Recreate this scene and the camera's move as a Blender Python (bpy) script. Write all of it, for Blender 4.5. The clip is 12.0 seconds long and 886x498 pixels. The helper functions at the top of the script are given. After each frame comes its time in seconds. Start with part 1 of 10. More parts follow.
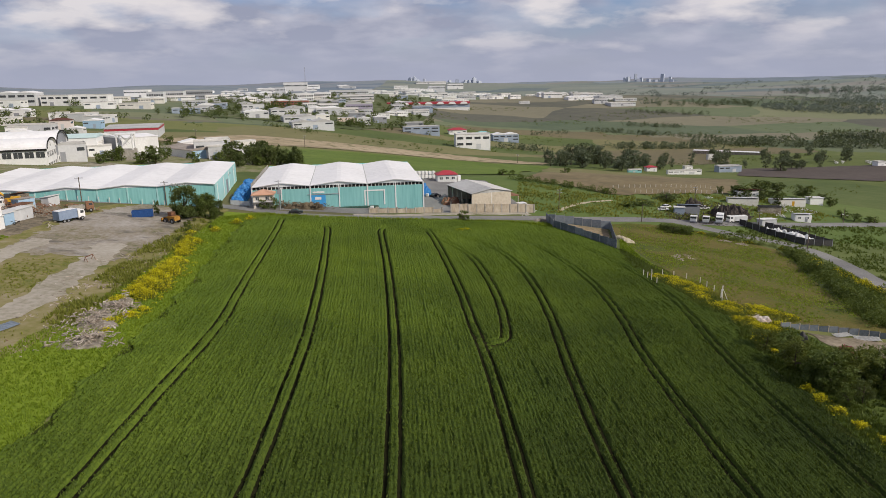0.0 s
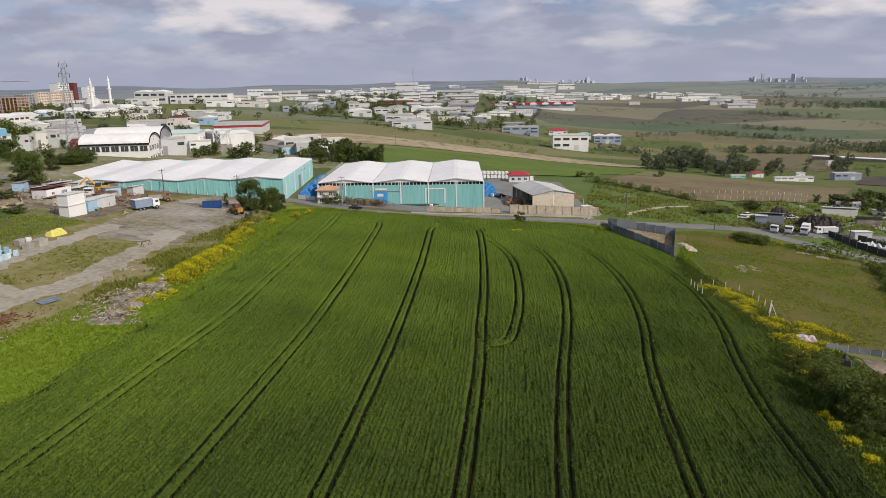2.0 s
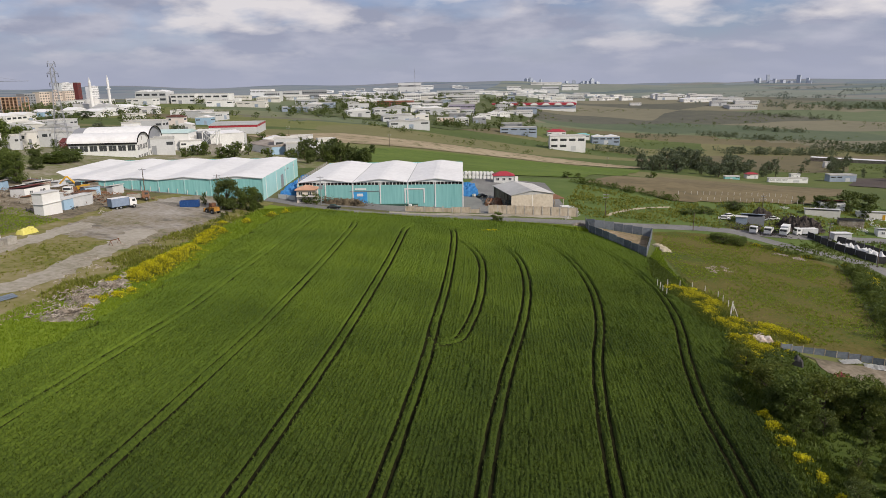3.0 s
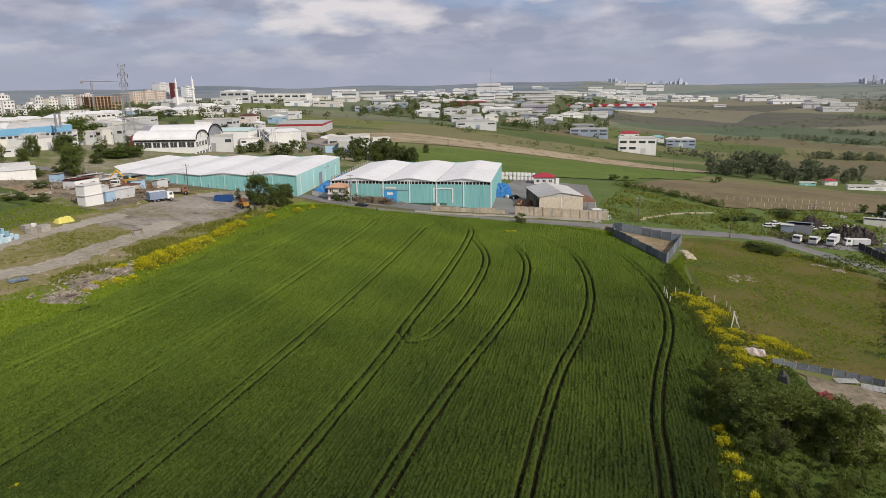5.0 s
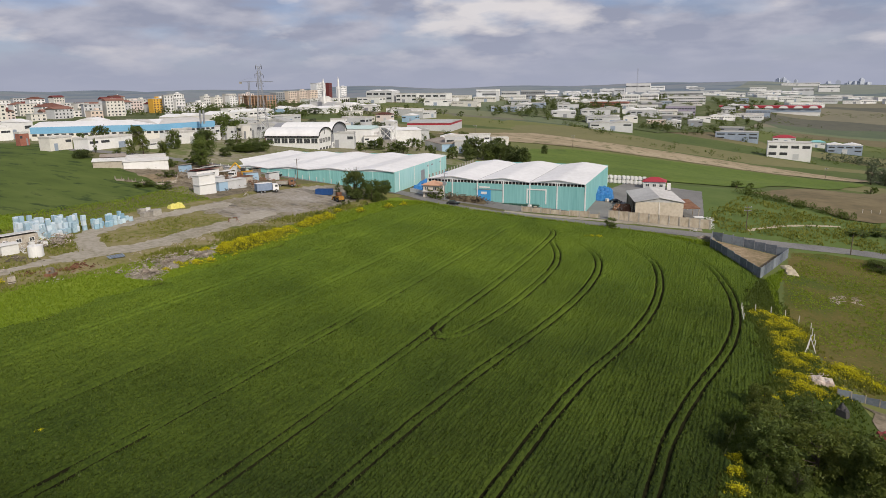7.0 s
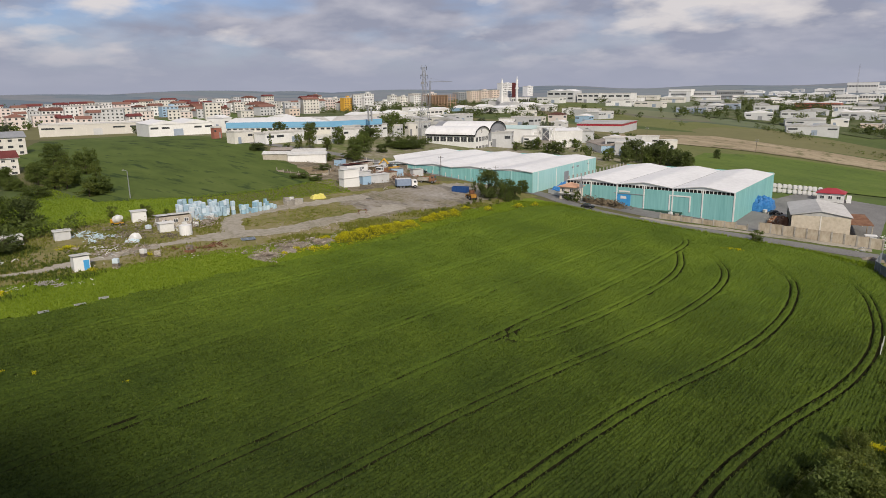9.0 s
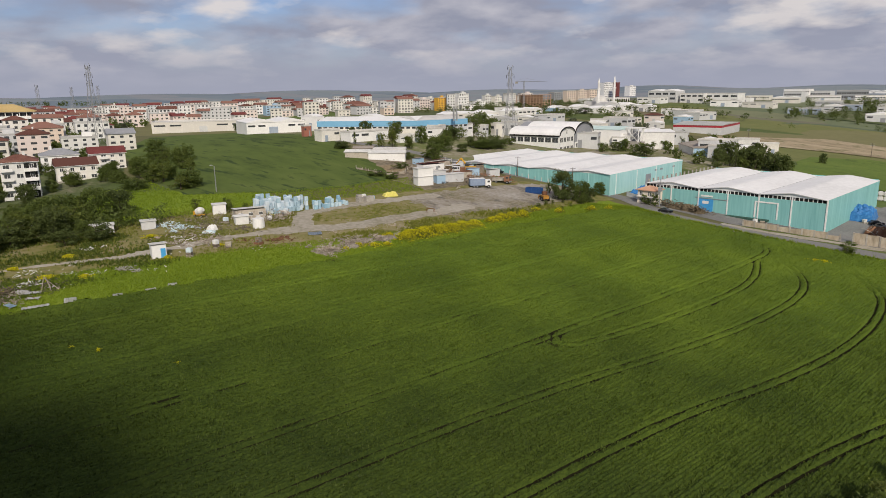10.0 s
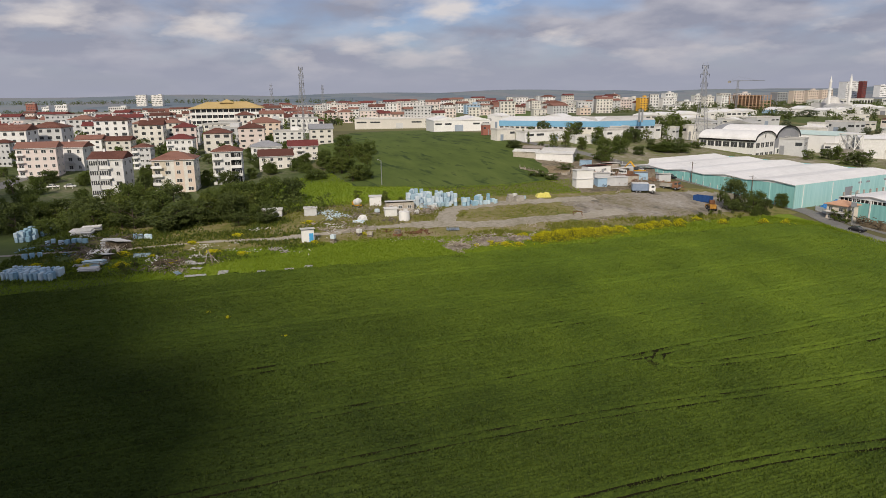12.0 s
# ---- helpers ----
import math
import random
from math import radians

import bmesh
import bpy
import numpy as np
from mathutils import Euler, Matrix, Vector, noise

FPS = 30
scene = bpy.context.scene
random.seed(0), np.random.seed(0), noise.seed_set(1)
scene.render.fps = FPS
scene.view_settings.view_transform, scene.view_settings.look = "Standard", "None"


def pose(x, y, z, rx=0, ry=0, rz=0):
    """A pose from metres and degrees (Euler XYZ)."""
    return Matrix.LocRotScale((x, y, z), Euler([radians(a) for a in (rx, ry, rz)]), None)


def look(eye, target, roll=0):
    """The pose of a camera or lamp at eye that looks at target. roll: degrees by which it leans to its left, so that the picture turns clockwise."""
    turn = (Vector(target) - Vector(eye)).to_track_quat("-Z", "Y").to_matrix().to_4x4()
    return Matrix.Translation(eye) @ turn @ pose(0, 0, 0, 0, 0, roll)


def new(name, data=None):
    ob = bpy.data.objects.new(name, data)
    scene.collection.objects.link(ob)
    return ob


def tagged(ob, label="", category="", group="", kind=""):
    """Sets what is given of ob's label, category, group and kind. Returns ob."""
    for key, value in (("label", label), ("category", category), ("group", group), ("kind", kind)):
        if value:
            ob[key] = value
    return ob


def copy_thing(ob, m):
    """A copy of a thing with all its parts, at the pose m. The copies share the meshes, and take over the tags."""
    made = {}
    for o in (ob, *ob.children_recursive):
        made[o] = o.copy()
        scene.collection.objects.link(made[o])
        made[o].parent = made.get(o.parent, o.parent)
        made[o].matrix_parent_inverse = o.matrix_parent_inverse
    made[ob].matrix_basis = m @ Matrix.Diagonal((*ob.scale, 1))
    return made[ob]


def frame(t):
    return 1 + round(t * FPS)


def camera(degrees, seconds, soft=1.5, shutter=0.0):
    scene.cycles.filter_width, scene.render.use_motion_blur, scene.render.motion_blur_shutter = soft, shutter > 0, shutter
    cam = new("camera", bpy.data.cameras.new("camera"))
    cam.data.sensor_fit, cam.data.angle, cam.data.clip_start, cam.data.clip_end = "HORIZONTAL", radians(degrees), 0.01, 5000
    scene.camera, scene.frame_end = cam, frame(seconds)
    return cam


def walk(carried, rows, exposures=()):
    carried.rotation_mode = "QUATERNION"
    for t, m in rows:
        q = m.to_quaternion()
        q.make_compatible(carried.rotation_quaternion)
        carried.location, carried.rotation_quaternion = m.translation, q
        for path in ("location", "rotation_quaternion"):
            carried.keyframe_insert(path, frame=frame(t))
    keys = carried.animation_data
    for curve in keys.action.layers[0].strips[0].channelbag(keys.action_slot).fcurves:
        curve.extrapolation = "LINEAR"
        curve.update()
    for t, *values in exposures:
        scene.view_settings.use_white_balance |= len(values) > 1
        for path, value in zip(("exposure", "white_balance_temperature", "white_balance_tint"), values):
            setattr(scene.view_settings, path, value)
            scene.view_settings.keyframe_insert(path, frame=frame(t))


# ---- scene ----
cam = camera(67.4, 12.0, 0.8)
METRES, EYE, TILT, LEAN, TURN = 101.25, 40.5, -0.703, 5.762, -3.6
ROWS = [
    (0.0, 0.0, 0.0, 0.0, 1.19, -13.76, -4.86),
    (0.5, 0.04, 0.0001, 0.0032, 4.64, -14.06, -4.87),
    (1.0, 0.0798, 0.0027, 0.0065, 8.16, -14.35, -4.86),
    (1.5, 0.1202, 0.0072, 0.0097, 10.7, -14.57, -4.84),
    (2.0, 0.1611, 0.0106, 0.0131, 10.76, -14.57, -4.9),
    (2.5, 0.2035, 0.014, 0.0169, 10.84, -14.56, -4.95),
    (3.0, 0.2465, 0.0181, 0.0207, 11.23, -14.57, -5.0),
    (5.0, 0.418, 0.0519, 0.0364, 18.32, -15.15, -4.95),
    (5.5, 0.4594, 0.0639, 0.0403, 21.13, -15.39, -4.9),
    (6.0, 0.5001, 0.0782, 0.044, 24.22, -15.65, -4.8),
    (6.5, 0.5396, 0.0949, 0.0475, 27.42, -15.91, -4.7),
    (8.5, 0.6798, 0.185, 0.0606, 42.75, -17.1, -3.95),
    (9.0, 0.71, 0.2127, 0.0636, 46.92, -17.37, -3.67),
    (9.5, 0.7379, 0.2421, 0.0666, 51.14, -17.64, -3.38),
    (10.0, 0.7634, 0.2731, 0.0693, 55.37, -17.89, -3.06),
    (10.5, 0.7865, 0.3058, 0.0717, 59.72, -18.11, -2.72),
    (11.0, 0.8067, 0.3396, 0.0742, 64.13, -18.32, -2.37),
    (11.5, 0.8245, 0.374, 0.0766, 68.61, -18.51, -2.05),
    (12.0, 0.8401, 0.4095, 0.0794, 73.07, -18.69, -1.68),
]
walk(cam, [(t, pose(0, 0, EYE, TILT, LEAN, TURN) @ pose(METRES * x, METRES * y, METRES * z, 90 + pitch, roll, yaw)) for t, x, y, z, yaw, pitch, roll in ROWS], exposures=((0.0, 0.0, 6500, 13.5), (5.0, -0.02, 6520, 13.0), (8.5, -0.08, 6600, 12.5), (12.0, -0.15, 6750, 12.5)))

# ---- daylight ----
SUN_EL, SUN_AZ = radians(36), math.atan2(0.86, -0.51)
SUN_DIR = Vector((math.sin(SUN_AZ) * math.cos(SUN_EL), math.cos(SUN_AZ) * math.cos(SUN_EL), math.sin(SUN_EL)))
sun_lamp = bpy.data.lights.new("sun", "SUN")
sun_lamp.energy, sun_lamp.angle, sun_lamp.color = 3.9, radians(0.6), (1.0, 0.92, 0.77)
new("sun", sun_lamp).matrix_world = look(SUN_DIR * 400, (0, 0, 0))


def shade_cloud(name, over_x, over_y, wide, deep, seed, base_z=820.0):
    """A lumpy cloud mesh, unseen by the camera, added to shade the given place."""
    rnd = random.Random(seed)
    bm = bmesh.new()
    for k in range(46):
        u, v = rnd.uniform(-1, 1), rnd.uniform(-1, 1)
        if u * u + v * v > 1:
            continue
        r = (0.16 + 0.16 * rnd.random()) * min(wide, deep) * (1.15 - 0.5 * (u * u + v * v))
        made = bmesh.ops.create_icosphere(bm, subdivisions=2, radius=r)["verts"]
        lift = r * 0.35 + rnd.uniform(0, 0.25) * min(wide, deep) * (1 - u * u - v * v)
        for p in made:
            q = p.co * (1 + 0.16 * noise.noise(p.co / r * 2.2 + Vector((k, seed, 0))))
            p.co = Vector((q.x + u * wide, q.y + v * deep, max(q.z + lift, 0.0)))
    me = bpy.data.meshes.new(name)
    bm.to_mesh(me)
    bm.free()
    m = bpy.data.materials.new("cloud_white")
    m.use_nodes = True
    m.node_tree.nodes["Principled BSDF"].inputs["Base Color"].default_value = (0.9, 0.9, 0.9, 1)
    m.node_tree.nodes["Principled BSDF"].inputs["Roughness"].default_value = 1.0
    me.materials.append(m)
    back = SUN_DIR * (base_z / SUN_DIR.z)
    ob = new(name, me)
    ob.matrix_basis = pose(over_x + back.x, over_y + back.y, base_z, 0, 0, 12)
    return tagged(ob, "white lumpy cloud mesh, unseen, added to cast shade", "cloud", kind="structure")


# unseen, added: two shade field corner and bank, two fall outside the view
shade_cloud("cloud", -10, -62, 125, 80, 3)
shade_cloud("cloud", -118, -58, 105, 62, 8)
shade_cloud("cloud", -1700, -900, 420, 190, 5)
shade_cloud("cloud", 700, -1400, 460, 320, 11)

world = bpy.data.worlds.new("sky")
scene.world = world
world.use_nodes = True


def sky_nodes():
    nt = world.node_tree
    nodes, links = nt.nodes, nt.links
    nodes.clear()
    out, bg = nodes.new("ShaderNodeOutputWorld"), nodes.new("ShaderNodeBackground")
    sky = nodes.new("ShaderNodeTexSky")
    sky.sky_type, sky.sun_disc = "NISHITA", False
    sky.sun_elevation, sky.sun_rotation = SUN_EL, SUN_AZ
    sky.air_density, sky.dust_density, sky.ozone_density = 1.0, 0.8, 2.5
    gain = nodes.new("ShaderNodeMix")
    gain.data_type, gain.blend_type = "RGBA", "MULTIPLY"
    gain.inputs[0].default_value = 1.0
    links.new(sky.outputs[0], gain.inputs[6])
    gain.inputs[7].default_value = (0.070, 0.075, 0.096, 1)
    co, sep = nodes.new("ShaderNodeTexCoord"), nodes.new("ShaderNodeSeparateXYZ")
    links.new(co.outputs["Generated"], sep.inputs[0])
    # clouds lie in a flat layer: divide the direction by its height
    up = nodes.new("ShaderNodeMath")
    up.operation, up.inputs[1].default_value = "ADD", 0.26
    links.new(sep.outputs[2], up.inputs[0])
    flat = nodes.new("ShaderNodeVectorMath")
    flat.operation = "DIVIDE"
    comb = nodes.new("ShaderNodeCombineXYZ")
    for k in range(3):
        links.new(up.outputs[0], comb.inputs[k])
    links.new(co.outputs["Generated"], flat.inputs[0])
    links.new(comb.outputs[0], flat.inputs[1])
    puff = nodes.new("ShaderNodeTexNoise")
    puff.inputs["Scale"].default_value, puff.inputs["Detail"].default_value = 2.1, 9.0
    puff.inputs["Roughness"].default_value, puff.inputs["Distortion"].default_value = 0.50, 0.15
    links.new(flat.outputs[0], puff.inputs["Vector"])
    cover = nodes.new("ShaderNodeValToRGB")
    cover.color_ramp.elements[0].position, cover.color_ramp.elements[1].position = 0.26, 0.56
    links.new(puff.outputs["Fac"], cover.inputs[0])
    # grey bases and paler tops
    body = nodes.new("ShaderNodeTexNoise")
    body.inputs["Scale"].default_value, body.inputs["Detail"].default_value = 3.6, 8.0
    links.new(flat.outputs[0], body.inputs["Vector"])
    tone = nodes.new("ShaderNodeValToRGB")
    tone.color_ramp.elements[0].position, tone.color_ramp.elements[1].position = 0.42, 0.70
    tone.color_ramp.elements[0].color = (0.315, 0.345, 0.445, 1)
    tone.color_ramp.elements[1].color = (0.54, 0.55, 0.62, 1)
    links.new(body.outputs["Fac"], tone.inputs[0])
    clouds = nodes.new("ShaderNodeMix")
    clouds.data_type = "RGBA"
    links.new(cover.outputs[0], clouds.inputs[0])
    links.new(gain.outputs[2], clouds.inputs[6])
    links.new(tone.outputs[0], clouds.inputs[7])
    # some white heads
    heads = nodes.new("ShaderNodeTexNoise")
    heads.inputs["Scale"].default_value, heads.inputs["Detail"].default_value, heads.inputs["Roughness"].default_value = 2.5, 9.0, 0.5
    shift = nodes.new("ShaderNodeVectorMath")
    shift.operation, shift.inputs[1].default_value = "ADD", (5.3, 1.7, 0.0)
    links.new(flat.outputs[0], shift.inputs[0])
    links.new(shift.outputs[0], heads.inputs["Vector"])
    bright = nodes.new("ShaderNodeMapRange")
    bright.inputs[1].default_value, bright.inputs[2].default_value = 0.54, 0.68
    bright.inputs[3].default_value, bright.inputs[4].default_value = 0.0, 0.85
    links.new(heads.outputs["Fac"], bright.inputs[0])
    capped = nodes.new("ShaderNodeMix")
    capped.data_type = "RGBA"
    links.new(bright.outputs[0], capped.inputs[0])
    links.new(clouds.outputs[2], capped.inputs[6])
    capped.inputs[7].default_value = (0.78, 0.75, 0.74, 1)
    # the air thickens towards the horizon
    low = nodes.new("ShaderNodeMapRange")
    low.inputs[1].default_value, low.inputs[2].default_value = 0.0, 0.10
    low.inputs[3].default_value, low.inputs[4].default_value = 0.92, 0.0
    low.interpolation_type = "SMOOTHSTEP"
    links.new(sep.outputs[2], low.inputs[0])
    haze = nodes.new("ShaderNodeMix")
    haze.data_type = "RGBA"
    links.new(low.outputs[0], haze.inputs[0])
    links.new(capped.outputs[2], haze.inputs[6])
    haze.inputs[7].default_value = (0.37, 0.40, 0.505, 1)
    links.new(haze.outputs[2], bg.inputs[0])
    bg.inputs[1].default_value = 1.0
    links.new(bg.outputs[0], out.inputs[0])


sky_nodes()
scene.view_settings.exposure = 0.0

# ---- materials ----
def surface(name, tones, scale=1.0, wide=0.05, rough=0.85, bump=0.0, metal=0.0, stretch=(1, 1, 1), spread=0.5, each=0.0, local=False, spec=0.15):
    """A procedural surface: tones are colours from dark to light, mixed by a fine grain and by wide stains. scale: grains per metre;
    wide: stains per metre; spread: how far the grain outweighs the stains; each: how far single pieces differ."""
    m = bpy.data.materials.new(name)
    m.use_nodes = True
    nt = m.node_tree
    nodes, links = nt.nodes, nt.links
    b = nodes["Principled BSDF"]
    b.inputs["Roughness"].default_value, b.inputs["Metallic"].default_value = rough, metal
    b.inputs["Specular IOR Level"].default_value = spec
    if local:
        at = nodes.new("ShaderNodeTexCoord").outputs["Object"]
    else:
        at = nodes.new("ShaderNodeNewGeometry").outputs["Position"]
    mp = nodes.new("ShaderNodeMapping")
    mp.inputs["Scale"].default_value = stretch
    links.new(at, mp.inputs[0])
    grain, stain = nodes.new("ShaderNodeTexNoise"), nodes.new("ShaderNodeTexNoise")
    grain.inputs["Scale"].default_value, grain.inputs["Detail"].default_value, grain.inputs["Roughness"].default_value = scale, 6, 0.62
    stain.inputs["Scale"].default_value, stain.inputs["Detail"].default_value, stain.inputs["Roughness"].default_value = wide, 4, 0.6
    links.new(mp.outputs[0], grain.inputs["Vector"])
    links.new(mp.outputs[0], stain.inputs["Vector"])
    mix = nodes.new("ShaderNodeMix")
    mix.inputs[0].default_value = spread
    links.new(stain.outputs["Fac"], mix.inputs[2])
    links.new(grain.outputs["Fac"], mix.inputs[3])
    value = mix.outputs[0]
    if each:
        info = nodes.new("ShaderNodeObjectInfo")
        off = nodes.new("ShaderNodeMath")
        off.operation = "MULTIPLY_ADD"
        links.new(info.outputs["Random"], off.inputs[0])
        off.inputs[1].default_value = each
        links.new(value, off.inputs[2])
        less = nodes.new("ShaderNodeMath")
        less.operation, less.inputs[1].default_value = "SUBTRACT", each / 2
        links.new(off.outputs[0], less.inputs[0])
        value = less.outputs[0]
    ramp = nodes.new("ShaderNodeValToRGB")
    e = ramp.color_ramp.elements
    lo, hi = 0.34, 0.66
    e[0].position, e[1].position = lo, hi
    e[0].color, e[1].color = (*tones[0], 1), (*tones[-1], 1)
    for k, tone in enumerate(tones[1:-1], 1):
        mid = e.new(lo + (hi - lo) * k / (len(tones) - 1))
        mid.color = (*tone, 1)
    links.new(value, ramp.inputs[0])
    links.new(ramp.outputs[0], b.inputs["Base Color"])
    if bump:
        bp = nodes.new("ShaderNodeBump")
        bp.inputs["Strength"].default_value, bp.inputs["Distance"].default_value = 0.7, bump
        links.new(grain.outputs["Fac"], bp.inputs["Height"])
        links.new(bp.outputs[0], b.inputs["Normal"])
    return m


def foliage(name, dark, light, gloss=0.55):
    """Leaves: every leaf or blade has its own tone; light passes through a little."""
    m = bpy.data.materials.new(name)
    m.use_nodes = True
    nt = m.node_tree
    nodes, links = nt.nodes, nt.links
    b = nodes["Principled BSDF"]
    b.inputs["Roughness"].default_value = gloss
    b.inputs["Specular IOR Level"].default_value = 0.2
    geo = nodes.new("ShaderNodeNewGeometry")
    wide = nodes.new("ShaderNodeTexNoise")
    wide.inputs["Scale"].default_value, wide.inputs["Detail"].default_value = 0.09, 5
    links.new(geo.outputs["Position"], wide.inputs["Vector"])
    mix = nodes.new("ShaderNodeMix")
    mix.inputs[0].default_value = 0.42
    links.new(wide.outputs["Fac"], mix.inputs[2])
    links.new(geo.outputs["Random Per Island"], mix.inputs[3])
    ramp = nodes.new("ShaderNodeValToRGB")
    e = ramp.color_ramp.elements
    e[0].position, e[1].position = 0.22, 0.78
    e[0].color, e[1].color = (*dark, 1), (*light, 1)
    links.new(mix.outputs[0], ramp.inputs[0])
    links.new(ramp.outputs[0], b.inputs["Base Color"])
    through_leaf, both = nodes.new("ShaderNodeBsdfTranslucent"), nodes.new("ShaderNodeMixShader")
    warm = nodes.new("ShaderNodeMix")
    warm.data_type, warm.blend_type = "RGBA", "MULTIPLY"
    warm.inputs[0].default_value, warm.inputs[7].default_value = 1.0, (1.25, 1.15, 0.6, 1)
    links.new(ramp.outputs[0], warm.inputs[6])
    links.new(warm.outputs[2], through_leaf.inputs[0])
    both.inputs[0].default_value = 0.35
    links.new(b.outputs[0], both.inputs[1])
    links.new(through_leaf.outputs[0], both.inputs[2])
    links.new(both.outputs[0], nodes["Material Output"].inputs[0])
    return m


def glass(name, tint=(0.055, 0.06, 0.065)):
    m = bpy.data.materials.new(name)
    m.use_nodes = True
    b = m.node_tree.nodes["Principled BSDF"]
    b.inputs["Base Color"].default_value = (*tint, 1)
    b.inputs["Roughness"].default_value = 0.12
    b.inputs["Specular IOR Level"].default_value = 0.6
    return m


M_ROUGH_GRASS = surface("rough_grass", [(0.040, 0.066, 0.016), (0.078, 0.106, 0.025), (0.134, 0.144, 0.042)], 1.1, 0.03, 0.95, 0.12)
M_VERGE = surface("verge_grass", [(0.095, 0.150, 0.014), (0.145, 0.208, 0.018), (0.195, 0.248, 0.026)], 1.3, 0.05, 0.95, 0.15)
# darkened copy of the verge grass, with shade put into its colour
M_EDGE_SHADED = surface("shaded_edge_grass", [(0.030, 0.050, 0.010), (0.050, 0.076, 0.014), (0.072, 0.096, 0.020)], 1.3, 0.05, 0.95, 0.15)
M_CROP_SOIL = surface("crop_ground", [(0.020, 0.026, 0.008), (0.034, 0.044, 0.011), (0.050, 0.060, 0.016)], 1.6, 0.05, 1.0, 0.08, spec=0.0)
M_MEADOW = surface("dry_meadow", [(0.046, 0.074, 0.012), (0.074, 0.092, 0.017), (0.106, 0.096, 0.024), (0.126, 0.104, 0.033), (0.150, 0.120, 0.046)], 1.3, 0.06, 0.95, 0.15, spread=0.5)
M_DIRT = surface("yard_dirt", [(0.190, 0.175, 0.115), (0.320, 0.292, 0.240), (0.400, 0.372, 0.322)], 0.9, 0.06, 0.95, 0.06)
M_GRAVEL = surface("grey_gravel", [(0.105, 0.115, 0.045), (0.225, 0.195, 0.140), (0.290, 0.265, 0.230), (0.365, 0.342, 0.305)], 0.9, 0.075, 0.95, 0.05, spread=0.45)
M_ASPHALT = surface("worn_asphalt", [(0.13, 0.13, 0.13), (0.19, 0.188, 0.183), (0.25, 0.245, 0.235)], 2.0, 0.09, 0.9, 0.01)
M_PLOUGH = surface("ploughed_earth", [(0.19, 0.155, 0.095), (0.32, 0.26, 0.17), (0.43, 0.36, 0.25)], 0.25, 0.02, 1.0, 0.15, stretch=(0.5, 2.0, 1))
M_BROWN_FIELD = surface("brown_field", [(0.117, 0.098, 0.058), (0.169, 0.137, 0.078), (0.221, 0.182, 0.104)], 0.2, 0.03, 1.0, 0.1)
M_DARK_SOIL = surface("dark_soil", [(0.072, 0.060, 0.054), (0.108, 0.090, 0.078)], 0.3, 0.03, 1.0, 0.1)
M_GREEN_FIELD = surface("young_crop", [(0.075, 0.115, 0.022), (0.105, 0.155, 0.028), (0.135, 0.180, 0.036)], 0.35, 0.025, 0.95, 0.15, stretch=(1, 1.0, 1))
M_GREEN_SLOPE = surface("slope_crop", [(0.018, 0.034, 0.010), (0.066, 0.096, 0.021), (0.080, 0.114, 0.025), (0.092, 0.126, 0.029), (0.112, 0.144, 0.038)], 0.16, 0.05, 0.95, 0.12, stretch=(0.3, 1.0, 1), spread=0.55)


def streaks(m, size, turn, lo, hi, colour):
    """Long dark streaks of beaten-down crop."""
    nt = m.node_tree
    nodes, links = nt.nodes, nt.links
    b = nodes["Principled BSDF"]
    old = b.inputs["Base Color"].links[0].from_socket
    geo, mp, lines = nodes.new("ShaderNodeNewGeometry"), nodes.new("ShaderNodeMapping"), nodes.new("ShaderNodeTexNoise")
    mp.inputs["Rotation"].default_value, mp.inputs["Scale"].default_value = (0, 0, turn), size
    links.new(geo.outputs["Position"], mp.inputs[0])
    links.new(mp.outputs[0], lines.inputs["Vector"])
    lines.inputs["Scale"].default_value, lines.inputs["Detail"].default_value, lines.inputs["Roughness"].default_value = 1.0, 5, 0.6
    cut = nodes.new("ShaderNodeMapRange")
    cut.inputs[1].default_value, cut.inputs[2].default_value = lo, hi
    links.new(lines.outputs["Fac"], cut.inputs[0])
    mix = nodes.new("ShaderNodeMix")
    mix.data_type = "RGBA"
    links.new(cut.outputs[0], mix.inputs[0])
    links.new(old, mix.inputs[6])
    mix.inputs[7].default_value = (*colour, 1)
    links.new(mix.outputs[2], b.inputs["Base Color"])


streaks(M_GREEN_SLOPE, (0.045, 0.26, 1), 1.25, 0.56, 0.66, (0.028, 0.050, 0.014))
streaks(M_GREEN_FIELD, (0.01, 0.10, 1), 0.2, 0.58, 0.75, (0.050, 0.078, 0.018))
streaks(M_PLOUGH, (0.008, 0.06, 1), 0.25, 0.52, 0.66, (0.16, 0.15, 0.075))
streaks(M_GRAVEL, (0.10, 0.22, 1), 0.9, 0.53, 0.68, (0.125, 0.115, 0.098))
M_ROOF_WHITE = surface("white_membrane", [(0.64, 0.64, 0.64), (0.73, 0.73, 0.73), (0.80, 0.80, 0.80)], 0.6, 0.06, 0.6, 0.004)
M_TEAL = surface("teal_cladding", [(0.165, 0.395, 0.395), (0.215, 0.470, 0.465), (0.265, 0.535, 0.525)], 1.6, 0.3, 0.55, stretch=(1, 1, 0.06), spread=0.65)
M_WHITE_WALL = surface("white_render", [(0.60, 0.60, 0.59), (0.70, 0.70, 0.69), (0.78, 0.78, 0.77)], 1.2, 0.12, 0.85, each=0.35)
M_CREAM = surface("cream_render", [(0.58, 0.56, 0.52), (0.67, 0.65, 0.60), (0.74, 0.72, 0.68)], 1.2, 0.12, 0.85, each=0.35)
M_PEACH = surface("peach_render", [(0.60, 0.49, 0.41), (0.68, 0.58, 0.50)], 1.2, 0.12, 0.85)
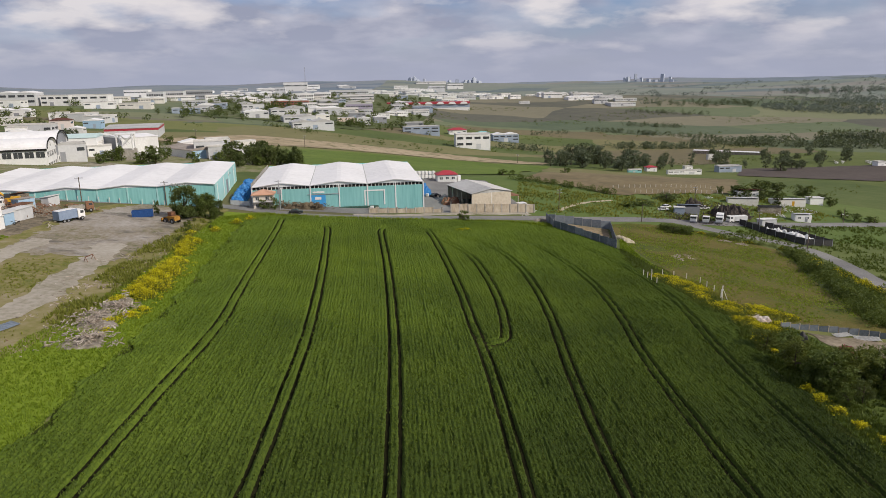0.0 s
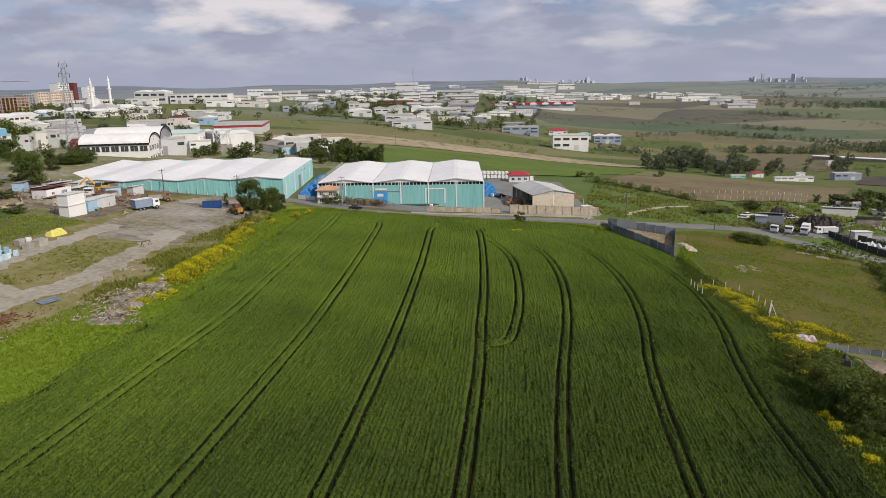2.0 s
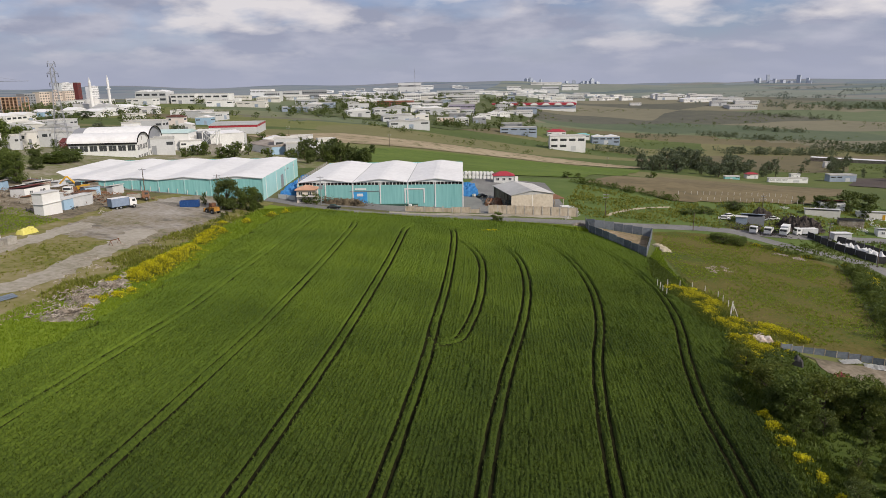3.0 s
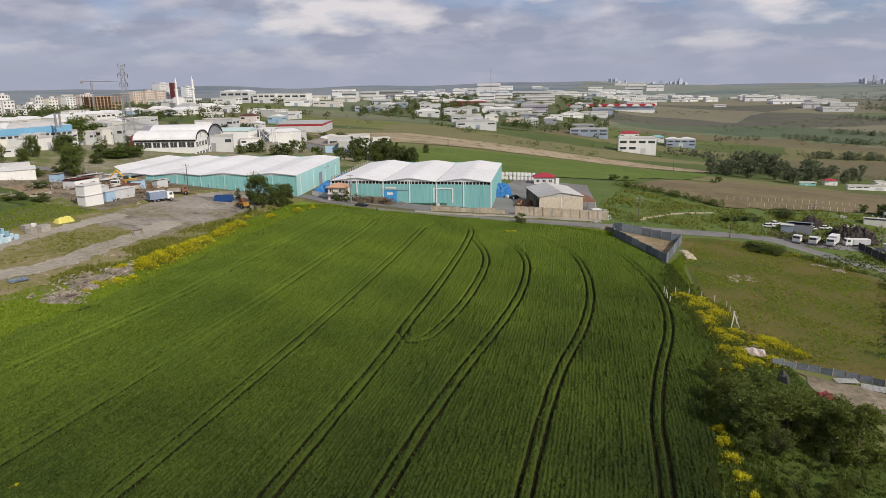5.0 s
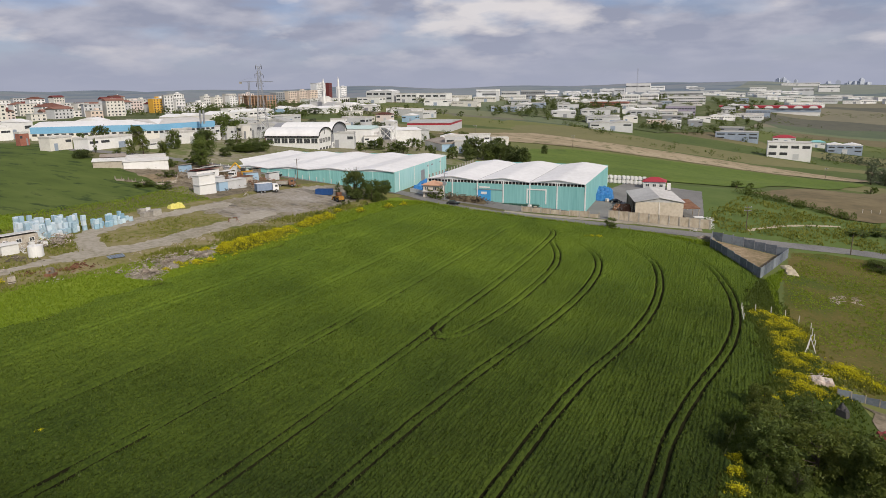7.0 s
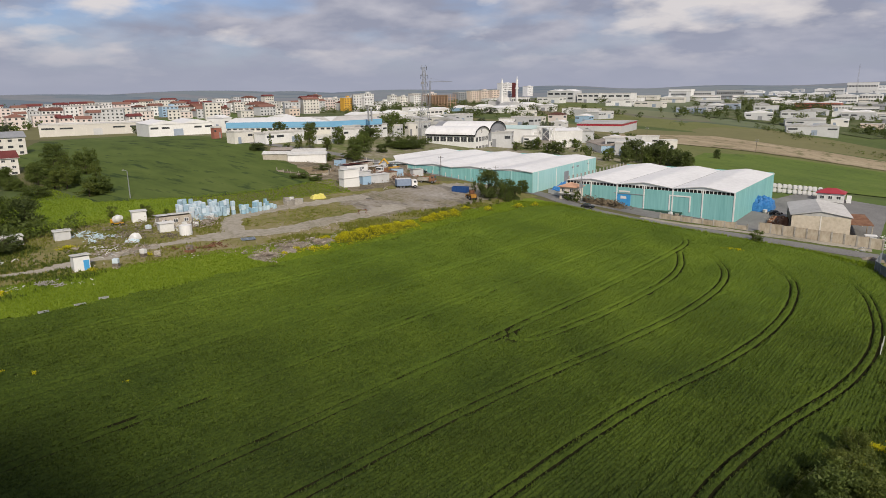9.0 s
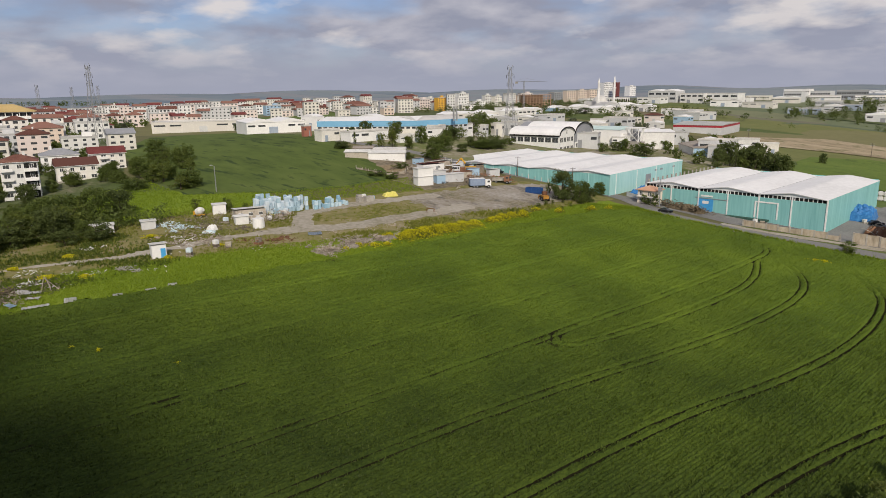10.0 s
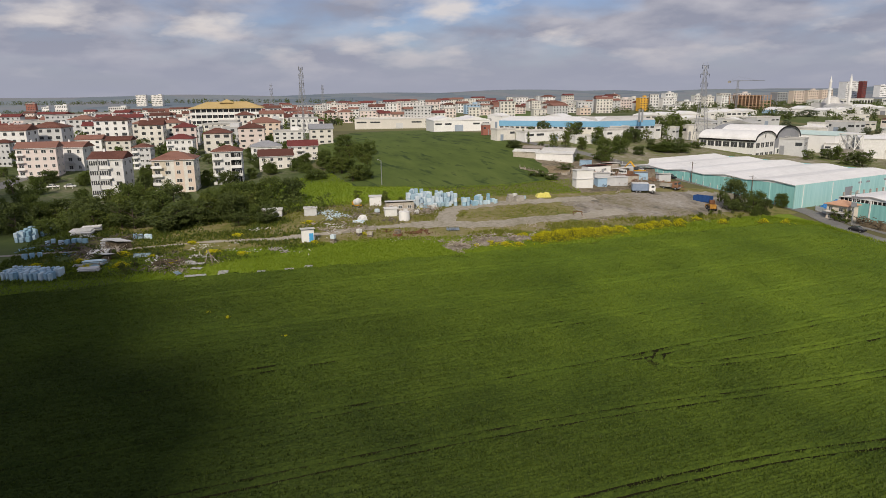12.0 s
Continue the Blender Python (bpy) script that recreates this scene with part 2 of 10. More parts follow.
M_GREY_WALL = surface("grey_cladding", [(0.22, 0.23, 0.25), (0.30, 0.31, 0.33)], 1.0, 0.1, 0.6)
M_LIGHT_GREY = surface("light_grey_cladding", [(0.46, 0.47, 0.48), (0.58, 0.59, 0.60)], 1.0, 0.08, 0.6)
M_BEIGE = surface("beige_block", [(0.42, 0.37, 0.29), (0.52, 0.46, 0.37), (0.58, 0.53, 0.44)], 1.2, 0.15, 0.9)
M_CONCRETE = surface("weathered_concrete", [(0.20, 0.185, 0.16), (0.32, 0.30, 0.265), (0.42, 0.40, 0.36)], 1.3, 0.2, 0.95, 0.01)
M_TILE = surface("terracotta_tile", [(0.105, 0.046, 0.036), (0.165, 0.076, 0.058), (0.235, 0.122, 0.095)], 2.5, 0.2, 0.85, 0.02, each=0.5, stretch=(1, 1, 3))
M_RED = surface("red_sheet", [(0.30, 0.035, 0.05), (0.39, 0.05, 0.065)], 1.0, 0.2, 0.5)
M_BLUE = surface("blue_paint", [(0.05, 0.28, 0.58), (0.08, 0.36, 0.68)], 1.0, 0.2, 0.5)
M_GLASS = glass("window_glass")
# near-black: dark trim, and flat stand-ins for unlit openings
M_DARK = surface("dark_void", [(0.012, 0.012, 0.012), (0.03, 0.03, 0.03)], 1.0, 0.2, 0.9)
M_FRAME_WHITE = surface("white_frame", [(0.66, 0.66, 0.65), (0.76, 0.76, 0.75)], 2.0, 0.2, 0.6)
M_STEEL = surface("galvanised_steel", [(0.30, 0.31, 0.32), (0.42, 0.43, 0.44)], 3.0, 0.3, 0.5, metal=0.6)


def landscape(name, tones, fields, size, grain, stain, part=0.6):
    """Open country: a patchwork of grass and fields with scrubby stains."""
    m = surface(name, tones, grain, stain, 0.95, 0.2)
    nt = m.node_tree
    nodes, links = nt.nodes, nt.links
    b = nodes["Principled BSDF"]
    old = b.inputs["Base Color"].links[0].from_socket
    geo = nodes.new("ShaderNodeNewGeometry")
    warp = nodes.new("ShaderNodeTexNoise")
    warp.inputs["Scale"].default_value = size * 0.8
    links.new(geo.outputs["Position"], warp.inputs["Vector"])
    add = nodes.new("ShaderNodeVectorMath")
    add.operation, add.inputs[2].default_value = "MULTIPLY_ADD", (0, 0, 0)
    add.inputs[1].default_value = (0.9 / size, 0.9 / size, 0)
    links.new(warp.outputs["Color"], add.inputs[0])
    links.new(geo.outputs["Position"], add.inputs[2])
    cell = nodes.new("ShaderNodeTexVoronoi")
    cell.voronoi_dimensions = "2D"
    cell.inputs["Scale"].default_value = size
    long_way = nodes.new("ShaderNodeMapping")
    long_way.inputs["Scale"].default_value, long_way.inputs["Rotation"].default_value = (0.45, 1.0, 1.0), (0, 0, 0.35)
    links.new(add.outputs[0], long_way.inputs[0])
    links.new(long_way.outputs[0], cell.inputs["Vector"])
    sep = nodes.new("ShaderNodeSeparateColor")
    links.new(cell.outputs["Color"], sep.inputs[0])
    ramp = nodes.new("ShaderNodeValToRGB")
    ramp.color_ramp.interpolation = "CONSTANT"
    e = ramp.color_ramp.elements
    e[0].position, e[0].color = 0.0, (*fields[0], 1)
    e[1].position, e[1].color = 1 / len(fields), (*fields[1], 1)
    for k in range(2, len(fields)):
        e.new(k / len(fields)).color = (*fields[k], 1)
    links.new(sep.outputs[0], ramp.inputs[0])
    mix = nodes.new("ShaderNodeMix")
    mix.data_type = "RGBA"
    mix.inputs[0].default_value = part
    links.new(old, mix.inputs[6])
    links.new(ramp.outputs[0], mix.inputs[7])
    links.new(mix.outputs[2], b.inputs["Base Color"])
    return m


M_LANDSCAPE = landscape("landscape", [(0.040, 0.058, 0.022), (0.108, 0.126, 0.040), (0.185, 0.178, 0.078)],
                        [(0.098, 0.128, 0.036), (0.162, 0.172, 0.060), (0.128, 0.114, 0.060), (0.074, 0.108, 0.032), (0.190, 0.174, 0.086), (0.092, 0.146, 0.036), (0.165, 0.130, 0.088), (0.112, 0.142, 0.044)], 0.0105, 0.14, 0.016, 0.68)
M_PINK = surface("pink_render", [(0.62, 0.54, 0.51), (0.70, 0.62, 0.59)], 1.2, 0.12, 0.85, each=0.35)
M_BRICK = surface("brick_render", [(0.26, 0.10, 0.075), (0.36, 0.15, 0.11)], 1.5, 0.15, 0.9)
M_PALE_BLUE = surface("pale_blue_paint", [(0.28, 0.42, 0.56), (0.36, 0.50, 0.64)], 1.2, 0.12, 0.7)
M_YELLOW = surface("ochre_render", [(0.62, 0.34, 0.05), (0.72, 0.42, 0.08)], 1.2, 0.12, 0.85)
M_VIOLET = surface("violet_cladding", [(0.30, 0.27, 0.36), (0.40, 0.37, 0.46)], 1.2, 0.1, 0.6)
M_BLUE_GREY = surface("blue_grey_cladding", [(0.24, 0.29, 0.37), (0.34, 0.40, 0.48)], 1.2, 0.1, 0.6)
M_ROOF_GREY = surface("grey_roof_sheet", [(0.30, 0.30, 0.30), (0.42, 0.42, 0.41), (0.50, 0.50, 0.49)], 1.0, 0.08, 0.7)
M_ROOF_BROWN = surface("weathered_roof_sheet", [(0.20, 0.17, 0.145), (0.29, 0.255, 0.22), (0.36, 0.325, 0.29)], 1.2, 0.12, 0.85)
M_ROOF_PALE = surface("pale_roof_sheet", [(0.40, 0.39, 0.37), (0.54, 0.53, 0.51), (0.64, 0.63, 0.61)], 1.0, 0.08, 0.7)
M_ROOF_PALE_TEAL = surface("pale_teal_sheet", [(0.42, 0.56, 0.55), (0.54, 0.66, 0.64)], 1.0, 0.1, 0.6, stretch=(3, 0.3, 1))
M_RED_TILE = surface("dark_red_tile", [(0.120, 0.032, 0.030), (0.185, 0.054, 0.050)], 2.0, 0.2, 0.8, 0.02)
M_SKY_BLUE = surface("sky_blue_cladding", [(0.15, 0.36, 0.56), (0.21, 0.43, 0.62)], 1.0, 0.1, 0.5)
M_OCHRE_ROOF = surface("ochre_roof", [(0.42, 0.31, 0.13), (0.52, 0.39, 0.19)], 0.8, 0.08, 0.8)
M_PYLON = surface("pylon_steel", [(0.24, 0.25, 0.27), (0.34, 0.35, 0.37)], 2.0, 0.3, 0.6, metal=0.3)
M_RAW_CLAY = surface("raw_frame", [(0.40, 0.26, 0.17), (0.52, 0.36, 0.26)], 1.0, 0.1, 0.95)
M_PEACH_PALE = surface("pale_peach_render", [(0.60, 0.53, 0.45), (0.70, 0.63, 0.55)], 1.2, 0.15, 0.85)
M_TILE_PALE = surface("sun_bleached_tile", [(0.46, 0.25, 0.16), (0.58, 0.36, 0.25)], 2.5, 0.3, 0.9, 0.02)
M_SCRAP_WALL = surface("dark_wall_sheet", [(0.035, 0.035, 0.038), (0.07, 0.068, 0.066)], 1.5, 0.3, 0.8, each=0.3)
M_LEAF_SHEET = surface("dark_green_sheet", [(0.03, 0.07, 0.055), (0.05, 0.11, 0.085)], 1.5, 0.3, 0.6)
M_WASTE = surface("waste_ground", [(0.085, 0.108, 0.022), (0.155, 0.152, 0.045), (0.215, 0.188, 0.085), (0.26, 0.225, 0.150)], 0.5, 0.09, 0.95, 0.06)
M_SAND_PATH = surface("pale_path", [(0.36, 0.31, 0.22), (0.46, 0.41, 0.31)], 1.0, 0.2, 0.95)
# aerial haze is mixed into these base colours, bluer with distance
M_DISTANT_HAZE = landscape("distant_country_haze", [(0.075, 0.102, 0.062), (0.145, 0.166, 0.094), (0.215, 0.215, 0.138)],
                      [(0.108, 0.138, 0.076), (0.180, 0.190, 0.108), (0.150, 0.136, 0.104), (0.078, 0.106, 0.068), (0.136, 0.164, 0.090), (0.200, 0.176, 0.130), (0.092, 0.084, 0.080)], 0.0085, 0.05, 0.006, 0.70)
M_HAZE_BLUE_HILLS = landscape("far_hills_haze", [(0.125, 0.162, 0.190), (0.178, 0.210, 0.228), (0.235, 0.255, 0.262)],
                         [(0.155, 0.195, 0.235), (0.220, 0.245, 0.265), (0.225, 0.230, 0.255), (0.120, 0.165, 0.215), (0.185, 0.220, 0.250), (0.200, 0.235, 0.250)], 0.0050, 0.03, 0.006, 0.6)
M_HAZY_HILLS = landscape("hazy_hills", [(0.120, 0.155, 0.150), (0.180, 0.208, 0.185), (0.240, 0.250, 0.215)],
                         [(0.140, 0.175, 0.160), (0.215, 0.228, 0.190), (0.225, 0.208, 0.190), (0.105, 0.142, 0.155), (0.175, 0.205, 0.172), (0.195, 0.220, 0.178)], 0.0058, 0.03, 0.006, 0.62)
# soil of the wheel gaps, near-black with their shade put in
M_TRACK = surface("wheel_track_soil_shade", [(0.012, 0.012, 0.006), (0.024, 0.024, 0.011)], 2.0, 0.2, 1.0, 0.03, spec=0.0)
# haze is put into the colour of the skyline towers
M_TOWER_HAZE = surface("distant_tower_haze", [(0.38, 0.42, 0.50), (0.48, 0.52, 0.58)], 0.05, 0.01, 0.9, each=0.6)
M_GARDEN = surface("garden_ground", [(0.045, 0.066, 0.024), (0.085, 0.108, 0.040), (0.19, 0.175, 0.12)], 0.5, 0.06, 0.95, 0.1)
M_WASTE_DARK = surface("oily_ground", [(0.090, 0.078, 0.055), (0.190, 0.160, 0.115), (0.300, 0.255, 0.190)], 0.8, 0.1, 0.95, 0.05)
M_ESTATE = surface("estate_ground", [(0.075, 0.105, 0.030), (0.135, 0.155, 0.052), (0.230, 0.210, 0.140), (0.350, 0.325, 0.275)], 0.35, 0.05, 0.95, 0.05)

# ---- building helpers ----
def mesh_of(bm, name, material):
    me = bpy.data.meshes.new(name)
    bm.to_mesh(me)
    bm.free()
    for mt in material if isinstance(material, (list, tuple)) else [material]:
        me.materials.append(mt)
    return me


def part(name, bm, material, parent=None, label=""):
    """Links a bmesh as one mesh object, under a thing or a part."""
    ob = new(name, mesh_of(bm, name, material))
    ob.parent = parent
    return tagged(ob, label)


def box(bm, x0, x1, y0, y1, z0, z1, m=None):
    vs = [bm.verts.new((x, y, z)) for x, y, z in ((x0, y0, z0), (x1, y0, z0), (x1, y1, z0), (x0, y1, z0), (x0, y0, z1), (x1, y0, z1), (x1, y1, z1), (x0, y1, z1))]
    if m is not None:
        for v in vs:
            v.co = m @ v.co
    for q in ((3, 2, 1, 0), (4, 5, 6, 7), (0, 1, 5, 4), (1, 2, 6, 5), (2, 3, 7, 6), (3, 0, 4, 7)):
        bm.faces.new([vs[k] for k in q])
    return vs


def prism(bm, profile, y0, y1, m=None):
    """A profile of (x, z), anticlockwise seen from -y, drawn out along y."""
    a, b = [bm.verts.new((x, y0, z)) for x, z in profile], [bm.verts.new((x, y1, z)) for x, z in profile]
    n = len(profile)
    bm.faces.new(a)
    bm.faces.new(b[::-1])
    for k in range(n):
        bm.faces.new((a[k], b[k], b[(k + 1) % n], a[(k + 1) % n]))
    if m is not None:
        for v in a + b:
            v.co = m @ v.co


def bx(x0, x1, y0, y1, z0, z1):
    bm = bmesh.new()
    box(bm, x0, x1, y0, y1, z0, z1)
    return bm


def rod(bm, a, b, r0, r1=None, n=6):
    a, b = Vector(a), Vector(b)
    r1 = r0 if r1 is None else r1
    q = (b - a).to_track_quat("Z", "Y").to_matrix()
    lo, hi = [], []
    for k in range(n):
        c = Vector((math.cos(2 * math.pi * k / n), math.sin(2 * math.pi * k / n), 0))
        lo.append(bm.verts.new(a + q @ (c * r0)))
        hi.append(bm.verts.new(b + q @ (c * r1)))
    for k in range(n):
        bm.faces.new((lo[k], lo[(k + 1) % n], hi[(k + 1) % n], hi[k]))
    bm.faces.new(lo[::-1])
    bm.faces.new(hi)


def base(name, x, y, rz=0.0, z=None, label="", category="", group="", kind=""):
    """An empty at a thing's base, on the ground."""
    ob = new(name)
    ob.empty_display_size = 0.5
    ob.matrix_basis = pose(x, y, height(x, y) if z is None else z, 0, 0, rz)
    return tagged(ob, label, category, group, kind)


# ---- the lie of the land ----
LAND = [-10.57, -13.75, -8.65, -0.51, 6.8, -2.74, -0.73, 1.99, -6.26, 1.62, 1.37, -1.27, 3.92, 1.54, -5.22, 4.24, -7.21, 10.6, -1.04, 10.23, 6.9, 5.07, 8.51, -0.65, 4.94, -2.03, 12.32, -14.86, -12.14, 18.19, -11.61, 7.1, -23.6, 21.13]
NEAR_HILLS = [(x, y) for x in (-190, -80, 30, 120) for y in (0, 95, 200, 310)]
WIDE_HILLS = [(x, y) for x in (-740, -270, 175, 650) for y in (135, 570, 1025, 1485)]


def heights(x, y):
    """Ground heights for arrays of places."""
    z = LAND[0] + LAND[1] * np.tanh(x / 135)
    for k, (a, c) in enumerate(NEAR_HILLS):
        z = z + LAND[2 + k] * np.exp(-((x - a) ** 2 + (y - c) ** 2) / (2 * 75 ** 2))
    for k, (a, c) in enumerate(WIDE_HILLS):
        z = z + LAND[18 + k] * np.exp(-((x - a) ** 2 + (y - c) ** 2) / (2 * 310 ** 2))
    far = np.clip((np.hypot(x, y) - 1500) / 2400, 0, 1)
    far = far * far * (3 - 2 * far)
    east = np.clip((x + 500) / 2000, 0, 1)
    west = np.clip((-x - 300) / 1500, 0, 1)
    z = z + far * (26 + 10 * east - 6 * west + 13 * np.sin(x / 410 + 1.0) * np.cos(y / 530) + 8 * np.sin(x / 190 + y / 260))
    z = z + 6 * np.exp(-(((x - 2300) / 800) ** 2 + ((y - 2500) / 900) ** 2)) - 25 * np.exp(-(((x - 1500) / 600) ** 2 + ((y - 1500) / 500) ** 2))
    return z


def height(x, y):
    return float(heights(np.array(float(x)), np.array(float(y))))


def spaced(lo, hi, centre, fine, reach, grow):
    a, step = [centre], fine
    while a[-1] < hi:
        step = fine if a[-1] - centre < reach else step * grow
        a.append(a[-1] + step)
    b, step = [centre], fine
    while b[-1] > lo:
        step = fine if centre - b[-1] < reach else step * grow
        b.append(b[-1] - step)
    return np.array(b[:0:-1] + a)


def sheet(name, xs, ys, z, material):
    nx, ny = len(xs), len(ys)
    gx, gy = np.meshgrid(xs, ys)
    me = bpy.data.meshes.new(name)
    k = np.arange(nx * ny).reshape(ny, nx)
    quads = np.stack([k[:-1, :-1], k[:-1, 1:], k[1:, 1:], k[1:, :-1]], -1).reshape(-1, 4)
    me.from_pydata(np.stack([gx, gy, z(gx, gy)], -1).reshape(-1, 3).tolist(), [], quads.tolist())
    me.materials.append(material)
    me.polygons.foreach_set("use_smooth", np.ones(len(me.polygons), dtype=bool))
    return new(name, me)


land = tagged(sheet("ground", spaced(-4300, 4300, 0, 4.0, 260, 1.045), spaced(-900, 4500, 130, 4.0, 240, 1.045), heights, M_LANDSCAPE), "rolling open country with rough grass and fields", "ground", kind="structure")
land.data.materials.append(M_DISTANT_HAZE)
land.data.materials.append(M_HAZE_BLUE_HILLS)
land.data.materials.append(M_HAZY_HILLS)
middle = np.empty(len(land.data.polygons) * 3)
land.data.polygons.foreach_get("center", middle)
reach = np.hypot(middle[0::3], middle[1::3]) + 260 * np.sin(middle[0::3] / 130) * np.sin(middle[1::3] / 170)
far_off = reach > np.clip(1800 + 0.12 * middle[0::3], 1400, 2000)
# land farther off takes the materials with haze in their colour
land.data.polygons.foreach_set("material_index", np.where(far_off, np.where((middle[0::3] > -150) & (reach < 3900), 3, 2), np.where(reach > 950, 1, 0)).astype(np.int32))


def wavy(poly, step, wobble, seed=0):
    """The outline with its sides cut up and shaken a little."""
    rnd, out = random.Random(seed), []
    for k, (x, y) in enumerate(poly):
        x2, y2 = poly[(k + 1) % len(poly)]
        d = math.hypot(x2 - x, y2 - y)
        n = max(1, int(d / step))
        for i in range(n):
            f = i / n
            out.append((x + (x2 - x) * f + rnd.uniform(-wobble, wobble), y + (y2 - y) * f + rnd.uniform(-wobble, wobble)))
    return out


def drape(name, poly, material, lift=0.06, step=4.0, wobble=0.3, edge=2.0, label="", category="ground", kind="structure", parent=None):
    """A patch of ground laid over the land within an outline."""
    from mathutils.geometry import delaunay_2d_cdt
    rim = wavy(poly, edge, wobble, len(poly) + int(abs(poly[0][0])))
    xs, ys = [p[0] for p in rim], [p[1] for p in rim]
    pts = [Vector(p) for p in rim]
    n = len(pts)
    gx = np.arange(min(xs), max(xs), step)
    gy = np.arange(min(ys), max(ys), step)
    pts += [Vector((float(x), float(y))) for x in gx for y in gy]
    vs, _, fs, _, _, _ = delaunay_2d_cdt(pts, [], [list(range(n))], 1, 1e-4)
    x, y = np.array([v[0] for v in vs]), np.array([v[1] for v in vs])
    z = heights(x, y) + lift
    me = bpy.data.meshes.new(name)
    me.from_pydata(np.stack([x, y, z], -1).tolist(), [], [list(f) for f in fs])
    me.materials.append(material)
    me.polygons.foreach_set("use_smooth", np.ones(len(me.polygons), dtype=bool))
    me.update()
    if len(me.polygons) and me.polygons[0].normal.z < 0:
        me.flip_normals()
    ob = new(name, me)
    ob.parent = parent
    return tagged(ob, label, category, kind=kind)


def smooth_path(line, step):
    """A soft curve through the points, cut into short steps."""
    pts, dense = [Vector(p) for p in line], []
    for k in range(len(pts) - 1):
        p0, p1, p2, p3 = pts[max(k - 1, 0)], pts[k], pts[k + 1], pts[min(k + 2, len(pts) - 1)]
        n = max(1, int((p2 - p1).length / step))
        for i in range(n):
            t = i / n
            dense.append(0.5 * (2 * p1 + (p2 - p0) * t + (2 * p0 - 5 * p1 + 4 * p2 - p3) * t * t + (3 * p1 - p0 - 3 * p2 + p3) * t ** 3))
    return dense + [pts[-1]]


def ribbon(name, line, width, material, lift=0.08, label="", category="road", step=2.5, wobble=0.15):
    """A strip of ground along a line, widened to both sides."""
    dense = smooth_path(line, step)
    rnd, rows = random.Random(len(line)), []
    for k, p in enumerate(dense):
        d = (dense[min(k + 1, len(dense) - 1)] - dense[max(k - 1, 0)]).normalized()
        s = Vector((-d.y, d.x))
        w = width / 2
        rows.append([p + s * (f * w + (rnd.uniform(-wobble, wobble) if abs(f) == 1 else 0)) for f in (-1, -0.5, 0, 0.5, 1)])
    xy = np.array([[tuple(q) for q in r] for r in rows])
    z = heights(xy[..., 0], xy[..., 1]) + lift
    v = np.concatenate([xy, z[..., None]], -1).reshape(-1, 3)
    k = np.arange(len(v)).reshape(-1, 5)
    quads = np.stack([k[:-1, :-1], k[:-1, 1:], k[1:, 1:], k[1:, :-1]], -1).reshape(-1, 4)
    me = bpy.data.meshes.new(name)
    me.from_pydata(v.tolist(), [], quads.tolist())
    me.materials.append(material)
    me.update()
    if me.polygons[0].normal.z < 0:
        me.flip_normals()
    return tagged(new(name, me), label, category, kind="structure")


FIELD = [(-46.5, -20), (-45, 20), (-41.5, 60), (-41, 92), (-42, 115), (-46, 152), (-49, 185), (-45, 195.5), (-31, 196), (-7, 198), (11, 202), (28, 205), (43.3, 202), (50.2, 191), (55.4, 181.8), (55.2, 170), (54, 158), (55.8, 145), (58.2, 132), (60.4, 123), (60.2, 116), (57.6, 104), (56.2, 94), (55.8, 80), (56, 40), (56, 0), (54, -20)]
PLOT = [(43.6, 213.0), (44.1, 202.6), (57.0, 179.9), (66.0, 211.0)]
drape("crop_ground", FIELD, M_CROP_SOIL, 0.05, 3.0, 0.4, label="dark soil under a green cereal crop", category="field")
drape("verge", [(-62, 30), (-60, 60), (-56, 90), (-55, 120), (-56, 150), (-60, 185), (-58, 200), (-45, 198), (-49, 185), (-46, 152), (-42, 115), (-41, 92), (-41.5, 60), (-45, 20)], M_VERGE, 0.035, 3.0, 0.6, label="bright green grass verge along the crop", category="grass")
drape("edge_ground", [(55.4, 181.8), (55.2, 170), (54, 158), (55.8, 145), (58.2, 132), (60.4, 123), (60.2, 116), (57.6, 104), (56.2, 94), (55.8, 80), (56, 40), (56, 0), (76, 0), (80, 60), (78, 100), (72, 120), (66, 136), (62, 150), (60, 175), (58, 182)], M_EDGE_SHADED, 0.03, 3.0, 0.5, label="rank green grass beside the crop", category="grass")
drape("meadow", [(63, 215), (72, 220), (88, 223), (102, 213), (114, 200), (111, 186), (104, 166), (99, 148), (95, 132), (97, 121), (86, 118.6), (74, 120.5), (70, 128), (62, 150), (61, 188)], M_MEADOW, 0.04, 3.0, 0.5, label="dry olive-brown mown meadow", category="meadow")
drape("waste_ground", [(-58, 204), (-57, 178), (-54, 145), (-53, 118), (-52, 96), (-58, 70), (-62, 40), (-64, 10), (-104, 10), (-98, 60), (-98, 90), (-94, 120), (-94, 150), (-96, 185), (-90, 204)], M_WASTE, 0.042, 3.0, 0.8, label="worn weedy waste ground with bare patches", category="waste ground")
drape("yard_ground", [(-66, 200), (-62, 180), (-61, 150), (-63, 132), (-74, 137), (-82, 136), (-88, 142), (-90, 165), (-90, 188), (-84, 204)], M_GRAVEL, 0.075, 3.0, 1.5, 1.2, label="bare grey gravel yard with ruts", category="yard")
TRACK_LINE = [(-68.0, 86), (-66.4, 95), (-63.4, 104), (-65.0, 120), (-67.0, 137), (-70, 150)]
LOOP_LINE = [(-65.5, 94), (-73, 97), (-80.5, 102), (-83.6, 113), (-84.6, 131), (-84.8, 150)]
CART_LINE = [(-66.2, 98), (-67.8, 86), (-68.3, 74), (-66.8, 60), (-66.3, 52)]
PATH_LINE = [(-66.3, 54), (-70.5, 36), (-71.0, 23), (-74.8, 6), (-76.4, -5), (-82, -30)]


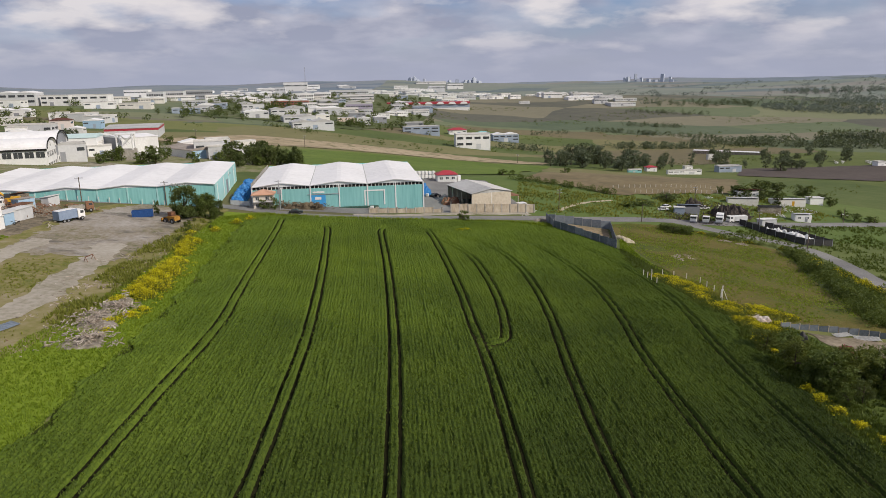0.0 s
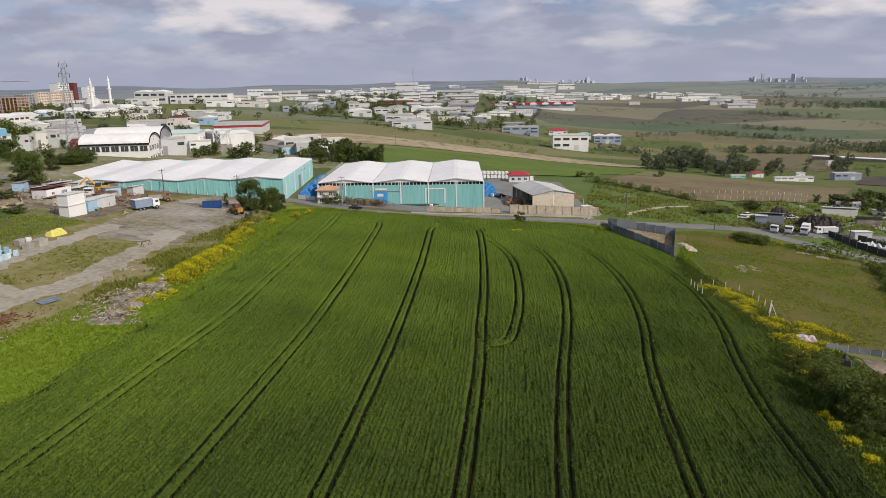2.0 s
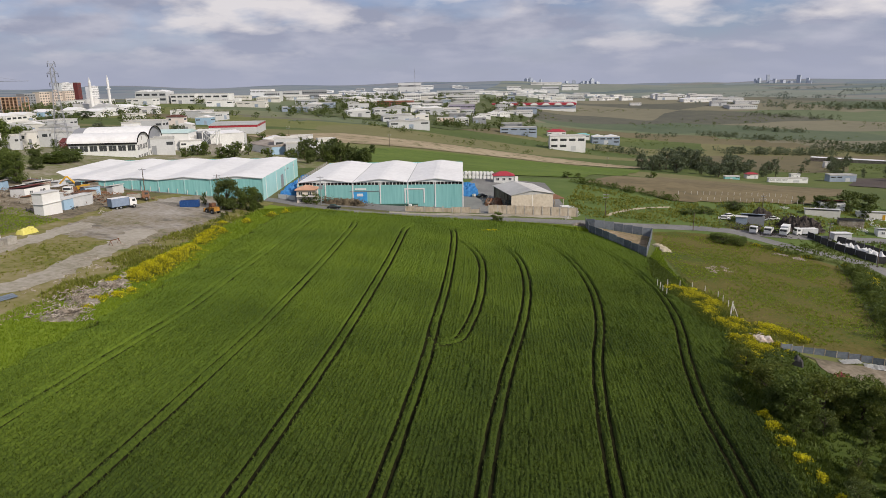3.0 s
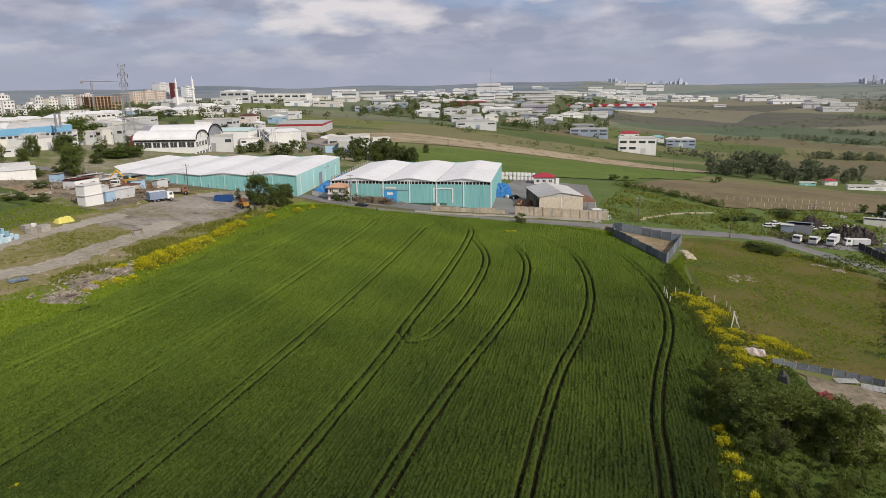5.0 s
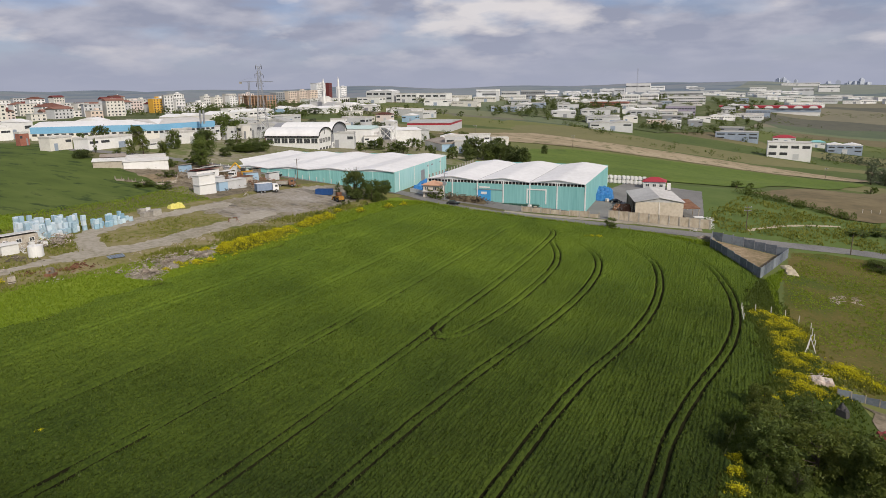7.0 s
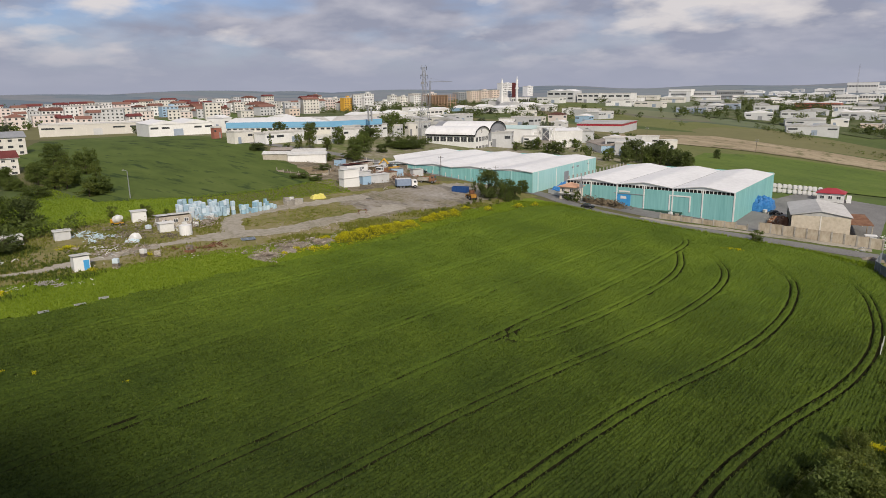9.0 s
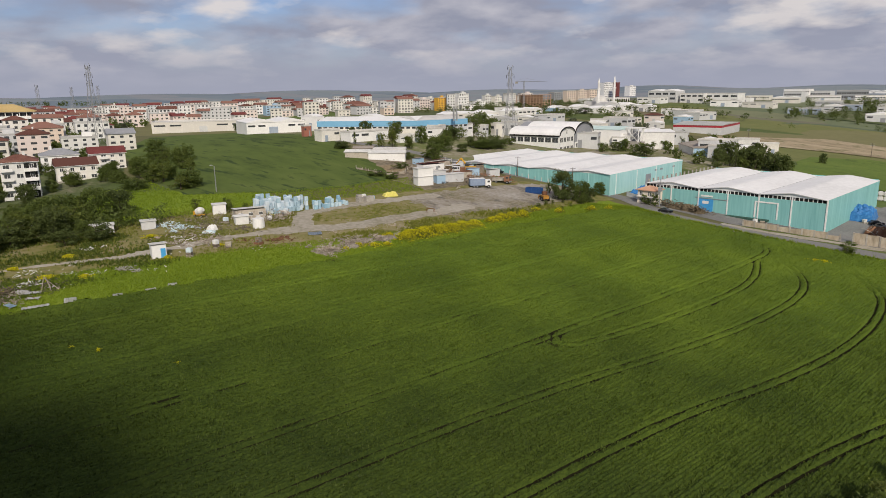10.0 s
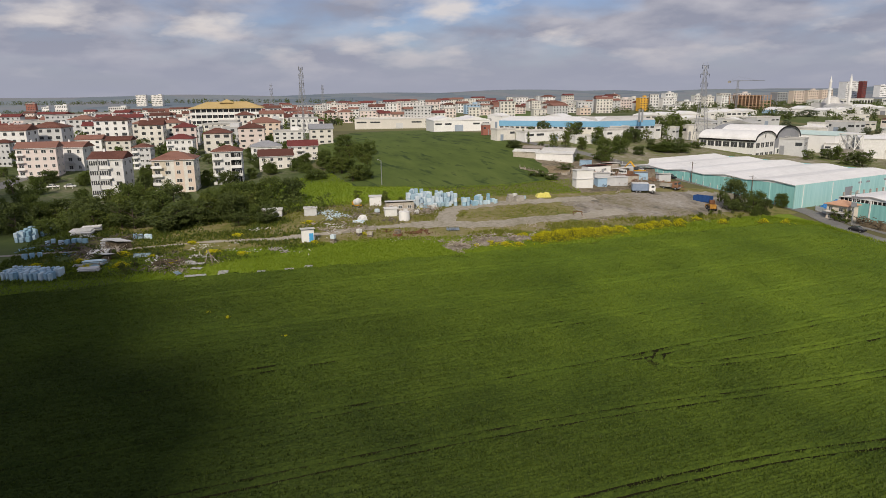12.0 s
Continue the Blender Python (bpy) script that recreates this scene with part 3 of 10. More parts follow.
def off_dirt(x, y):
    """How far each place lies from the edge of the nearest bare track."""
    near = np.full(x.shape, 99.0)
    for line, half in ((TRACK_LINE, 3.0), (LOOP_LINE, 2.5), (CART_LINE, 1.7), (PATH_LINE, 0.9)):
        for (x0, y0), (x1, y1) in zip(line, line[1:]):
            f = np.clip(((x - x0) * (x1 - x0) + (y - y0) * (y1 - y0)) / ((x1 - x0) ** 2 + (y1 - y0) ** 2), 0, 1)
            near = np.minimum(near, np.hypot(x - x0 - f * (x1 - x0), y - y0 - f * (y1 - y0)) - half)
    return near


ribbon("track", TRACK_LINE, 6.0, M_DIRT, 0.085, "bare dirt track through the waste ground", "track", 1.6, 0.8)
ribbon("track", LOOP_LINE, 5.0, M_DIRT, 0.095, "bare dirt track round the grass island", "track", 1.6, 0.8)
ribbon("track", CART_LINE, 3.4, M_DIRT, 0.082, "bare dirt cart track past the hut", "track", 1.6, 0.8)
ribbon("path", PATH_LINE, 1.7, M_DIRT, 0.08, "narrow dirt path between weeds", "path", 2.0, 0.4)
ribbon("roadside_dirt", [(-20, 203.2), (-10, 205.2), (6, 211.4), (24, 217.6), (38, 222.0)], 3.0, M_DIRT, 0.075, "trodden dirt strip below the concrete wall", "ground", 2.5, 0.6)
ribbon("path", [(50, 231), (58, 243), (68, 252), (77, 257)], 1.8, M_SAND_PATH, 0.09, "pale foot path through the weeds", "path", 2.0, 0.3)
ribbon("town_road", [(-175, -45), (-213, -35), (-246, -30), (-287, -26), (-340, -27)], 7.0, M_ASPHALT, 0.12, "grey town street between the houses", "road")
drape("lush_bank", [(-150, 66), (-135, 86), (-112, 104), (-100, 104), (-98, 88), (-100, 62), (-110, 55)], M_VERGE, 0.05, 3.0, 0.8, label="lush bright green grass bank", category="grass")
ribbon("road", [(-210, 172), (-150, 190), (-107, 200), (-81, 206), (-60, 208), (-45, 203), (-30, 199.5), (-8, 201.5), (10, 206.5), (28, 212.0), (45, 217.4), (61.8, 222), (78, 227.6), (91, 229.6), (98, 225), (108.4, 217.4), (117, 213), (123.4, 208), (127, 200), (127, 185), (123.4, 167), (119, 152), (110, 112), (104, 70)], 6.0, M_ASPHALT, 0.09, "worn grey asphalt country road", "road")
ribbon("road", [(91, 230), (114, 233), (183, 249), (300, 280), (420, 330)], 6.0, M_ASPHALT, 0.11, "worn grey asphalt side road", "road")
drape("factory_yard", [(-60, 212), (-44, 207), (-18, 206), (2, 213), (38, 221), (36, 245), (30, 290), (0, 295), (-2, 272), (-60, 265)], M_ASPHALT, 0.06, 4.0, 0.2, label="grey asphalt yard round the warehouses", category="yard")
drape("ploughed_field", [(-185, 470), (-172, 510), (-141, 572), (-84, 572), (31, 590), (125, 590), (100, 560), (28, 528), (-73, 490), (-151, 446)], M_PLOUGH, 0.35, 12.0, 2.0, 8.0, "pale bare ploughed earth strip", "field")
drape("crop_field", [(-77, 462), (29, 520), (110, 550), (80, 440), (48, 320), (10, 310), (-55, 310), (-90, 420)], M_GREEN_FIELD, 0.3, 10.0, 1.5, 8.0, "bright green field of young crop", "field")
drape("brown_field", [(49, 300), (115, 490), (226, 462), (180, 360), (140, 290), (80, 268)], M_BROWN_FIELD, 0.3, 8.0, 1.5, 6.0, "brown weedy fallow field", "field")
drape("dark_field", [(275, 556), (408, 562), (380, 500), (323, 443), (245, 494)], M_DARK_SOIL, 0.4, 12.0, 1.5, 6.0, "dark freshly ploughed soil", "field")
drape("slope_field", [(-250, 95), (-330, 130), (-320, 175), (-218, 182), (-138, 160), (-112, 153), (-106, 131), (-109, 108), (-125, 84)], M_GREEN_SLOPE, 0.12, 5.0, 0.8, 4.0, "sloping green crop field with lodged patches", "field")
drape("town_gardens", [(-160, -60), (-145, 0), (-140, 30), (-150, 64), (-185, 80), (-230, 92), (-300, 112), (-420, 130), (-520, 150), (-640, 60), (-620, -120), (-380, -110), (-220, -80)], M_GARDEN, 0.08, 6.0, 1.5, 6.0, "dark garden ground between the houses", "gardens")
drape("estate_ground", [(-320, 176), (-215, 186), (-160, 176), (-142, 190), (-112, 206), (-138, 262), (-66, 292), (-56, 330), (-100, 400), (-150, 440), (-290, 420), (-340, 300)], M_ESTATE, 0.06, 5.0, 1.5, 5.0, "worn ground with grass and dirt between the works", "ground")
drape("works_ground", [(-92, 150), (-96, 185), (-112, 194), (-140, 186), (-146, 160), (-140, 146), (-118, 150)], M_WASTE_DARK, 0.07, 3.0, 1.0, 2.0, "oily littered ground of a works yard", "yard")
drape("industrial_ground", [(-420, 420), (-300, 520), (-250, 380), (-300, 300), (-430, 330), (-640, 420), (-560, 700), (-470, 640)], M_GARDEN, 0.4, 14.0, 3.0, 12.0, "mixed ground between the factories", "ground")
drape("industrial_ground", [(-260, 800), (-70, 760), (-20, 880), (20, 1060), (-60, 1350), (-260, 1350), (-300, 1000)], M_GARDEN, 0.6, 20.0, 3.0, 16.0, "mixed ground between the factories", "ground")

# ---- warehouses ----
def warehouse(x, y, rz, z, width, depth, eave, rise, bays, label, slits):
    """A row of gabled halls under one white roof; the origin is the south-east corner, the front looks along -y. A last half bay ends at its ridge."""
    top = base("warehouse", x, y, rz, z, label, "warehouse", "teal warehouses")
    w = width / bays
    foot = -3.0
    band = 0.9 if slits else 0.0
    for k in range(math.ceil(bays)):
        x1, x0 = -k * w, -(k + 1) * w
        mid = (x0 + x1) / 2
        whole = k + 1 <= bays
        bm = bmesh.new()
        over = [(mid, eave + rise), (mid + 0.7, eave + rise - 0.03), (x1, eave), (x1, eave - 0.12), (mid + 0.7, eave + rise - 0.15), (mid, eave + rise - 0.12)]
        if whole:
            over = [(x0, eave), (mid - 0.7, eave + rise - 0.03)] + over[1:5] + [(mid - 0.7, eave + rise - 0.15), (x0, eave - 0.12)]
        prism(bm, over[::-1], -0.35, depth + 0.3)
        part("roof", bm, M_ROOF_WHITE, top)
        left = x0 if whole else mid
        bm = bmesh.new()
        prism(bm, [(left, eave - 0.12), (x1, eave - 0.12), (mid, eave + rise - 0.15)], 0.0, 0.25)
        part("gable", bm, M_GABLE, top)
        for side, xa, xb in ((-1, left, mid), (1, mid, x1)):
            if xb - xa < 0.1:
                continue
            bm = bmesh.new()
            za, zb = (eave, eave + rise) if side < 0 else (eave + rise, eave)
            prism(bm, [(xa, za - 0.2), (xb, zb - 0.2), (xb, zb - 0.02), (xa, za - 0.02)], -0.42, -0.353)
            part("verge_trim", bm, M_LIGHT_GREY, top)
        part("front_wall", bx(left + 0.2, x1 - 0.2, 0.05, 0.3, foot, eave - 0.12 - band), M_TEAL, top)
        if k and slits:
            part("valley_gutter", bx(x1 - 0.14, x1 + 0.14, -0.3, depth + 0.2, eave + 0.012, eave + 0.03), M_ROOF_GREY, top)
        if slits:
            part("vent_band", bx(x0 + 0.2, x1 - 0.2, 0.25, 0.3, eave - 0.12 - band, eave - 0.12), M_DARK, top)
            n = 15
            for i in range(n + 1):
                xa = x0 + 0.2 + (w - 0.4) * i / n
                part("mullion", bx(xa - 0.09, xa + 0.09, 0.08, 0.24, eave - 0.12 - band, eave - 0.12), M_FRAME_WHITE, top)
    for k in range(int(bays * 2) + 1):
        xa = -k * w / 2
        part("pilaster", bx(xa - 0.18, xa + 0.18, -0.12, 0.24, foot, eave - 0.14), M_FRAME_WHITE if slits else M_PALE_TEAL, top)
    part("side_wall", bx(-0.25, 0.0, 0.26, depth, foot, eave - 0.13), M_TEAL if slits else M_PALE_TEAL, top)
    part("side_wall", bx(-width, -width + 0.25, 0.26, depth, foot, eave - 0.13), M_TEAL, top)
    part("back_wall", bx(-width + 0.26, -0.26, depth - 0.25, depth - 0.01, foot, eave + rise * 0.3), M_TEAL, top)
    return top


M_GABLE = surface("pale_gable_sheet", [(0.56, 0.60, 0.62), (0.66, 0.70, 0.71), (0.74, 0.76, 0.76)], 0.8, 0.1, 0.6)
M_PALE_TEAL = surface("pale_teal_cladding", [(0.27, 0.50, 0.50), (0.34, 0.58, 0.575), (0.40, 0.63, 0.62)], 1.6, 0.3, 0.55, stretch=(1, 1, 0.06), spread=0.6)
w2 = warehouse(1.9, 219.5, 6.0, 0.6, 55.5, 53.0, 7.2, 1.15, 3, "teal-clad warehouse with a white three-gabled roof", True)
w1 = warehouse(-62.5, 206.4, 8.5, 5.0, 76.5, 57.0, 5.4, 0.85, 4.5, "long low teal warehouse with a white four-gabled roof", False)

# ---- houses and halls ----
WALLS = {"white": (M_WHITE_WALL, "white"), "cream": (M_CREAM, "cream"), "peach": (M_PEACH, "peach"), "grey": (M_LIGHT_GREY, "grey"), "lightgrey": (M_LIGHT_GREY, "pale grey"),
         "pink": (M_PINK, "pale pink"), "brick": (M_BRICK, "brick-red"), "blue": (M_PALE_BLUE, "light blue"), "yellow": (M_YELLOW, "yellow ochre"), "dark": (M_GREY_WALL, "dark grey"),
         "red": (M_RED_TILE, "crimson"), "violet": (M_VIOLET, "violet-grey"), "bluegrey": (M_BLUE_GREY, "blue-grey"), "teal": (M_TEAL, "teal"), "arcade": (M_WHITE_WALL, "white")}
ROOFS = {"tile": (M_TILE, "a terracotta tile hip roof"), "red": (M_RED_TILE, "a dark red hip roof"), "slate": (M_GREY_WALL, "a grey hip roof"), "flat": (M_ROOF_GREY, "a flat roof"),
         "gable": (M_ROOF_WHITE, "a low white gable roof"), "teal": (M_TEAL, "a teal hip roof")}
MESHES = {}


def window_meshes(w, h):
    """A window's pane and its frame with a middle bar, their back on y = 0, looking along -y."""
    key = ("window", round(w, 1), round(h, 1))
    if key not in MESHES:
        w, h = key[1], key[2]
        pane = mesh_of(bx(-w / 2 + 0.05, w / 2 - 0.05, -0.04, -0.005, 0.05, h - 0.05), "window", M_GLASS)
        xs = [-w / 2, -w / 2 + 0.09, -0.04, 0.04, w / 2 - 0.09, w / 2]
        zs = [0, 0.1, h - 0.09, h]
        bm = bmesh.new()
        g = {(i, k, j): bm.verts.new((xs[i], -0.09 if j else -0.041, zs[k])) for i in range(6) for k in range(4) for j in (0, 1)}
        solid = {(i, k) for i in range(5) for k in range(3) if not (k == 1 and i in (1, 3))}
        for i, k in solid:
            bm.faces.new((g[i, k, 1], g[i + 1, k, 1], g[i + 1, k + 1, 1], g[i, k + 1, 1]))
            for di, dk, e in ((-1, 0, ((i, k), (i, k + 1))), (1, 0, ((i + 1, k + 1), (i + 1, k))), (0, -1, ((i + 1, k), (i, k))), (0, 1, ((i, k + 1), (i + 1, k + 1)))):
                if (i + di, k + dk) not in solid:
                    (a0, a1), (b0, b1) = e
                    bm.faces.new((g[a0, a1, 0], g[a0, a1, 1], g[b0, b1, 1], g[b0, b1, 0]))
        for v in [v for v in bm.verts if not v.link_faces]:
            bm.verts.remove(v)
        MESHES[key] = pane, mesh_of(bm, "frame", M_FRAME_WHITE)
    return MESHES[key]


def window(w, h, m, parent):
    pane, frame_mesh = window_meshes(w, h)
    ob = place("window", pane, m, parent)
    place("frame", frame_mesh, Matrix(), ob)
    return ob


def far_window(w, h, m, parent):
    """A far window: the dark pane alone, set on the wall."""
    key = ("pane", round(w * 2) / 2, round(h * 2) / 2)
    if key not in MESHES:
        MESHES[key] = mesh_of(bx(-key[1] / 2, key[1] / 2, -0.06, 0.02, 0, key[2]), "window", M_GLASS)
    return place("window", MESHES[key], m, parent)


def place(name, mesh, m, parent, label=""):
    ob = new(name, mesh)
    ob.parent = parent
    ob.matrix_basis = m
    return tagged(ob, label)


def hip_roof(w, d, z, rise, over=0.5, thick=0.18):
    bm = bmesh.new()
    a, b = w / 2 + over, d / 2 + over
    ridge = max(a - b, 0.0)
    ridge_y = max(b - a, 0.0)
    rim = [(-a, -b), (a, -b), (a, b), (-a, b)]
    lo = [bm.verts.new((x, y, z)) for x, y in rim]
    mid = [bm.verts.new((x, y, z + thick)) for x, y in rim]
    bm.faces.new(lo[::-1])
    for k in range(4):
        bm.faces.new((lo[k], lo[(k + 1) % 4], mid[(k + 1) % 4], mid[k]))
    if ridge > 0.01 or ridge_y <= 0.01:
        p, q = bm.verts.new((-max(ridge, 0.05), 0, z + thick + rise)), bm.verts.new((max(ridge, 0.05), 0, z + thick + rise))
        for fc in ((mid[0], mid[1], q, p), (mid[1], mid[2], q), (mid[2], mid[3], p, q), (mid[3], mid[0], p)):
            bm.faces.new(fc)
    else:
        p, q = bm.verts.new((0, -ridge_y, z + thick + rise)), bm.verts.new((0, ridge_y, z + thick + rise))
        for fc in ((mid[0], mid[1], p), (mid[1], mid[2], q, p), (mid[2], mid[3], q), (mid[3], mid[0], p, q)):
            bm.faces.new(fc)
    return bm


def gable_roof(w, d, z, rise, over=0.5, thick=0.18):
    """A pitched roof with its ridge along x and closed gables."""
    bm = bmesh.new()
    a, b = w / 2 + over, d / 2 + over
    prism(bm, [(-b, z), (b, z), (b, z + thick), (0, z + thick + rise), (-b, z + thick)], -a, a)
    bm.transform(Matrix.Rotation(math.radians(90), 4, "Z"))
    return bm


def flat_roof(w, d, z):
    bm = bmesh.new()
    box(bm, -w / 2 - 0.15, w / 2 + 0.15, -d / 2 - 0.15, d / 2 + 0.15, z, z + 0.18)
    for x0, x1, y0, y1 in ((-w / 2 - 0.15, w / 2 + 0.15, -d / 2 - 0.15, -d / 2 + 0.1), (-w / 2 - 0.15, w / 2 + 0.15, d / 2 - 0.1, d / 2 + 0.15), (-w / 2 - 0.15, -w / 2 + 0.1, -d / 2 + 0.1, d / 2 - 0.1), (w / 2 - 0.1, w / 2 + 0.15, -d / 2 + 0.1, d / 2 - 0.1)):
        box(bm, x0, x1, y0, y1, z + 0.18, z + 0.75)
    return bm


def house(x, y, rz, w, d, h, z, wall, roof, floors, name="house", group="houses of the town"):
    """A rendered house of several storeys; the front looks along -y."""
    rnd = random.Random(int(x * 7 + y * 13))
    wm, wn = WALLS[wall]
    rm, rn = ROOFS[roof]
    gabled = roof != "flat" and random.Random(int(x * 3 + y * 5)).random() < 0.3
    rn = rn.replace("hip", "gable") if gabled else rn
    z = min(z, height(x, y) + 0.3)
    top = base(name, x, y, rz, z, f"{wn} rendered {('one', 'two', 'three', 'four', 'five', 'six', 'seven', 'eight')[floors - 1]}-storey house with {rn}", "house" if name == "house" else "building", group)
    part("wall", bx(-w / 2, w / 2, -d / 2, d / 2, -4, h), wm, top)
    if roof in ("flat",):
        part("roof", flat_roof(w, d, h + 0.003), rm, top)
        if rnd.random() < 0.6:
            part("stair_head", bx(w * 0.1, w * 0.38, -d * 0.1, d * 0.25, h + 0.19, h + 2.4), wm, top)
    else:
        rise = 0.17 * min(w, d) + 0.5
        part("roof", (gable_roof if gabled else hip_roof)(w, d, h + 0.003, rise), rm, top)
        if rnd.random() < 0.8:
            cx = rnd.uniform(-0.2, 0.2) * w
            part("chimney", bx(cx - 0.35, cx + 0.35, -0.35, 0.35, h + rise * 0.55, h + rise + 1.0), M_WHITE_WALL, top)
    fh = h / floors
    away = math.hypot(x - 60, y - 30)
    near = away < 330
    if near:
        if roof != "flat":
            part("eaves", bx(-w / 2 - 0.56, w / 2 + 0.56, -d / 2 - 0.56, d / 2 + 0.56, h - 0.14, h), M_FRAME_WHITE, top)
        part("plinth", bx(-w / 2 - 0.04, w / 2 + 0.04, -d / 2 - 0.04, d / 2 + 0.04, -3.9, 0.25), M_CONCRETE, top)
        cols = max(3, int(w / 3.0))
        bal = rnd.randrange(cols) if rnd.random() < 0.7 else -1
        for k in range(floors):
            zz = k * fh + fh * 0.3
            for i in range(cols):
                xx = (i + 0.5) * w / cols - w / 2
                if i == bal:
                    balc = part("balcony", bx(xx - w / cols * 0.48, xx + w / cols * 0.48, -d / 2 - 1.2, -d / 2 - 0.003, k * fh + 0.05, k * fh + 0.2), wm, top)
                    part("railing", bx(xx - w / cols * 0.48, xx + w / cols * 0.48, -d / 2 - 1.2, -d / 2 - 1.1, k * fh + 0.2, k * fh + 1.1), M_WHITE_WALL, balc)
                    window(1.8, fh * 0.66, pose(xx, -d / 2 - 0.002, k * fh + 0.25), top)
                else:
                    window(1.3 if (i + k) % 3 else 1.9, fh * 0.46, pose(xx + rnd.uniform(-0.1, 0.1), -d / 2 - 0.002, zz), top)
            for i in range(max(2, int(d / 4))):
                yy = (i + 0.5) * d / max(2, int(d / 4)) - d / 2
                window(1.2, fh * 0.42, pose(w / 2 + 0.002, yy, zz, 0, 0, 90), top)
    else:
        cols = max(3, int(w / 3.4))
        if away > 720:
            bm = bmesh.new()
            for k in range(floors):
                for i in range(cols):
                    xx, half = (i + 0.5) * w / cols - w / 2, w / cols * rnd.choice((0.17, 0.22, 0.3))
                    box(bm, xx - half, xx + half, -d / 2 - 0.06, -d / 2 + 0.02, k * fh + fh * 0.34, k * fh + fh * 0.8)
            tagged(part("glazing", bm, M_GLASS, top), kind="stuff")
            return top
        for k in range(floors):
            zz = k * fh + fh * 0.34
            for i in range(cols):
                xx = (i + 0.5) * w / cols - w / 2
                far_window(w / cols * rnd.choice((0.34, 0.4, 0.55)), fh * 0.46, pose(xx, -d / 2 - 0.002, zz), top)
            for i in range(2):
                far_window(1.4, fh * 0.46, pose(w / 2 + 0.002, (i + 0.5) * d / 2 - d / 2, zz, 0, 0, 90), top)
    return top


def block(x, y, rz, w, d, h, z, wall, roof, floors):
    return house(x, y, rz, w, d, h, z, wall, roof, floors, "apartment_block", "apartment blocks")


def hall(x, y, rz, w, d, h, z, wall, roof):
    """An industrial hall; the front looks along -y."""
    rnd = random.Random(int(x * 5 + y * 11))
    wm, wn = WALLS[wall]
    z = min(z, height(x, y) + 0.3)
    rn = {"flat": "a flat pale roof", "gable": "a low pale gable roof", "red": "a red sheet roof", "teal": "a teal sheet roof", "tile": "a terracotta tile roof"}[roof]
    top = base("factory_hall", x, y, rz, z, f"{wn} industrial hall with {rn}", "factory hall", "industrial halls")
    part("wall", bx(-w / 2, w / 2, -d / 2, d / 2, -6, h), wm, top)
    if roof == "flat":
        part("roof", flat_roof(w, d, h + 0.003), M_ROOF_GREY if wall in ("grey", "dark", "violet", "bluegrey") else M_ROOF_PALE, top)
    elif roof in ("red", "tile", "teal"):
        part("roof", hip_roof(w, d, h + 0.003, 0.2 * min(w, d)), {"red": M_RED, "tile": M_TILE, "teal": M_TEAL}[roof], top)
    else:
        bays = 2 if w > 30 else 1
        for k in range(bays):
            x0, x1 = -w / 2 + k * w / bays, -w / 2 + (k + 1) * w / bays
            bm = bmesh.new()
            rise = min(0.11 * (x1 - x0), 2.5)
            prism(bm, [(x0 - 0.15, h + 0.003), (x1 + 0.15, h + 0.003), (x1 + 0.15, h + 0.2), ((x0 + x1) / 2, h + 0.2 + rise), (x0 - 0.15, h + 0.2)], -d / 2 - 0.3, d / 2 + 0.3)
            part("roof", bm, M_ROOF_WHITE if wall != "lightgrey" else M_ROOF_GREY, top)
    if wall == "arcade":
        for i in range(18):
            xx = (i + 0.5) * w / 18 - w / 2
            bm = bmesh.new()
            r = w / 18 * 0.32
            prism(bm, [(xx - r, 0.3), (xx + r, 0.3), (xx + r, h * 0.5)] + [(xx + r * math.cos(a * math.pi / 6), h * 0.5 + r * math.sin(a * math.pi / 6)) for a in range(1, 6)] + [(xx - r, h * 0.5)], -d / 2 - 0.08, -d / 2 + 0.05)
            # dark plate on the wall in place of a shaded opening
            part("arch", bm, M_DARK, top)
        return top
    # window bands and a gate
    rows = 1 if h < 9 or y > 1400 else 2
    gate_x = rnd.uniform(-0.3, 0.3) * w
    if y > 1000:
        bm = bmesh.new()
        for r in range(rows):
            zz, n = h * (0.58 if rows == 1 else 0.22 + 0.42 * r), max(4, int(w / 3.5))
            for i in range(n):
                xx = (i + 0.5) * w / n - w / 2
                box(bm, xx - w / n * 0.36, xx + w / n * 0.36, -d / 2 - 0.06, -d / 2 + 0.02, zz, zz + h * 0.17)
        tagged(part("glazing", bm, M_GLASS, top), kind="stuff")
        rows = 0
    for r in range(rows):
        zz = h * (0.62 if rows == 1 else (0.25 + 0.42 * r))
        n = min(6 if y < 700 else 4, max(3, int(w / 4.5)))
        for i in range(n):
            xx = (i + 0.5) * w / n - w / 2
            if r == 0 and abs(xx - gate_x) < w / n:
                continue
            far_window(w / n * 0.72, h * 0.18, pose(xx, -d / 2 - 0.002, zz), top)
        m = min(2, max(1, int(d / 5))) if y < 900 else 0
        for i in range(m):
            far_window(d / m * 0.66, h * 0.18, pose(w / 2 + 0.002, (i + 0.5) * d / m - d / 2, zz, 0, 0, 90), top)
    gw = min(5.0, w * 0.16)
    part("gate", bx(gate_x - gw / 2, gate_x + gw / 2, -d / 2 - 0.08, -d / 2 + 0.02, 0, min(5, h * 0.6)), rnd.choice((M_GREY_WALL, M_BLUE_GREY, M_LIGHT_GREY)), top)
    return top


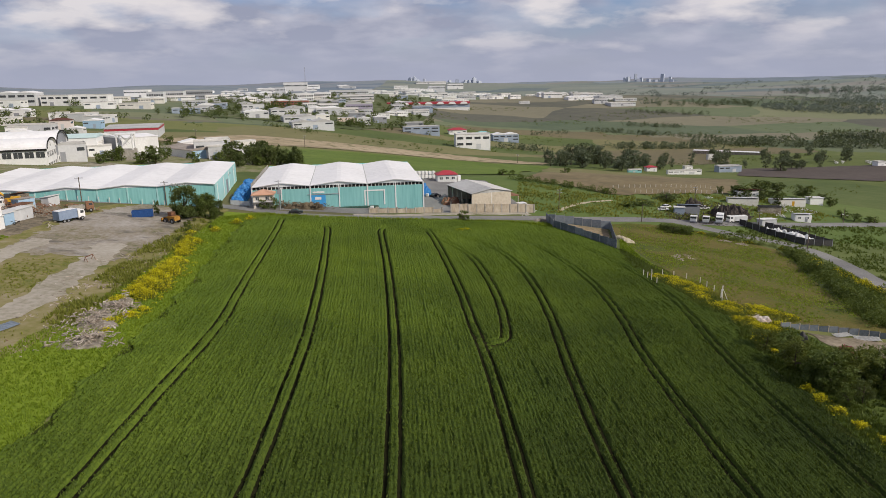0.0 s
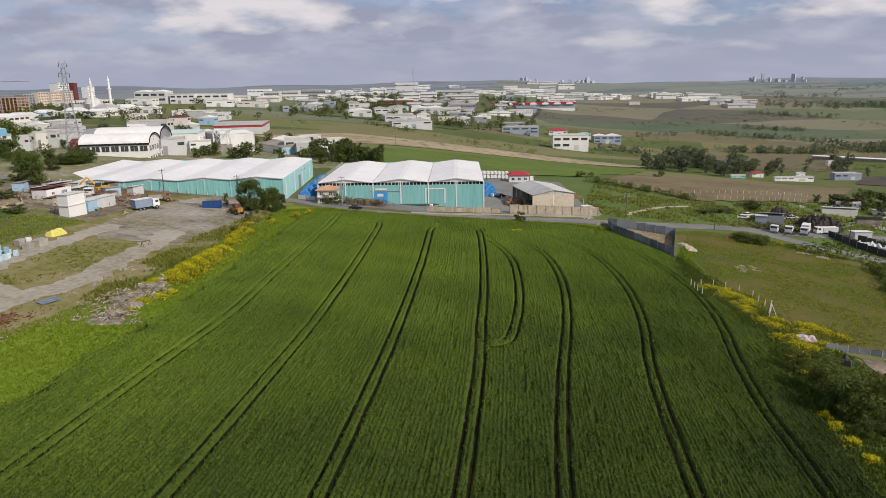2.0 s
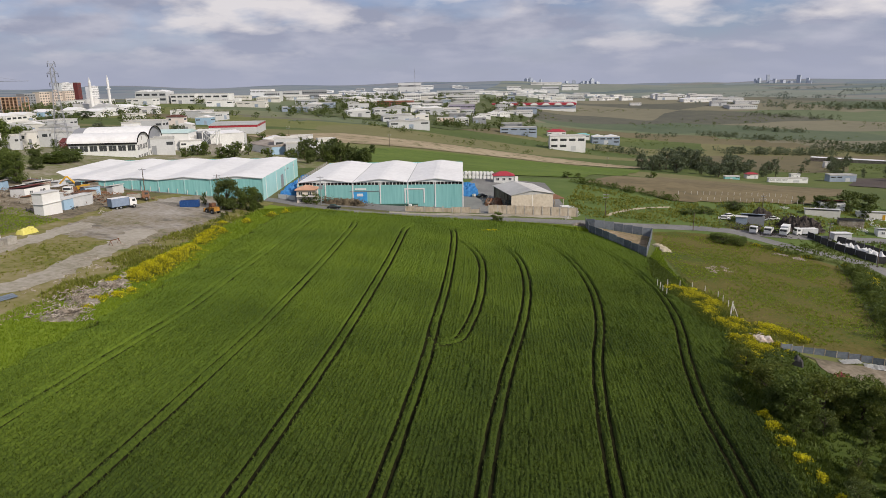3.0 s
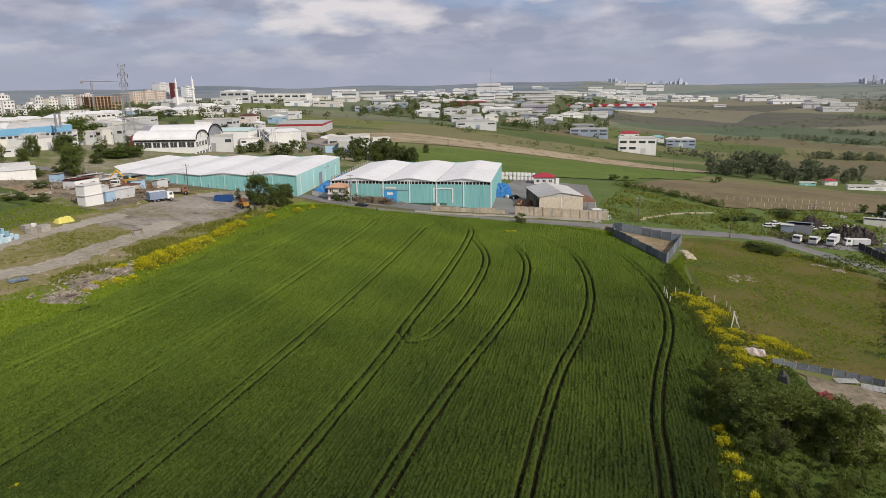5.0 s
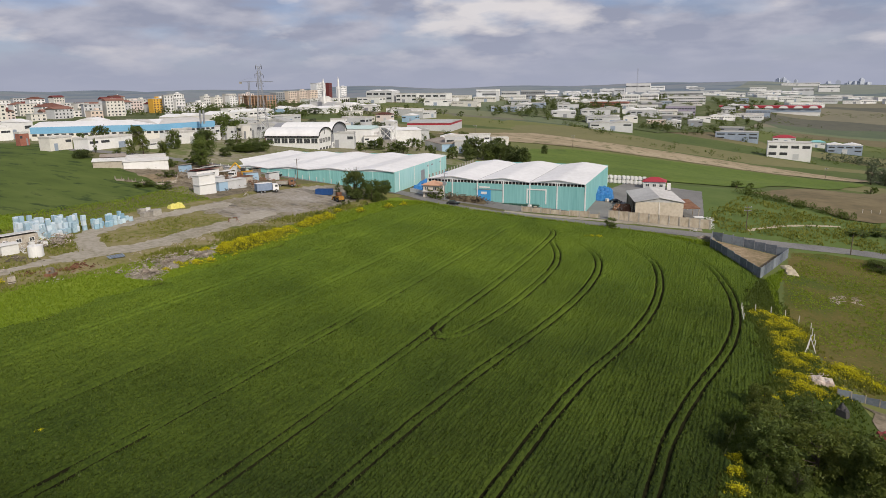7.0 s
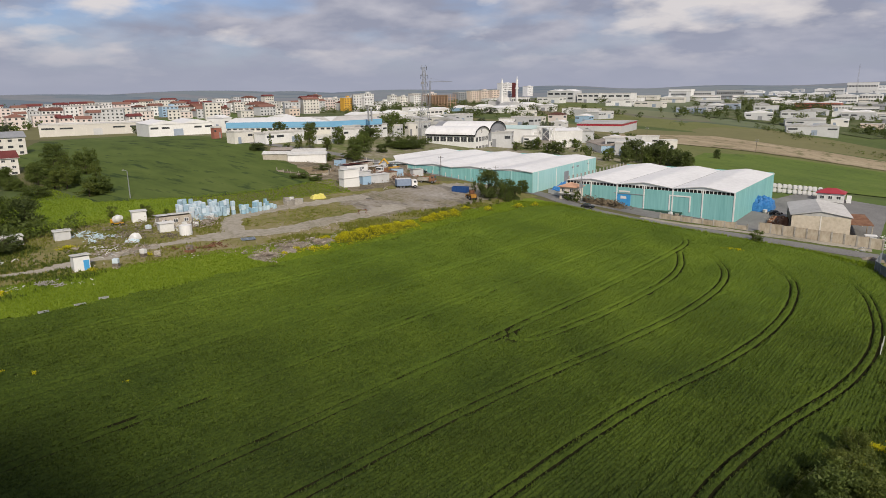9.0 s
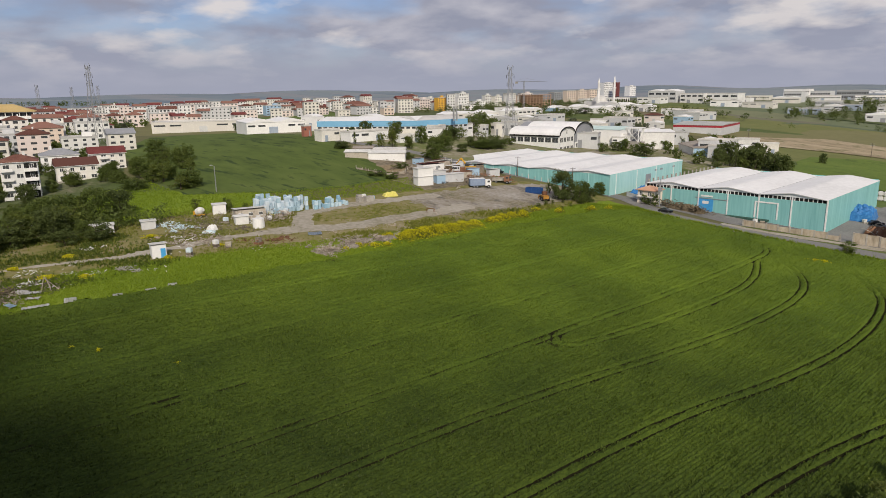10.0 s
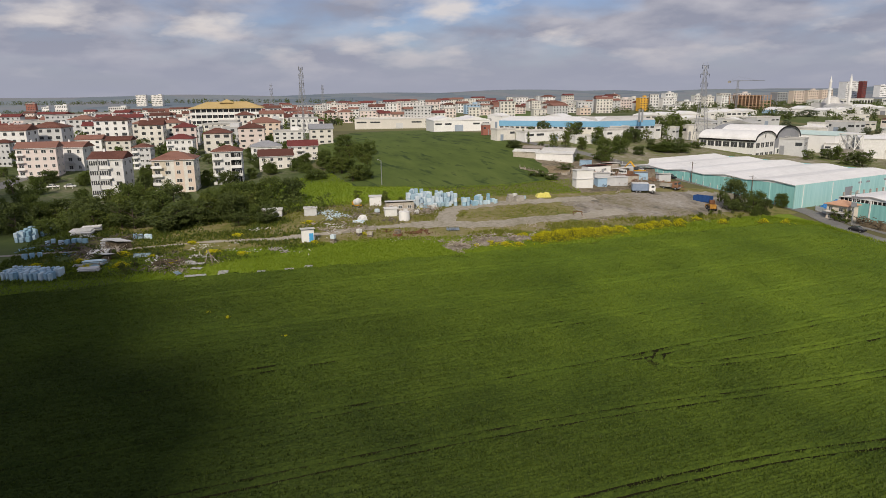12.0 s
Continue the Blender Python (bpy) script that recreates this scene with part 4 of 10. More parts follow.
def dressed(top, w, d, h, floors, strips, glazed, balconies):
    """What sets a front house apart: painted strips, a glazed bay of closed-in balconies, open balconies."""
    fh = h / floors
    for x0, x1, z0, z1, mt in strips:
        part("painted_strip", bx(x0, x1, -d / 2 - 0.03, -d / 2 - 0.0015, z0, z1), mt, top)
    for x0, x1 in glazed:
        for k in range(floors):
            bay = part("closed_balcony", bx(x0, x1, -d / 2 - 1.0, -d / 2 - 0.003, k * fh + 0.1, k * fh + fh * 0.42), M_LIGHT_GREY, top)
            part("glazing", bx(x0 + 0.06, x1 - 0.06, -d / 2 - 0.94, -d / 2 - 0.004, k * fh + fh * 0.42 + 0.003, k * fh + fh * 0.86), M_GLASS, bay)
            for i in range(5):
                xx = x0 + (x1 - x0) * i / 4
                part("mullion", bx(xx - 0.06, xx + 0.06, -d / 2 - 1.0, -d / 2 - 0.945, k * fh + fh * 0.42 + 0.003, k * fh + fh * 0.86), M_FRAME_WHITE, bay)
            part("lintel", bx(x0, x1, -d / 2 - 1.0, -d / 2 - 0.003, k * fh + fh * 0.863, k * fh + fh * 1.0 + 0.09), M_LIGHT_GREY, bay)
    for x0, x1 in balconies:
        # no hollow here: the loggia's shade is a dark plate on the wall
        part("recess", bx(x0, x1, -d / 2 - 0.02, -d / 2 - 0.0015, 0.4, h - 0.5), M_DARK, top)
        for k in range(1, floors):
            slab = part("balcony", bx(x0 - 0.1, x1 + 0.1, -d / 2 - 1.3, -d / 2 - 0.021, k * fh - 0.1, k * fh + 0.1), M_WHITE_WALL, top)
            part("railing", bx(x0 - 0.1, x1 + 0.1, -d / 2 - 1.3, -d / 2 - 1.2, k * fh + 0.103, k * fh + 1.0), M_WHITE_WALL, slab)


dressed(house(-169.8, 9.1, 76, 10.9, 9.8, 13.4, 4.8, "white", "tile", 4), 10.9, 9.8, 13.4, 4, (), ((-5.2, -2.4), (-2.1, 0.9)), ())
dressed(house(-166.2, 30.1, 80, 13.8, 11.1, 11.6, 5.8, "cream", "tile", 4), 13.8, 11.1, 11.6, 4, ((-6.9, -2.2, 6.2, 11.4, M_BEIGE), (0.4, 3.4, 0.3, 11.4, M_PEACH), (4.6, 6.9, 0.3, 9.4, M_PEACH)), (), ())
dressed(house(-173.4, 48.1, 82, 10.3, 8.3, 11.9, 6.9, "white", "tile", 4), 10.3, 8.3, 11.9, 4, (), (), ((1.4, 4.9),))
house(-250.3, -13.3, 70, 11.9, 9.5, 10.5, 6.7, "white", "tile", 3)
house(-292.7, -44.1, 76, 15.2, 12.2, 13.9, 9.4, "white", "tile", 4)
house(-307.7, -31.3, 74, 16.1, 12.9, 13.5, 10.1, "grey", "tile", 4)
house(-509.6, -20.5, 78, 21.6, 17.3, 9.8, 10.2, "white", "red", 3)
house(-369.9, 11.2, 78, 15.8, 9.5, 9.8, 12.2, "cream", "tile", 3)
house(-296.1, -11.8, 76, 12.5, 8.8, 8.0, 9.7, "white", "tile", 3)
house(-290.4, 2.1, 76, 12.1, 8.5, 7.4, 9.6, "cream", "tile", 3)
house(-241.8, 15.3, 76, 7.6, 6.1, 9.6, 6.9, "grey", "tile", 4)
house(-629.3, -81.6, 78, 21.5, 15.1, 10.4, 7.3, "white", "tile", 3)
house(-420.7, -30.1, 74, 15.8, 12.6, 12.4, 11.4, "grey", "tile", 4)
house(-266.4, 31.2, 80, 12.1, 9.7, 9.3, 8.9, "white", "red", 3)
house(-274.7, 48.9, 82, 13.3, 10.6, 9.7, 10.3, "cream", "tile", 3)
house(-279.7, 66.1, 82, 13.0, 10.4, 10.3, 11.5, "pink", "tile", 4)
house(-282.9, 85.1, 84, 15.4, 12.3, 6.6, 12.6, "white", "flat", 3)
house(-226.1, 67.5, 84, 13.2, 10.5, 6.6, 9.5, "white", "slate", 2)
house(-196.6, 68.0, 86, 13.4, 10.8, 5.6, 8.8, "cream", "tile", 2)
house(-209.6, 81.4, 84, 12.3, 9.9, 6.6, 10.4, "cream", "red", 3)
house(-265.0, 99.7, 84, 11.6, 10.4, 7.9, 13.2, "cream", "slate", 3)
house(-362.7, 106.5, 84, 17.7, 14.2, 9.2, 13.7, "white", "flat", 3)
house(-354.2, 80.2, 82, 19.6, 15.7, 8.1, 13.3, "peach", "tile", 3)
house(-314.0, 34.6, 80, 13.6, 10.8, 9.4, 11.5, "grey", "flat", 3)
house(-343.6, 54.7, 80, 20.9, 12.6, 8.8, 12.7, "cream", "flat", 3)
house(-475.2, 105.3, 82, 24.6, 19.7, 7.7, 12.4, "white", "tile", 2)
house(-266.5, -43.5, 76, 6.1, 4.9, 10.7, 8.3, "grey", "tile", 4)
house(-1601.9, -255.0, 80, 14.2, 11.4, 12.3, 3.3, "white", "flat", 2)
house(-1579.4, -220.0, 80, 24.3, 19.4, 15.8, 3.2, "white", "flat", 2)
house(-1387.5, -91.9, 80, 32.9, 26.3, 13.2, 3.2, "white", "flat", 2)
house(-967.2, -4.0, 80, 30.1, 24.1, 10.4, 4.6, "cream", "tile", 2)
house(-844.7, 182.4, 84, 16.2, 13.0, 13.8, 8.4, "white", "flat", 4)
house(-867.3, 210.5, 84, 17.9, 14.4, 13.4, 8.6, "white", "flat", 4)
house(-770.6, 209.1, 84, 5.9, 5.9, 16.5, 9.8, "cream", "flat", 4)
house(-565.5, 163.6, 84, 12.8, 10.2, 8.7, 11.8, "pink", "tile", 3)
house(-517.6, 168.6, 84, 12.7, 10.1, 9.7, 12.4, "pink", "tile", 3)
house(-642.4, 204.7, 84, 10.2, 8.1, 9.9, 11.4, "white", "tile", 3)
house(-626.9, 212.3, 84, 8.8, 7.1, 11.5, 11.7, "grey", "flat", 4)
house(-649.9, 233.6, 84, 18.1, 14.4, 11.3, 11.8, "white", "tile", 3)
house(-662.9, 257.2, 84, 16.0, 12.8, 9.7, 12.1, "pink", "tile", 3)
house(-659.5, 273.6, 84, 13.1, 10.5, 8.4, 12.4, "cream", "tile", 3)
house(-628.0, 271.8, 84, 6.5, 5.2, 13.8, 12.6, "cream", "flat", 4)
house(-621.6, 277.9, 84, 12.4, 9.9, 7.4, 12.8, "white", "tile", 2)
house(-679.2, 313.0, 84, 13.9, 11.1, 10.8, 12.9, "grey", "tile", 3)
house(-698.5, 337.9, 84, 14.2, 11.4, 9.7, 13.2, "white", "tile", 3)
house(-677.5, 347.6, 84, 13.8, 11.1, 10.9, 13.5, "white", "tile", 3)
house(-630.3, 340.3, 84, 16.6, 11.6, 10.3, 13.6, "blue", "flat", 4)
house(-597.2, 341.9, 84, 8.3, 6.6, 9.9, 13.7, "cream", "tile", 3)
house(-602.2, 362.1, 84, 18.7, 14.9, 10.0, 13.9, "cream", "tile", 3)
house(-583.2, 375.1, 84, 14.2, 11.3, 7.4, 14.1, "pink", "tile", 3)
house(-656.8, 432.8, 84, 14.1, 11.3, 11.0, 14.9, "white", "tile", 3)
house(-582.8, 419.1, 84, 22.5, 15.7, 10.0, 14.5, "white", "tile", 4)
house(-582.7, 452.4, 84, 11.7, 8.2, 11.5, 14.8, "cream", "flat", 3)
house(-545.7, 458.0, 84, 16.1, 11.3, 14.7, 14.5, "white", "flat", 4)
house(-577.4, 507.4, 84, 17.1, 12.0, 12.3, 15.1, "pink", "flat", 4)
house(-560.3, 581.1, 84, 15.4, 12.4, 8.5, 15.3, "white", "flat", 3)
house(-596.4, 629.4, 84, 9.9, 7.9, 14.0, 16.2, "white", "flat", 4)
house(-502.3, 408.2, 84, 11.3, 9.0, 7.3, 13.8, "peach", "flat", 2)
house(-589.9, 641.3, 84, 12.0, 9.6, 12.6, 16.1, "cream", "flat", 4)
block(-1806.9, -320.9, 80, 21.4, 12.9, 16.4, 5.0, "brick", "flat", 4)
block(-2015.8, -85.9, 80, 26.1, 20.9, 30.3, 8.0, "cream", "flat", 6)
block(-1997.5, -43.8, 80, 29.1, 23.3, 30.2, 7.6, "cream", "flat", 6)
block(-540.6, 507.4, 84, 10.8, 8.6, 15.0, 14.6, "yellow", "flat", 6)
block(-524.0, 509.5, 60, 9.0, 10.8, 18.3, 14.4, "white", "flat", 6)
block(-548.8, 544.5, 84, 12.1, 9.6, 13.4, 14.9, "white", "flat", 4)
block(-617.8, 602.8, 84, 11.1, 8.9, 17.0, 16.3, "white", "flat", 4)
block(-579.8, 656.8, 84, 12.0, 9.6, 13.9, 16.0, "white", "flat", 5)
block(-570.8, 670.5, 84, 10.8, 8.7, 13.2, 15.9, "cream", "flat", 5)
block(-597.6, 765.4, 84, 16.2, 12.9, 15.5, 16.6, "dark", "flat", 5)
block(-615.5, 815.2, 84, 16.8, 10.1, 16.9, 16.9, "peach", "flat", 5)
block(-623.1, 849.7, 84, 17.2, 10.3, 17.2, 17.0, "peach", "flat", 5)
block(-632.5, 887.4, 84, 17.6, 10.6, 17.6, 17.0, "peach", "flat", 5)
block(-1143.8, 1570.6, 84, 39.3, 23.6, 40.2, 9.3, "white", "flat", 8)
block(-1098.0, 1557.6, 84, 12.5, 12.5, 40.7, 9.6, "red", "flat", 8)
block(-1178.7, 1728.9, 84, 25.4, 20.4, 29.3, 10.9, "white", "flat", 5)
hall(-379.8, 175.7, 70, 57.9, 26.1, 6.3, 14.2, "cream", "flat")
hall(-293.1, 188.0, 80, 34.0, 28.0, 6.3, 16.3, "white", "gable")
hall(-225.3, 176.4, 90, 3.9, 3.1, 5.1, 17.3, "brick", "flat")
hall(-198.7, 173.4, 96, 9.9, 5.9, 5.0, 16.5, "cream", "flat")
hall(-191.4, 189.2, 96, 22.2, 7.8, 4.6, 16.0, "white", "flat")
hall(-193.5, 230.3, 96, 12.6, 6.3, 4.9, 14.9, "white", "flat")
hall(-179.9, 205.9, 90, 12.6, 5.0, 3.3, 15.0, "white", "flat")
hall(-397.9, 502.0, 96, 39.0, 15.6, 7.0, 11.2, "white", "gable")
hall(-453.7, 610.1, 96, 26.0, 13.0, 4.1, 12.5, "blue", "gable")
hall(-424.2, 613.7, 96, 23.8, 11.9, 6.7, 11.5, "white", "gable")
hall(-407.5, 633.1, 96, 37.0, 14.8, 6.0, 10.7, "white", "gable")
hall(-425.0, 697.5, 96, 29.4, 14.7, 7.0, 11.3, "white", "gable")
hall(-576.9, 851.3, 96, 115.1, 17.3, 6.5, 15.6, "arcade", "flat")
hall(-325.5, 390.1, 96, 15.0, 9.0, 6.7, 10.8, "cream", "gable")
hall(-396.6, 414.2, 96, 38.1, 15.3, 5.2, 12.1, "cream", "gable")
hall(-529.7, 939.5, 6, 45.9, 27.6, 16.5, 15.0, "grey", "gable")
hall(-484.9, 943.8, 6, 36.1, 18.0, 13.6, 13.9, "white", "flat")
hall(-446.9, 961.6, 6, 48.6, 24.3, 14.6, 12.7, "white", "flat")
hall(-705.2, 1767.6, 6, 58.1, 34.9, 17.1, 9.3, "white", "flat")
hall(-412.2, 1104.8, 6, 25.2, 20.2, 16.1, 11.8, "grey", "flat")
hall(-427.6, 1238.2, 6, 30.3, 24.3, 15.0, 11.7, "lightgrey", "flat")
hall(-415.5, 1329.5, 20, 47.9, 33.6, 16.1, 10.9, "dark", "flat")
hall(-401.7, 698.8, 6, 31.3, 12.5, 6.7, 10.6, "white", "gable")
hall(-229.4, 1042.1, 6, 19.3, 11.6, 7.7, 4.7, "cream", "gable")
hall(-194.2, 1058.7, 6, 58.8, 23.5, 9.5, 2.9, "brick", "gable")
hall(-450.1, 2122.4, 6, 45.8, 27.5, 10.4, 8.0, "white", "flat")
hall(-381.5, 1955.2, 6, 26.9, 21.6, 17.6, 6.8, "grey", "flat")
hall(-387.0, 2239.3, 6, 74.2, 37.1, 27.3, 10.1, "white", "flat")
hall(-358.9, 2408.8, 6, 49.9, 29.9, 13.8, 14.4, "white", "flat")
hall(-193.3, 1211.6, 6, 27.9, 16.7, 12.9, 6.4, "white", "gable")
hall(-170.1, 1257.8, 6, 30.4, 18.2, 13.4, 6.6, "white", "gable")
hall(-133.7, 1380.6, 6, 77.5, 31.0, 13.5, 8.0, "lightgrey", "flat")
hall(-107.5, 1261.2, 6, 61.5, 24.6, 11.4, 3.5, "white", "flat")
hall(-191.6, 819.5, 20, 28.6, 20.0, 8.0, -1.0, "grey", "gable")
hall(-170.2, 885.6, 20, 36.7, 22.0, 8.7, -2.1, "lightgrey", "gable")
hall(-136.3, 791.1, 20, 37.3, 22.4, 7.7, -6.0, "lightgrey", "gable")
hall(-110.9, 722.3, 20, 43.7, 21.9, 7.7, -8.4, "lightgrey", "gable")
hall(-129.7, 967.9, 6, 43.8, 21.9, 7.9, -4.1, "white", "gable")
hall(-164.7, 1047.4, 6, 28.5, 14.3, 7.7, 0.9, "white", "flat")
hall(-120.8, 953.8, 6, 35.7, 17.8, 8.6, -5.2, "lightgrey", "flat")
hall(-86.5, 1046.6, 6, 40.9, 20.4, 12.0, -6.2, "violet", "flat")
hall(-88.3, 862.4, 6, 21.4, 10.7, 5.7, -10.5, "peach", "flat")
hall(-65.3, 849.9, 6, 16.6, 10.0, 8.5, -13.6, "white", "gable")
hall(-51.3, 980.2, 6, 26.9, 13.5, 6.5, -12.7, "white", "flat")
hall(-9.9, 1115.2, 4, 63.9, 12.8, 5.5, -12.7, "white", "flat")
hall(83.1, 2654.4, 4, 64.0, 38.4, 21.8, -4.5, "grey", "flat")
hall(61.1, 1532.4, 4, 21.0, 16.8, 11.4, -0.5, "white", "flat")
hall(-52.8, 2553.0, 4, 51.2, 25.6, 12.6, 7.4, "white", "flat")
hall(76.3, 3279.4, 4, 144.2, 43.3, 10.7, 21.9, "white", "flat")
hall(169.1, 2900.5, 4, 67.8, 33.9, 21.5, 1.5, "white", "flat")
hall(5.9, 832.5, 4, 44.4, 17.7, 9.0, -24.3, "bluegrey", "flat")
hall(53.5, 878.7, 4, 23.3, 14.0, 6.6, -30.5, "white", "red")
hall(59.4, 714.1, 4, 36.7, 16.5, 14.9, -31.3, "white", "flat")
hall(87.3, 882.0, 4, 16.3, 9.8, 5.9, -34.5, "white", "teal")
hall(112.3, 850.4, 4, 32.9, 16.5, 9.2, -37.5, "bluegrey", "gable")
hall(305.4, 1514.0, 4, 42.3, 21.1, 11.3, -4.0, "white", "flat")
hall(389.5, 1536.2, 4, 68.1, 20.4, 7.6, -3.4, "white", "flat")
hall(438.4, 1409.0, 4, 46.2, 13.9, 5.9, -10.4, "lightgrey", "flat")
hall(156.6, 1505.5, 4, 28.9, 8.7, 5.0, -4.0, "white", "flat")
hall(222.1, 1378.7, 4, 21.6, 8.6, 4.6, -10.5, "white", "flat")
hall(253.8, 532.3, 4, 19.2, 7.7, 4.6, -36.3, "bluegrey", "flat")
hall(208.1, 509.3, 4, 27.5, 3.3, 2.6, -34.0, "white", "flat")
hall(191.5, 537.4, 4, 8.5, 5.9, 3.2, -35.2, "white", "red")
hall(172.6, 520.7, 4, 10.8, 3.2, 1.8, -33.6, "teal", "flat")
hall(228.0, 551.0, 4, 6.9, 4.2, 2.8, -37.0, "white", "flat")
hall(296.8, 663.7, 4, 5.4, 4.4, 4.6, -42.6, "white", "flat")
hall(397.3, 555.2, 4, 8.7, 6.9, 3.4, -37.6, "white", "flat")
hall(-99.0, 364.0, 20, 17.0, 8.0, 4.0, 2.6, "white", "gable")
hall(-282.5, 550.7, 10, 15.0, 9.0, 7.2, 6.5, "pink", "tile")
hall(-250.1, 505.7, 10, 11.8, 9.5, 4.1, 5.9, "white", "gable")
hall(-269.1, 575.9, 10, 13.7, 12.3, 6.5, 5.4, "blue", "gable")
hall(-286.6, 513.0, 10, 27.8, 8.4, 5.4, 7.4, "cream", "flat")


# ---- the vaulted factory behind the warehouses ----
def vaulted_factory():
    top = base("vaulted_factory", -150.9, 278.6, 16.0, 7.4, "white and grey factory with two barrel-vaulted white roofs", "factory")
    eave = 8.2
    for y0, y1, wall, rise in ((0.0, 17.5, M_WHITE_WALL, 3.6), (18.2, 40.5, M_GREY_WALL, 5.2)):
        arc = [((y0 + y1) / 2 - (y1 - y0) / 2 * math.cos(math.pi * k / 14), eave + rise * math.sin(math.pi * k / 14)) for k in range(15)]
        turn = Matrix(((0, -1, 0, 0), (1, 0, 0, 0), (0, 0, 1, 0), (0, 0, 0, 1)))
        bm = bmesh.new()
        prism(bm, [(y0, -4), (y1, -4)] + arc[::-1], 0, 28.5 if y0 == 0 else 34, turn)
        part("wall", bm, wall, top)
        bm = bmesh.new()
        inner = arc
        outer = [((y0 + y1) / 2 - ((y1 - y0) / 2 + 0.35) * math.cos(math.pi * k / 14), eave + 0.02 + (rise + 0.35) * math.sin(math.pi * k / 14)) for k in range(15)]
        prism(bm, outer[::-1] + inner, -0.5, 29, turn)
        part("roof", bm, M_ROOF_WHITE, top)
        bm = bmesh.new()
        rim = [((y0 + y1) / 2 - ((y1 - y0) / 2 + 0.5) * math.cos(math.pi * k / 14), eave + 0.02 + (rise + 0.55) * math.sin(math.pi * k / 14)) for k in range(15)]
        prism(bm, rim[::-1] + inner, -0.8, -0.5, turn)
        part("arch_trim", bm, M_DARK, top)
    part("eave_trim", bx(-28.6, 0.3, -0.45, -0.003, 7.5, 8.3), M_DARK, top)
    part("lower_front", bx(0.003, 0.15, 18.6, 40, -3, 3.8), M_WHITE_WALL, top)
    for i in range(7):
        window(3.4, 2.6, pose(-2.2 - i * 4.0, -0.003, 4.6), top)
    for i in range(7):
        window(3.0, 1.6, pose(-2.2 - i * 4.0, -0.003, 0.3), top)
    for i in range(4):
        window(3.2, 2.4, pose(0.003, 2.6 + i * 4.1, 4.6, 0, 0, 90), top)
        window(3.0, 1.8, pose(0.003, 2.6 + i * 4.1, 0.6, 0, 0, 90), top)
    window(1.2, 2.0, pose(0.003, 8.7, 8.7, 0, 0, 90), top)
    for yy in (22.5, 34.0):
        window(5.0, 2.2, pose(0.16, yy, 1.0, 0, 0, 90), top)
    for yy in (27.5, 29.5, 31.5):
        window(1.4, 1.9, pose(0.003, yy, 6.9, 0, 0, 90), top)
    part("gate", bx(0.152, 0.24, 27, 30.5, -1, 3.6), M_GREY_WALL, top)
    return top


vaulted_factory()


def annex(x, y, rz, w, d, h, wall, roof, rise, name, label, stripe=None):
    """A simple gabled hall with its long side to the front."""
    top = base(name, x, y, rz, None, label, "factory hall", "industrial halls")
    part("wall", bx(-w / 2, w / 2, -d / 2, d / 2, -5, h), wall, top)
    bm = bmesh.new()
    prism(bm, [(-d / 2 - 0.3, h + 0.003), (d / 2 + 0.3, h + 0.003), (d / 2 + 0.3, h + 0.2), (0, h + 0.2 + rise), (-d / 2 - 0.3, h + 0.2)], -w / 2 - 0.3, w / 2 + 0.3, pose(0, 0, 0, 0, 0, 90))
    part("roof", bm, roof, top)
    if stripe:
        part("stripe", bx(-w / 2 - 0.06, w / 2 + 0.06, -d / 2 - 0.06, -d / 2 - 0.003, h - 1.6, h - 0.1), stripe, top)
        part("stripe", bx(w / 2 + 0.003, w / 2 + 0.06, -d / 2 - 0.06, d / 2, h - 1.6, h - 0.1), stripe, top)
    return top


grey_hall = annex(-149.7, 356.7, 45, 18.5, 26, 9.4, M_WHITE_WALL, M_ROOF_WHITE, 0.9, "grey_hall", "tall white hall with one dark grey side wall")
part("side_cladding", bx(-9.37, -9.253, -13, 13, -4, 9.3), M_GREY_WALL, grey_hall)
annex(-212.6, 520.8, 16, 36, 58, 6.2, M_LIGHT_GREY, M_ROOF_GREY, 1.4, "striped_hall", "pale grey roofed hall with a red stripe round the eaves", M_RED)
low_shed = annex(-116.3, 354.9, -44, 31, 19, 4.4, M_WHITE_WALL, M_ROOF_BROWN, 1.5, "long_shed", "long shed with a weathered brown roof and pale blue gable")
part("gable_paint", bx(15.503, 15.56, -9.4, -2.0, -2, 4.3), M_PALE_BLUE, low_shed)
part("gate", bx(15.503, 15.58, -1.0, 3.4, -1, 3.4), M_DARK, low_shed)
annex(-182, 340, 14, 46, 18, 8.5, M_WHITE_WALL, M_ROOF_PALE_TEAL, 1.5, "teal_hall", "low white hall under a pale teal sheet roof")
red_barn = annex(-196, 302, 14, 14, 9, 4.5, M_RED_TILE, M_RED_TILE, 1.6, "red_barn", "small barn clad and roofed in dark red sheet")


def silo_frame():
    top = base("silo_frame", -137, 322, 12, None, "white steel silo frame on a concrete block", "plant")
    part("plinth", bx(-4, 4, -4, 4, -3, 5), M_CONCRETE, top)
    for sx in (-3.4, 3.4):
        for sy in (-3.4, 3.4):
            bm = bmesh.new()
            rod(bm, (sx, sy, 5), (sx, sy, 12), 0.3)
            part("post", bm, M_FRAME_WHITE, top)
    for k in range(4):
        a, b = ((-3.4, -3.4), (3.4, -3.4), (3.4, 3.4), (-3.4, 3.4))[k], ((3.4, -3.4), (3.4, 3.4), (-3.4, 3.4), (-3.4, -3.4))[k]
        bm = bmesh.new()
        rod(bm, (*a, 5.2), (*b, 11.8), 0.18)
        rod(bm, (*b, 5.2), (*a, 11.8), 0.18)
        part("brace", bm, M_FRAME_WHITE, top)
    part("deck", bx(-4, 4, -4, 4, 12, 12.5), M_FRAME_WHITE, top)


silo_frame()


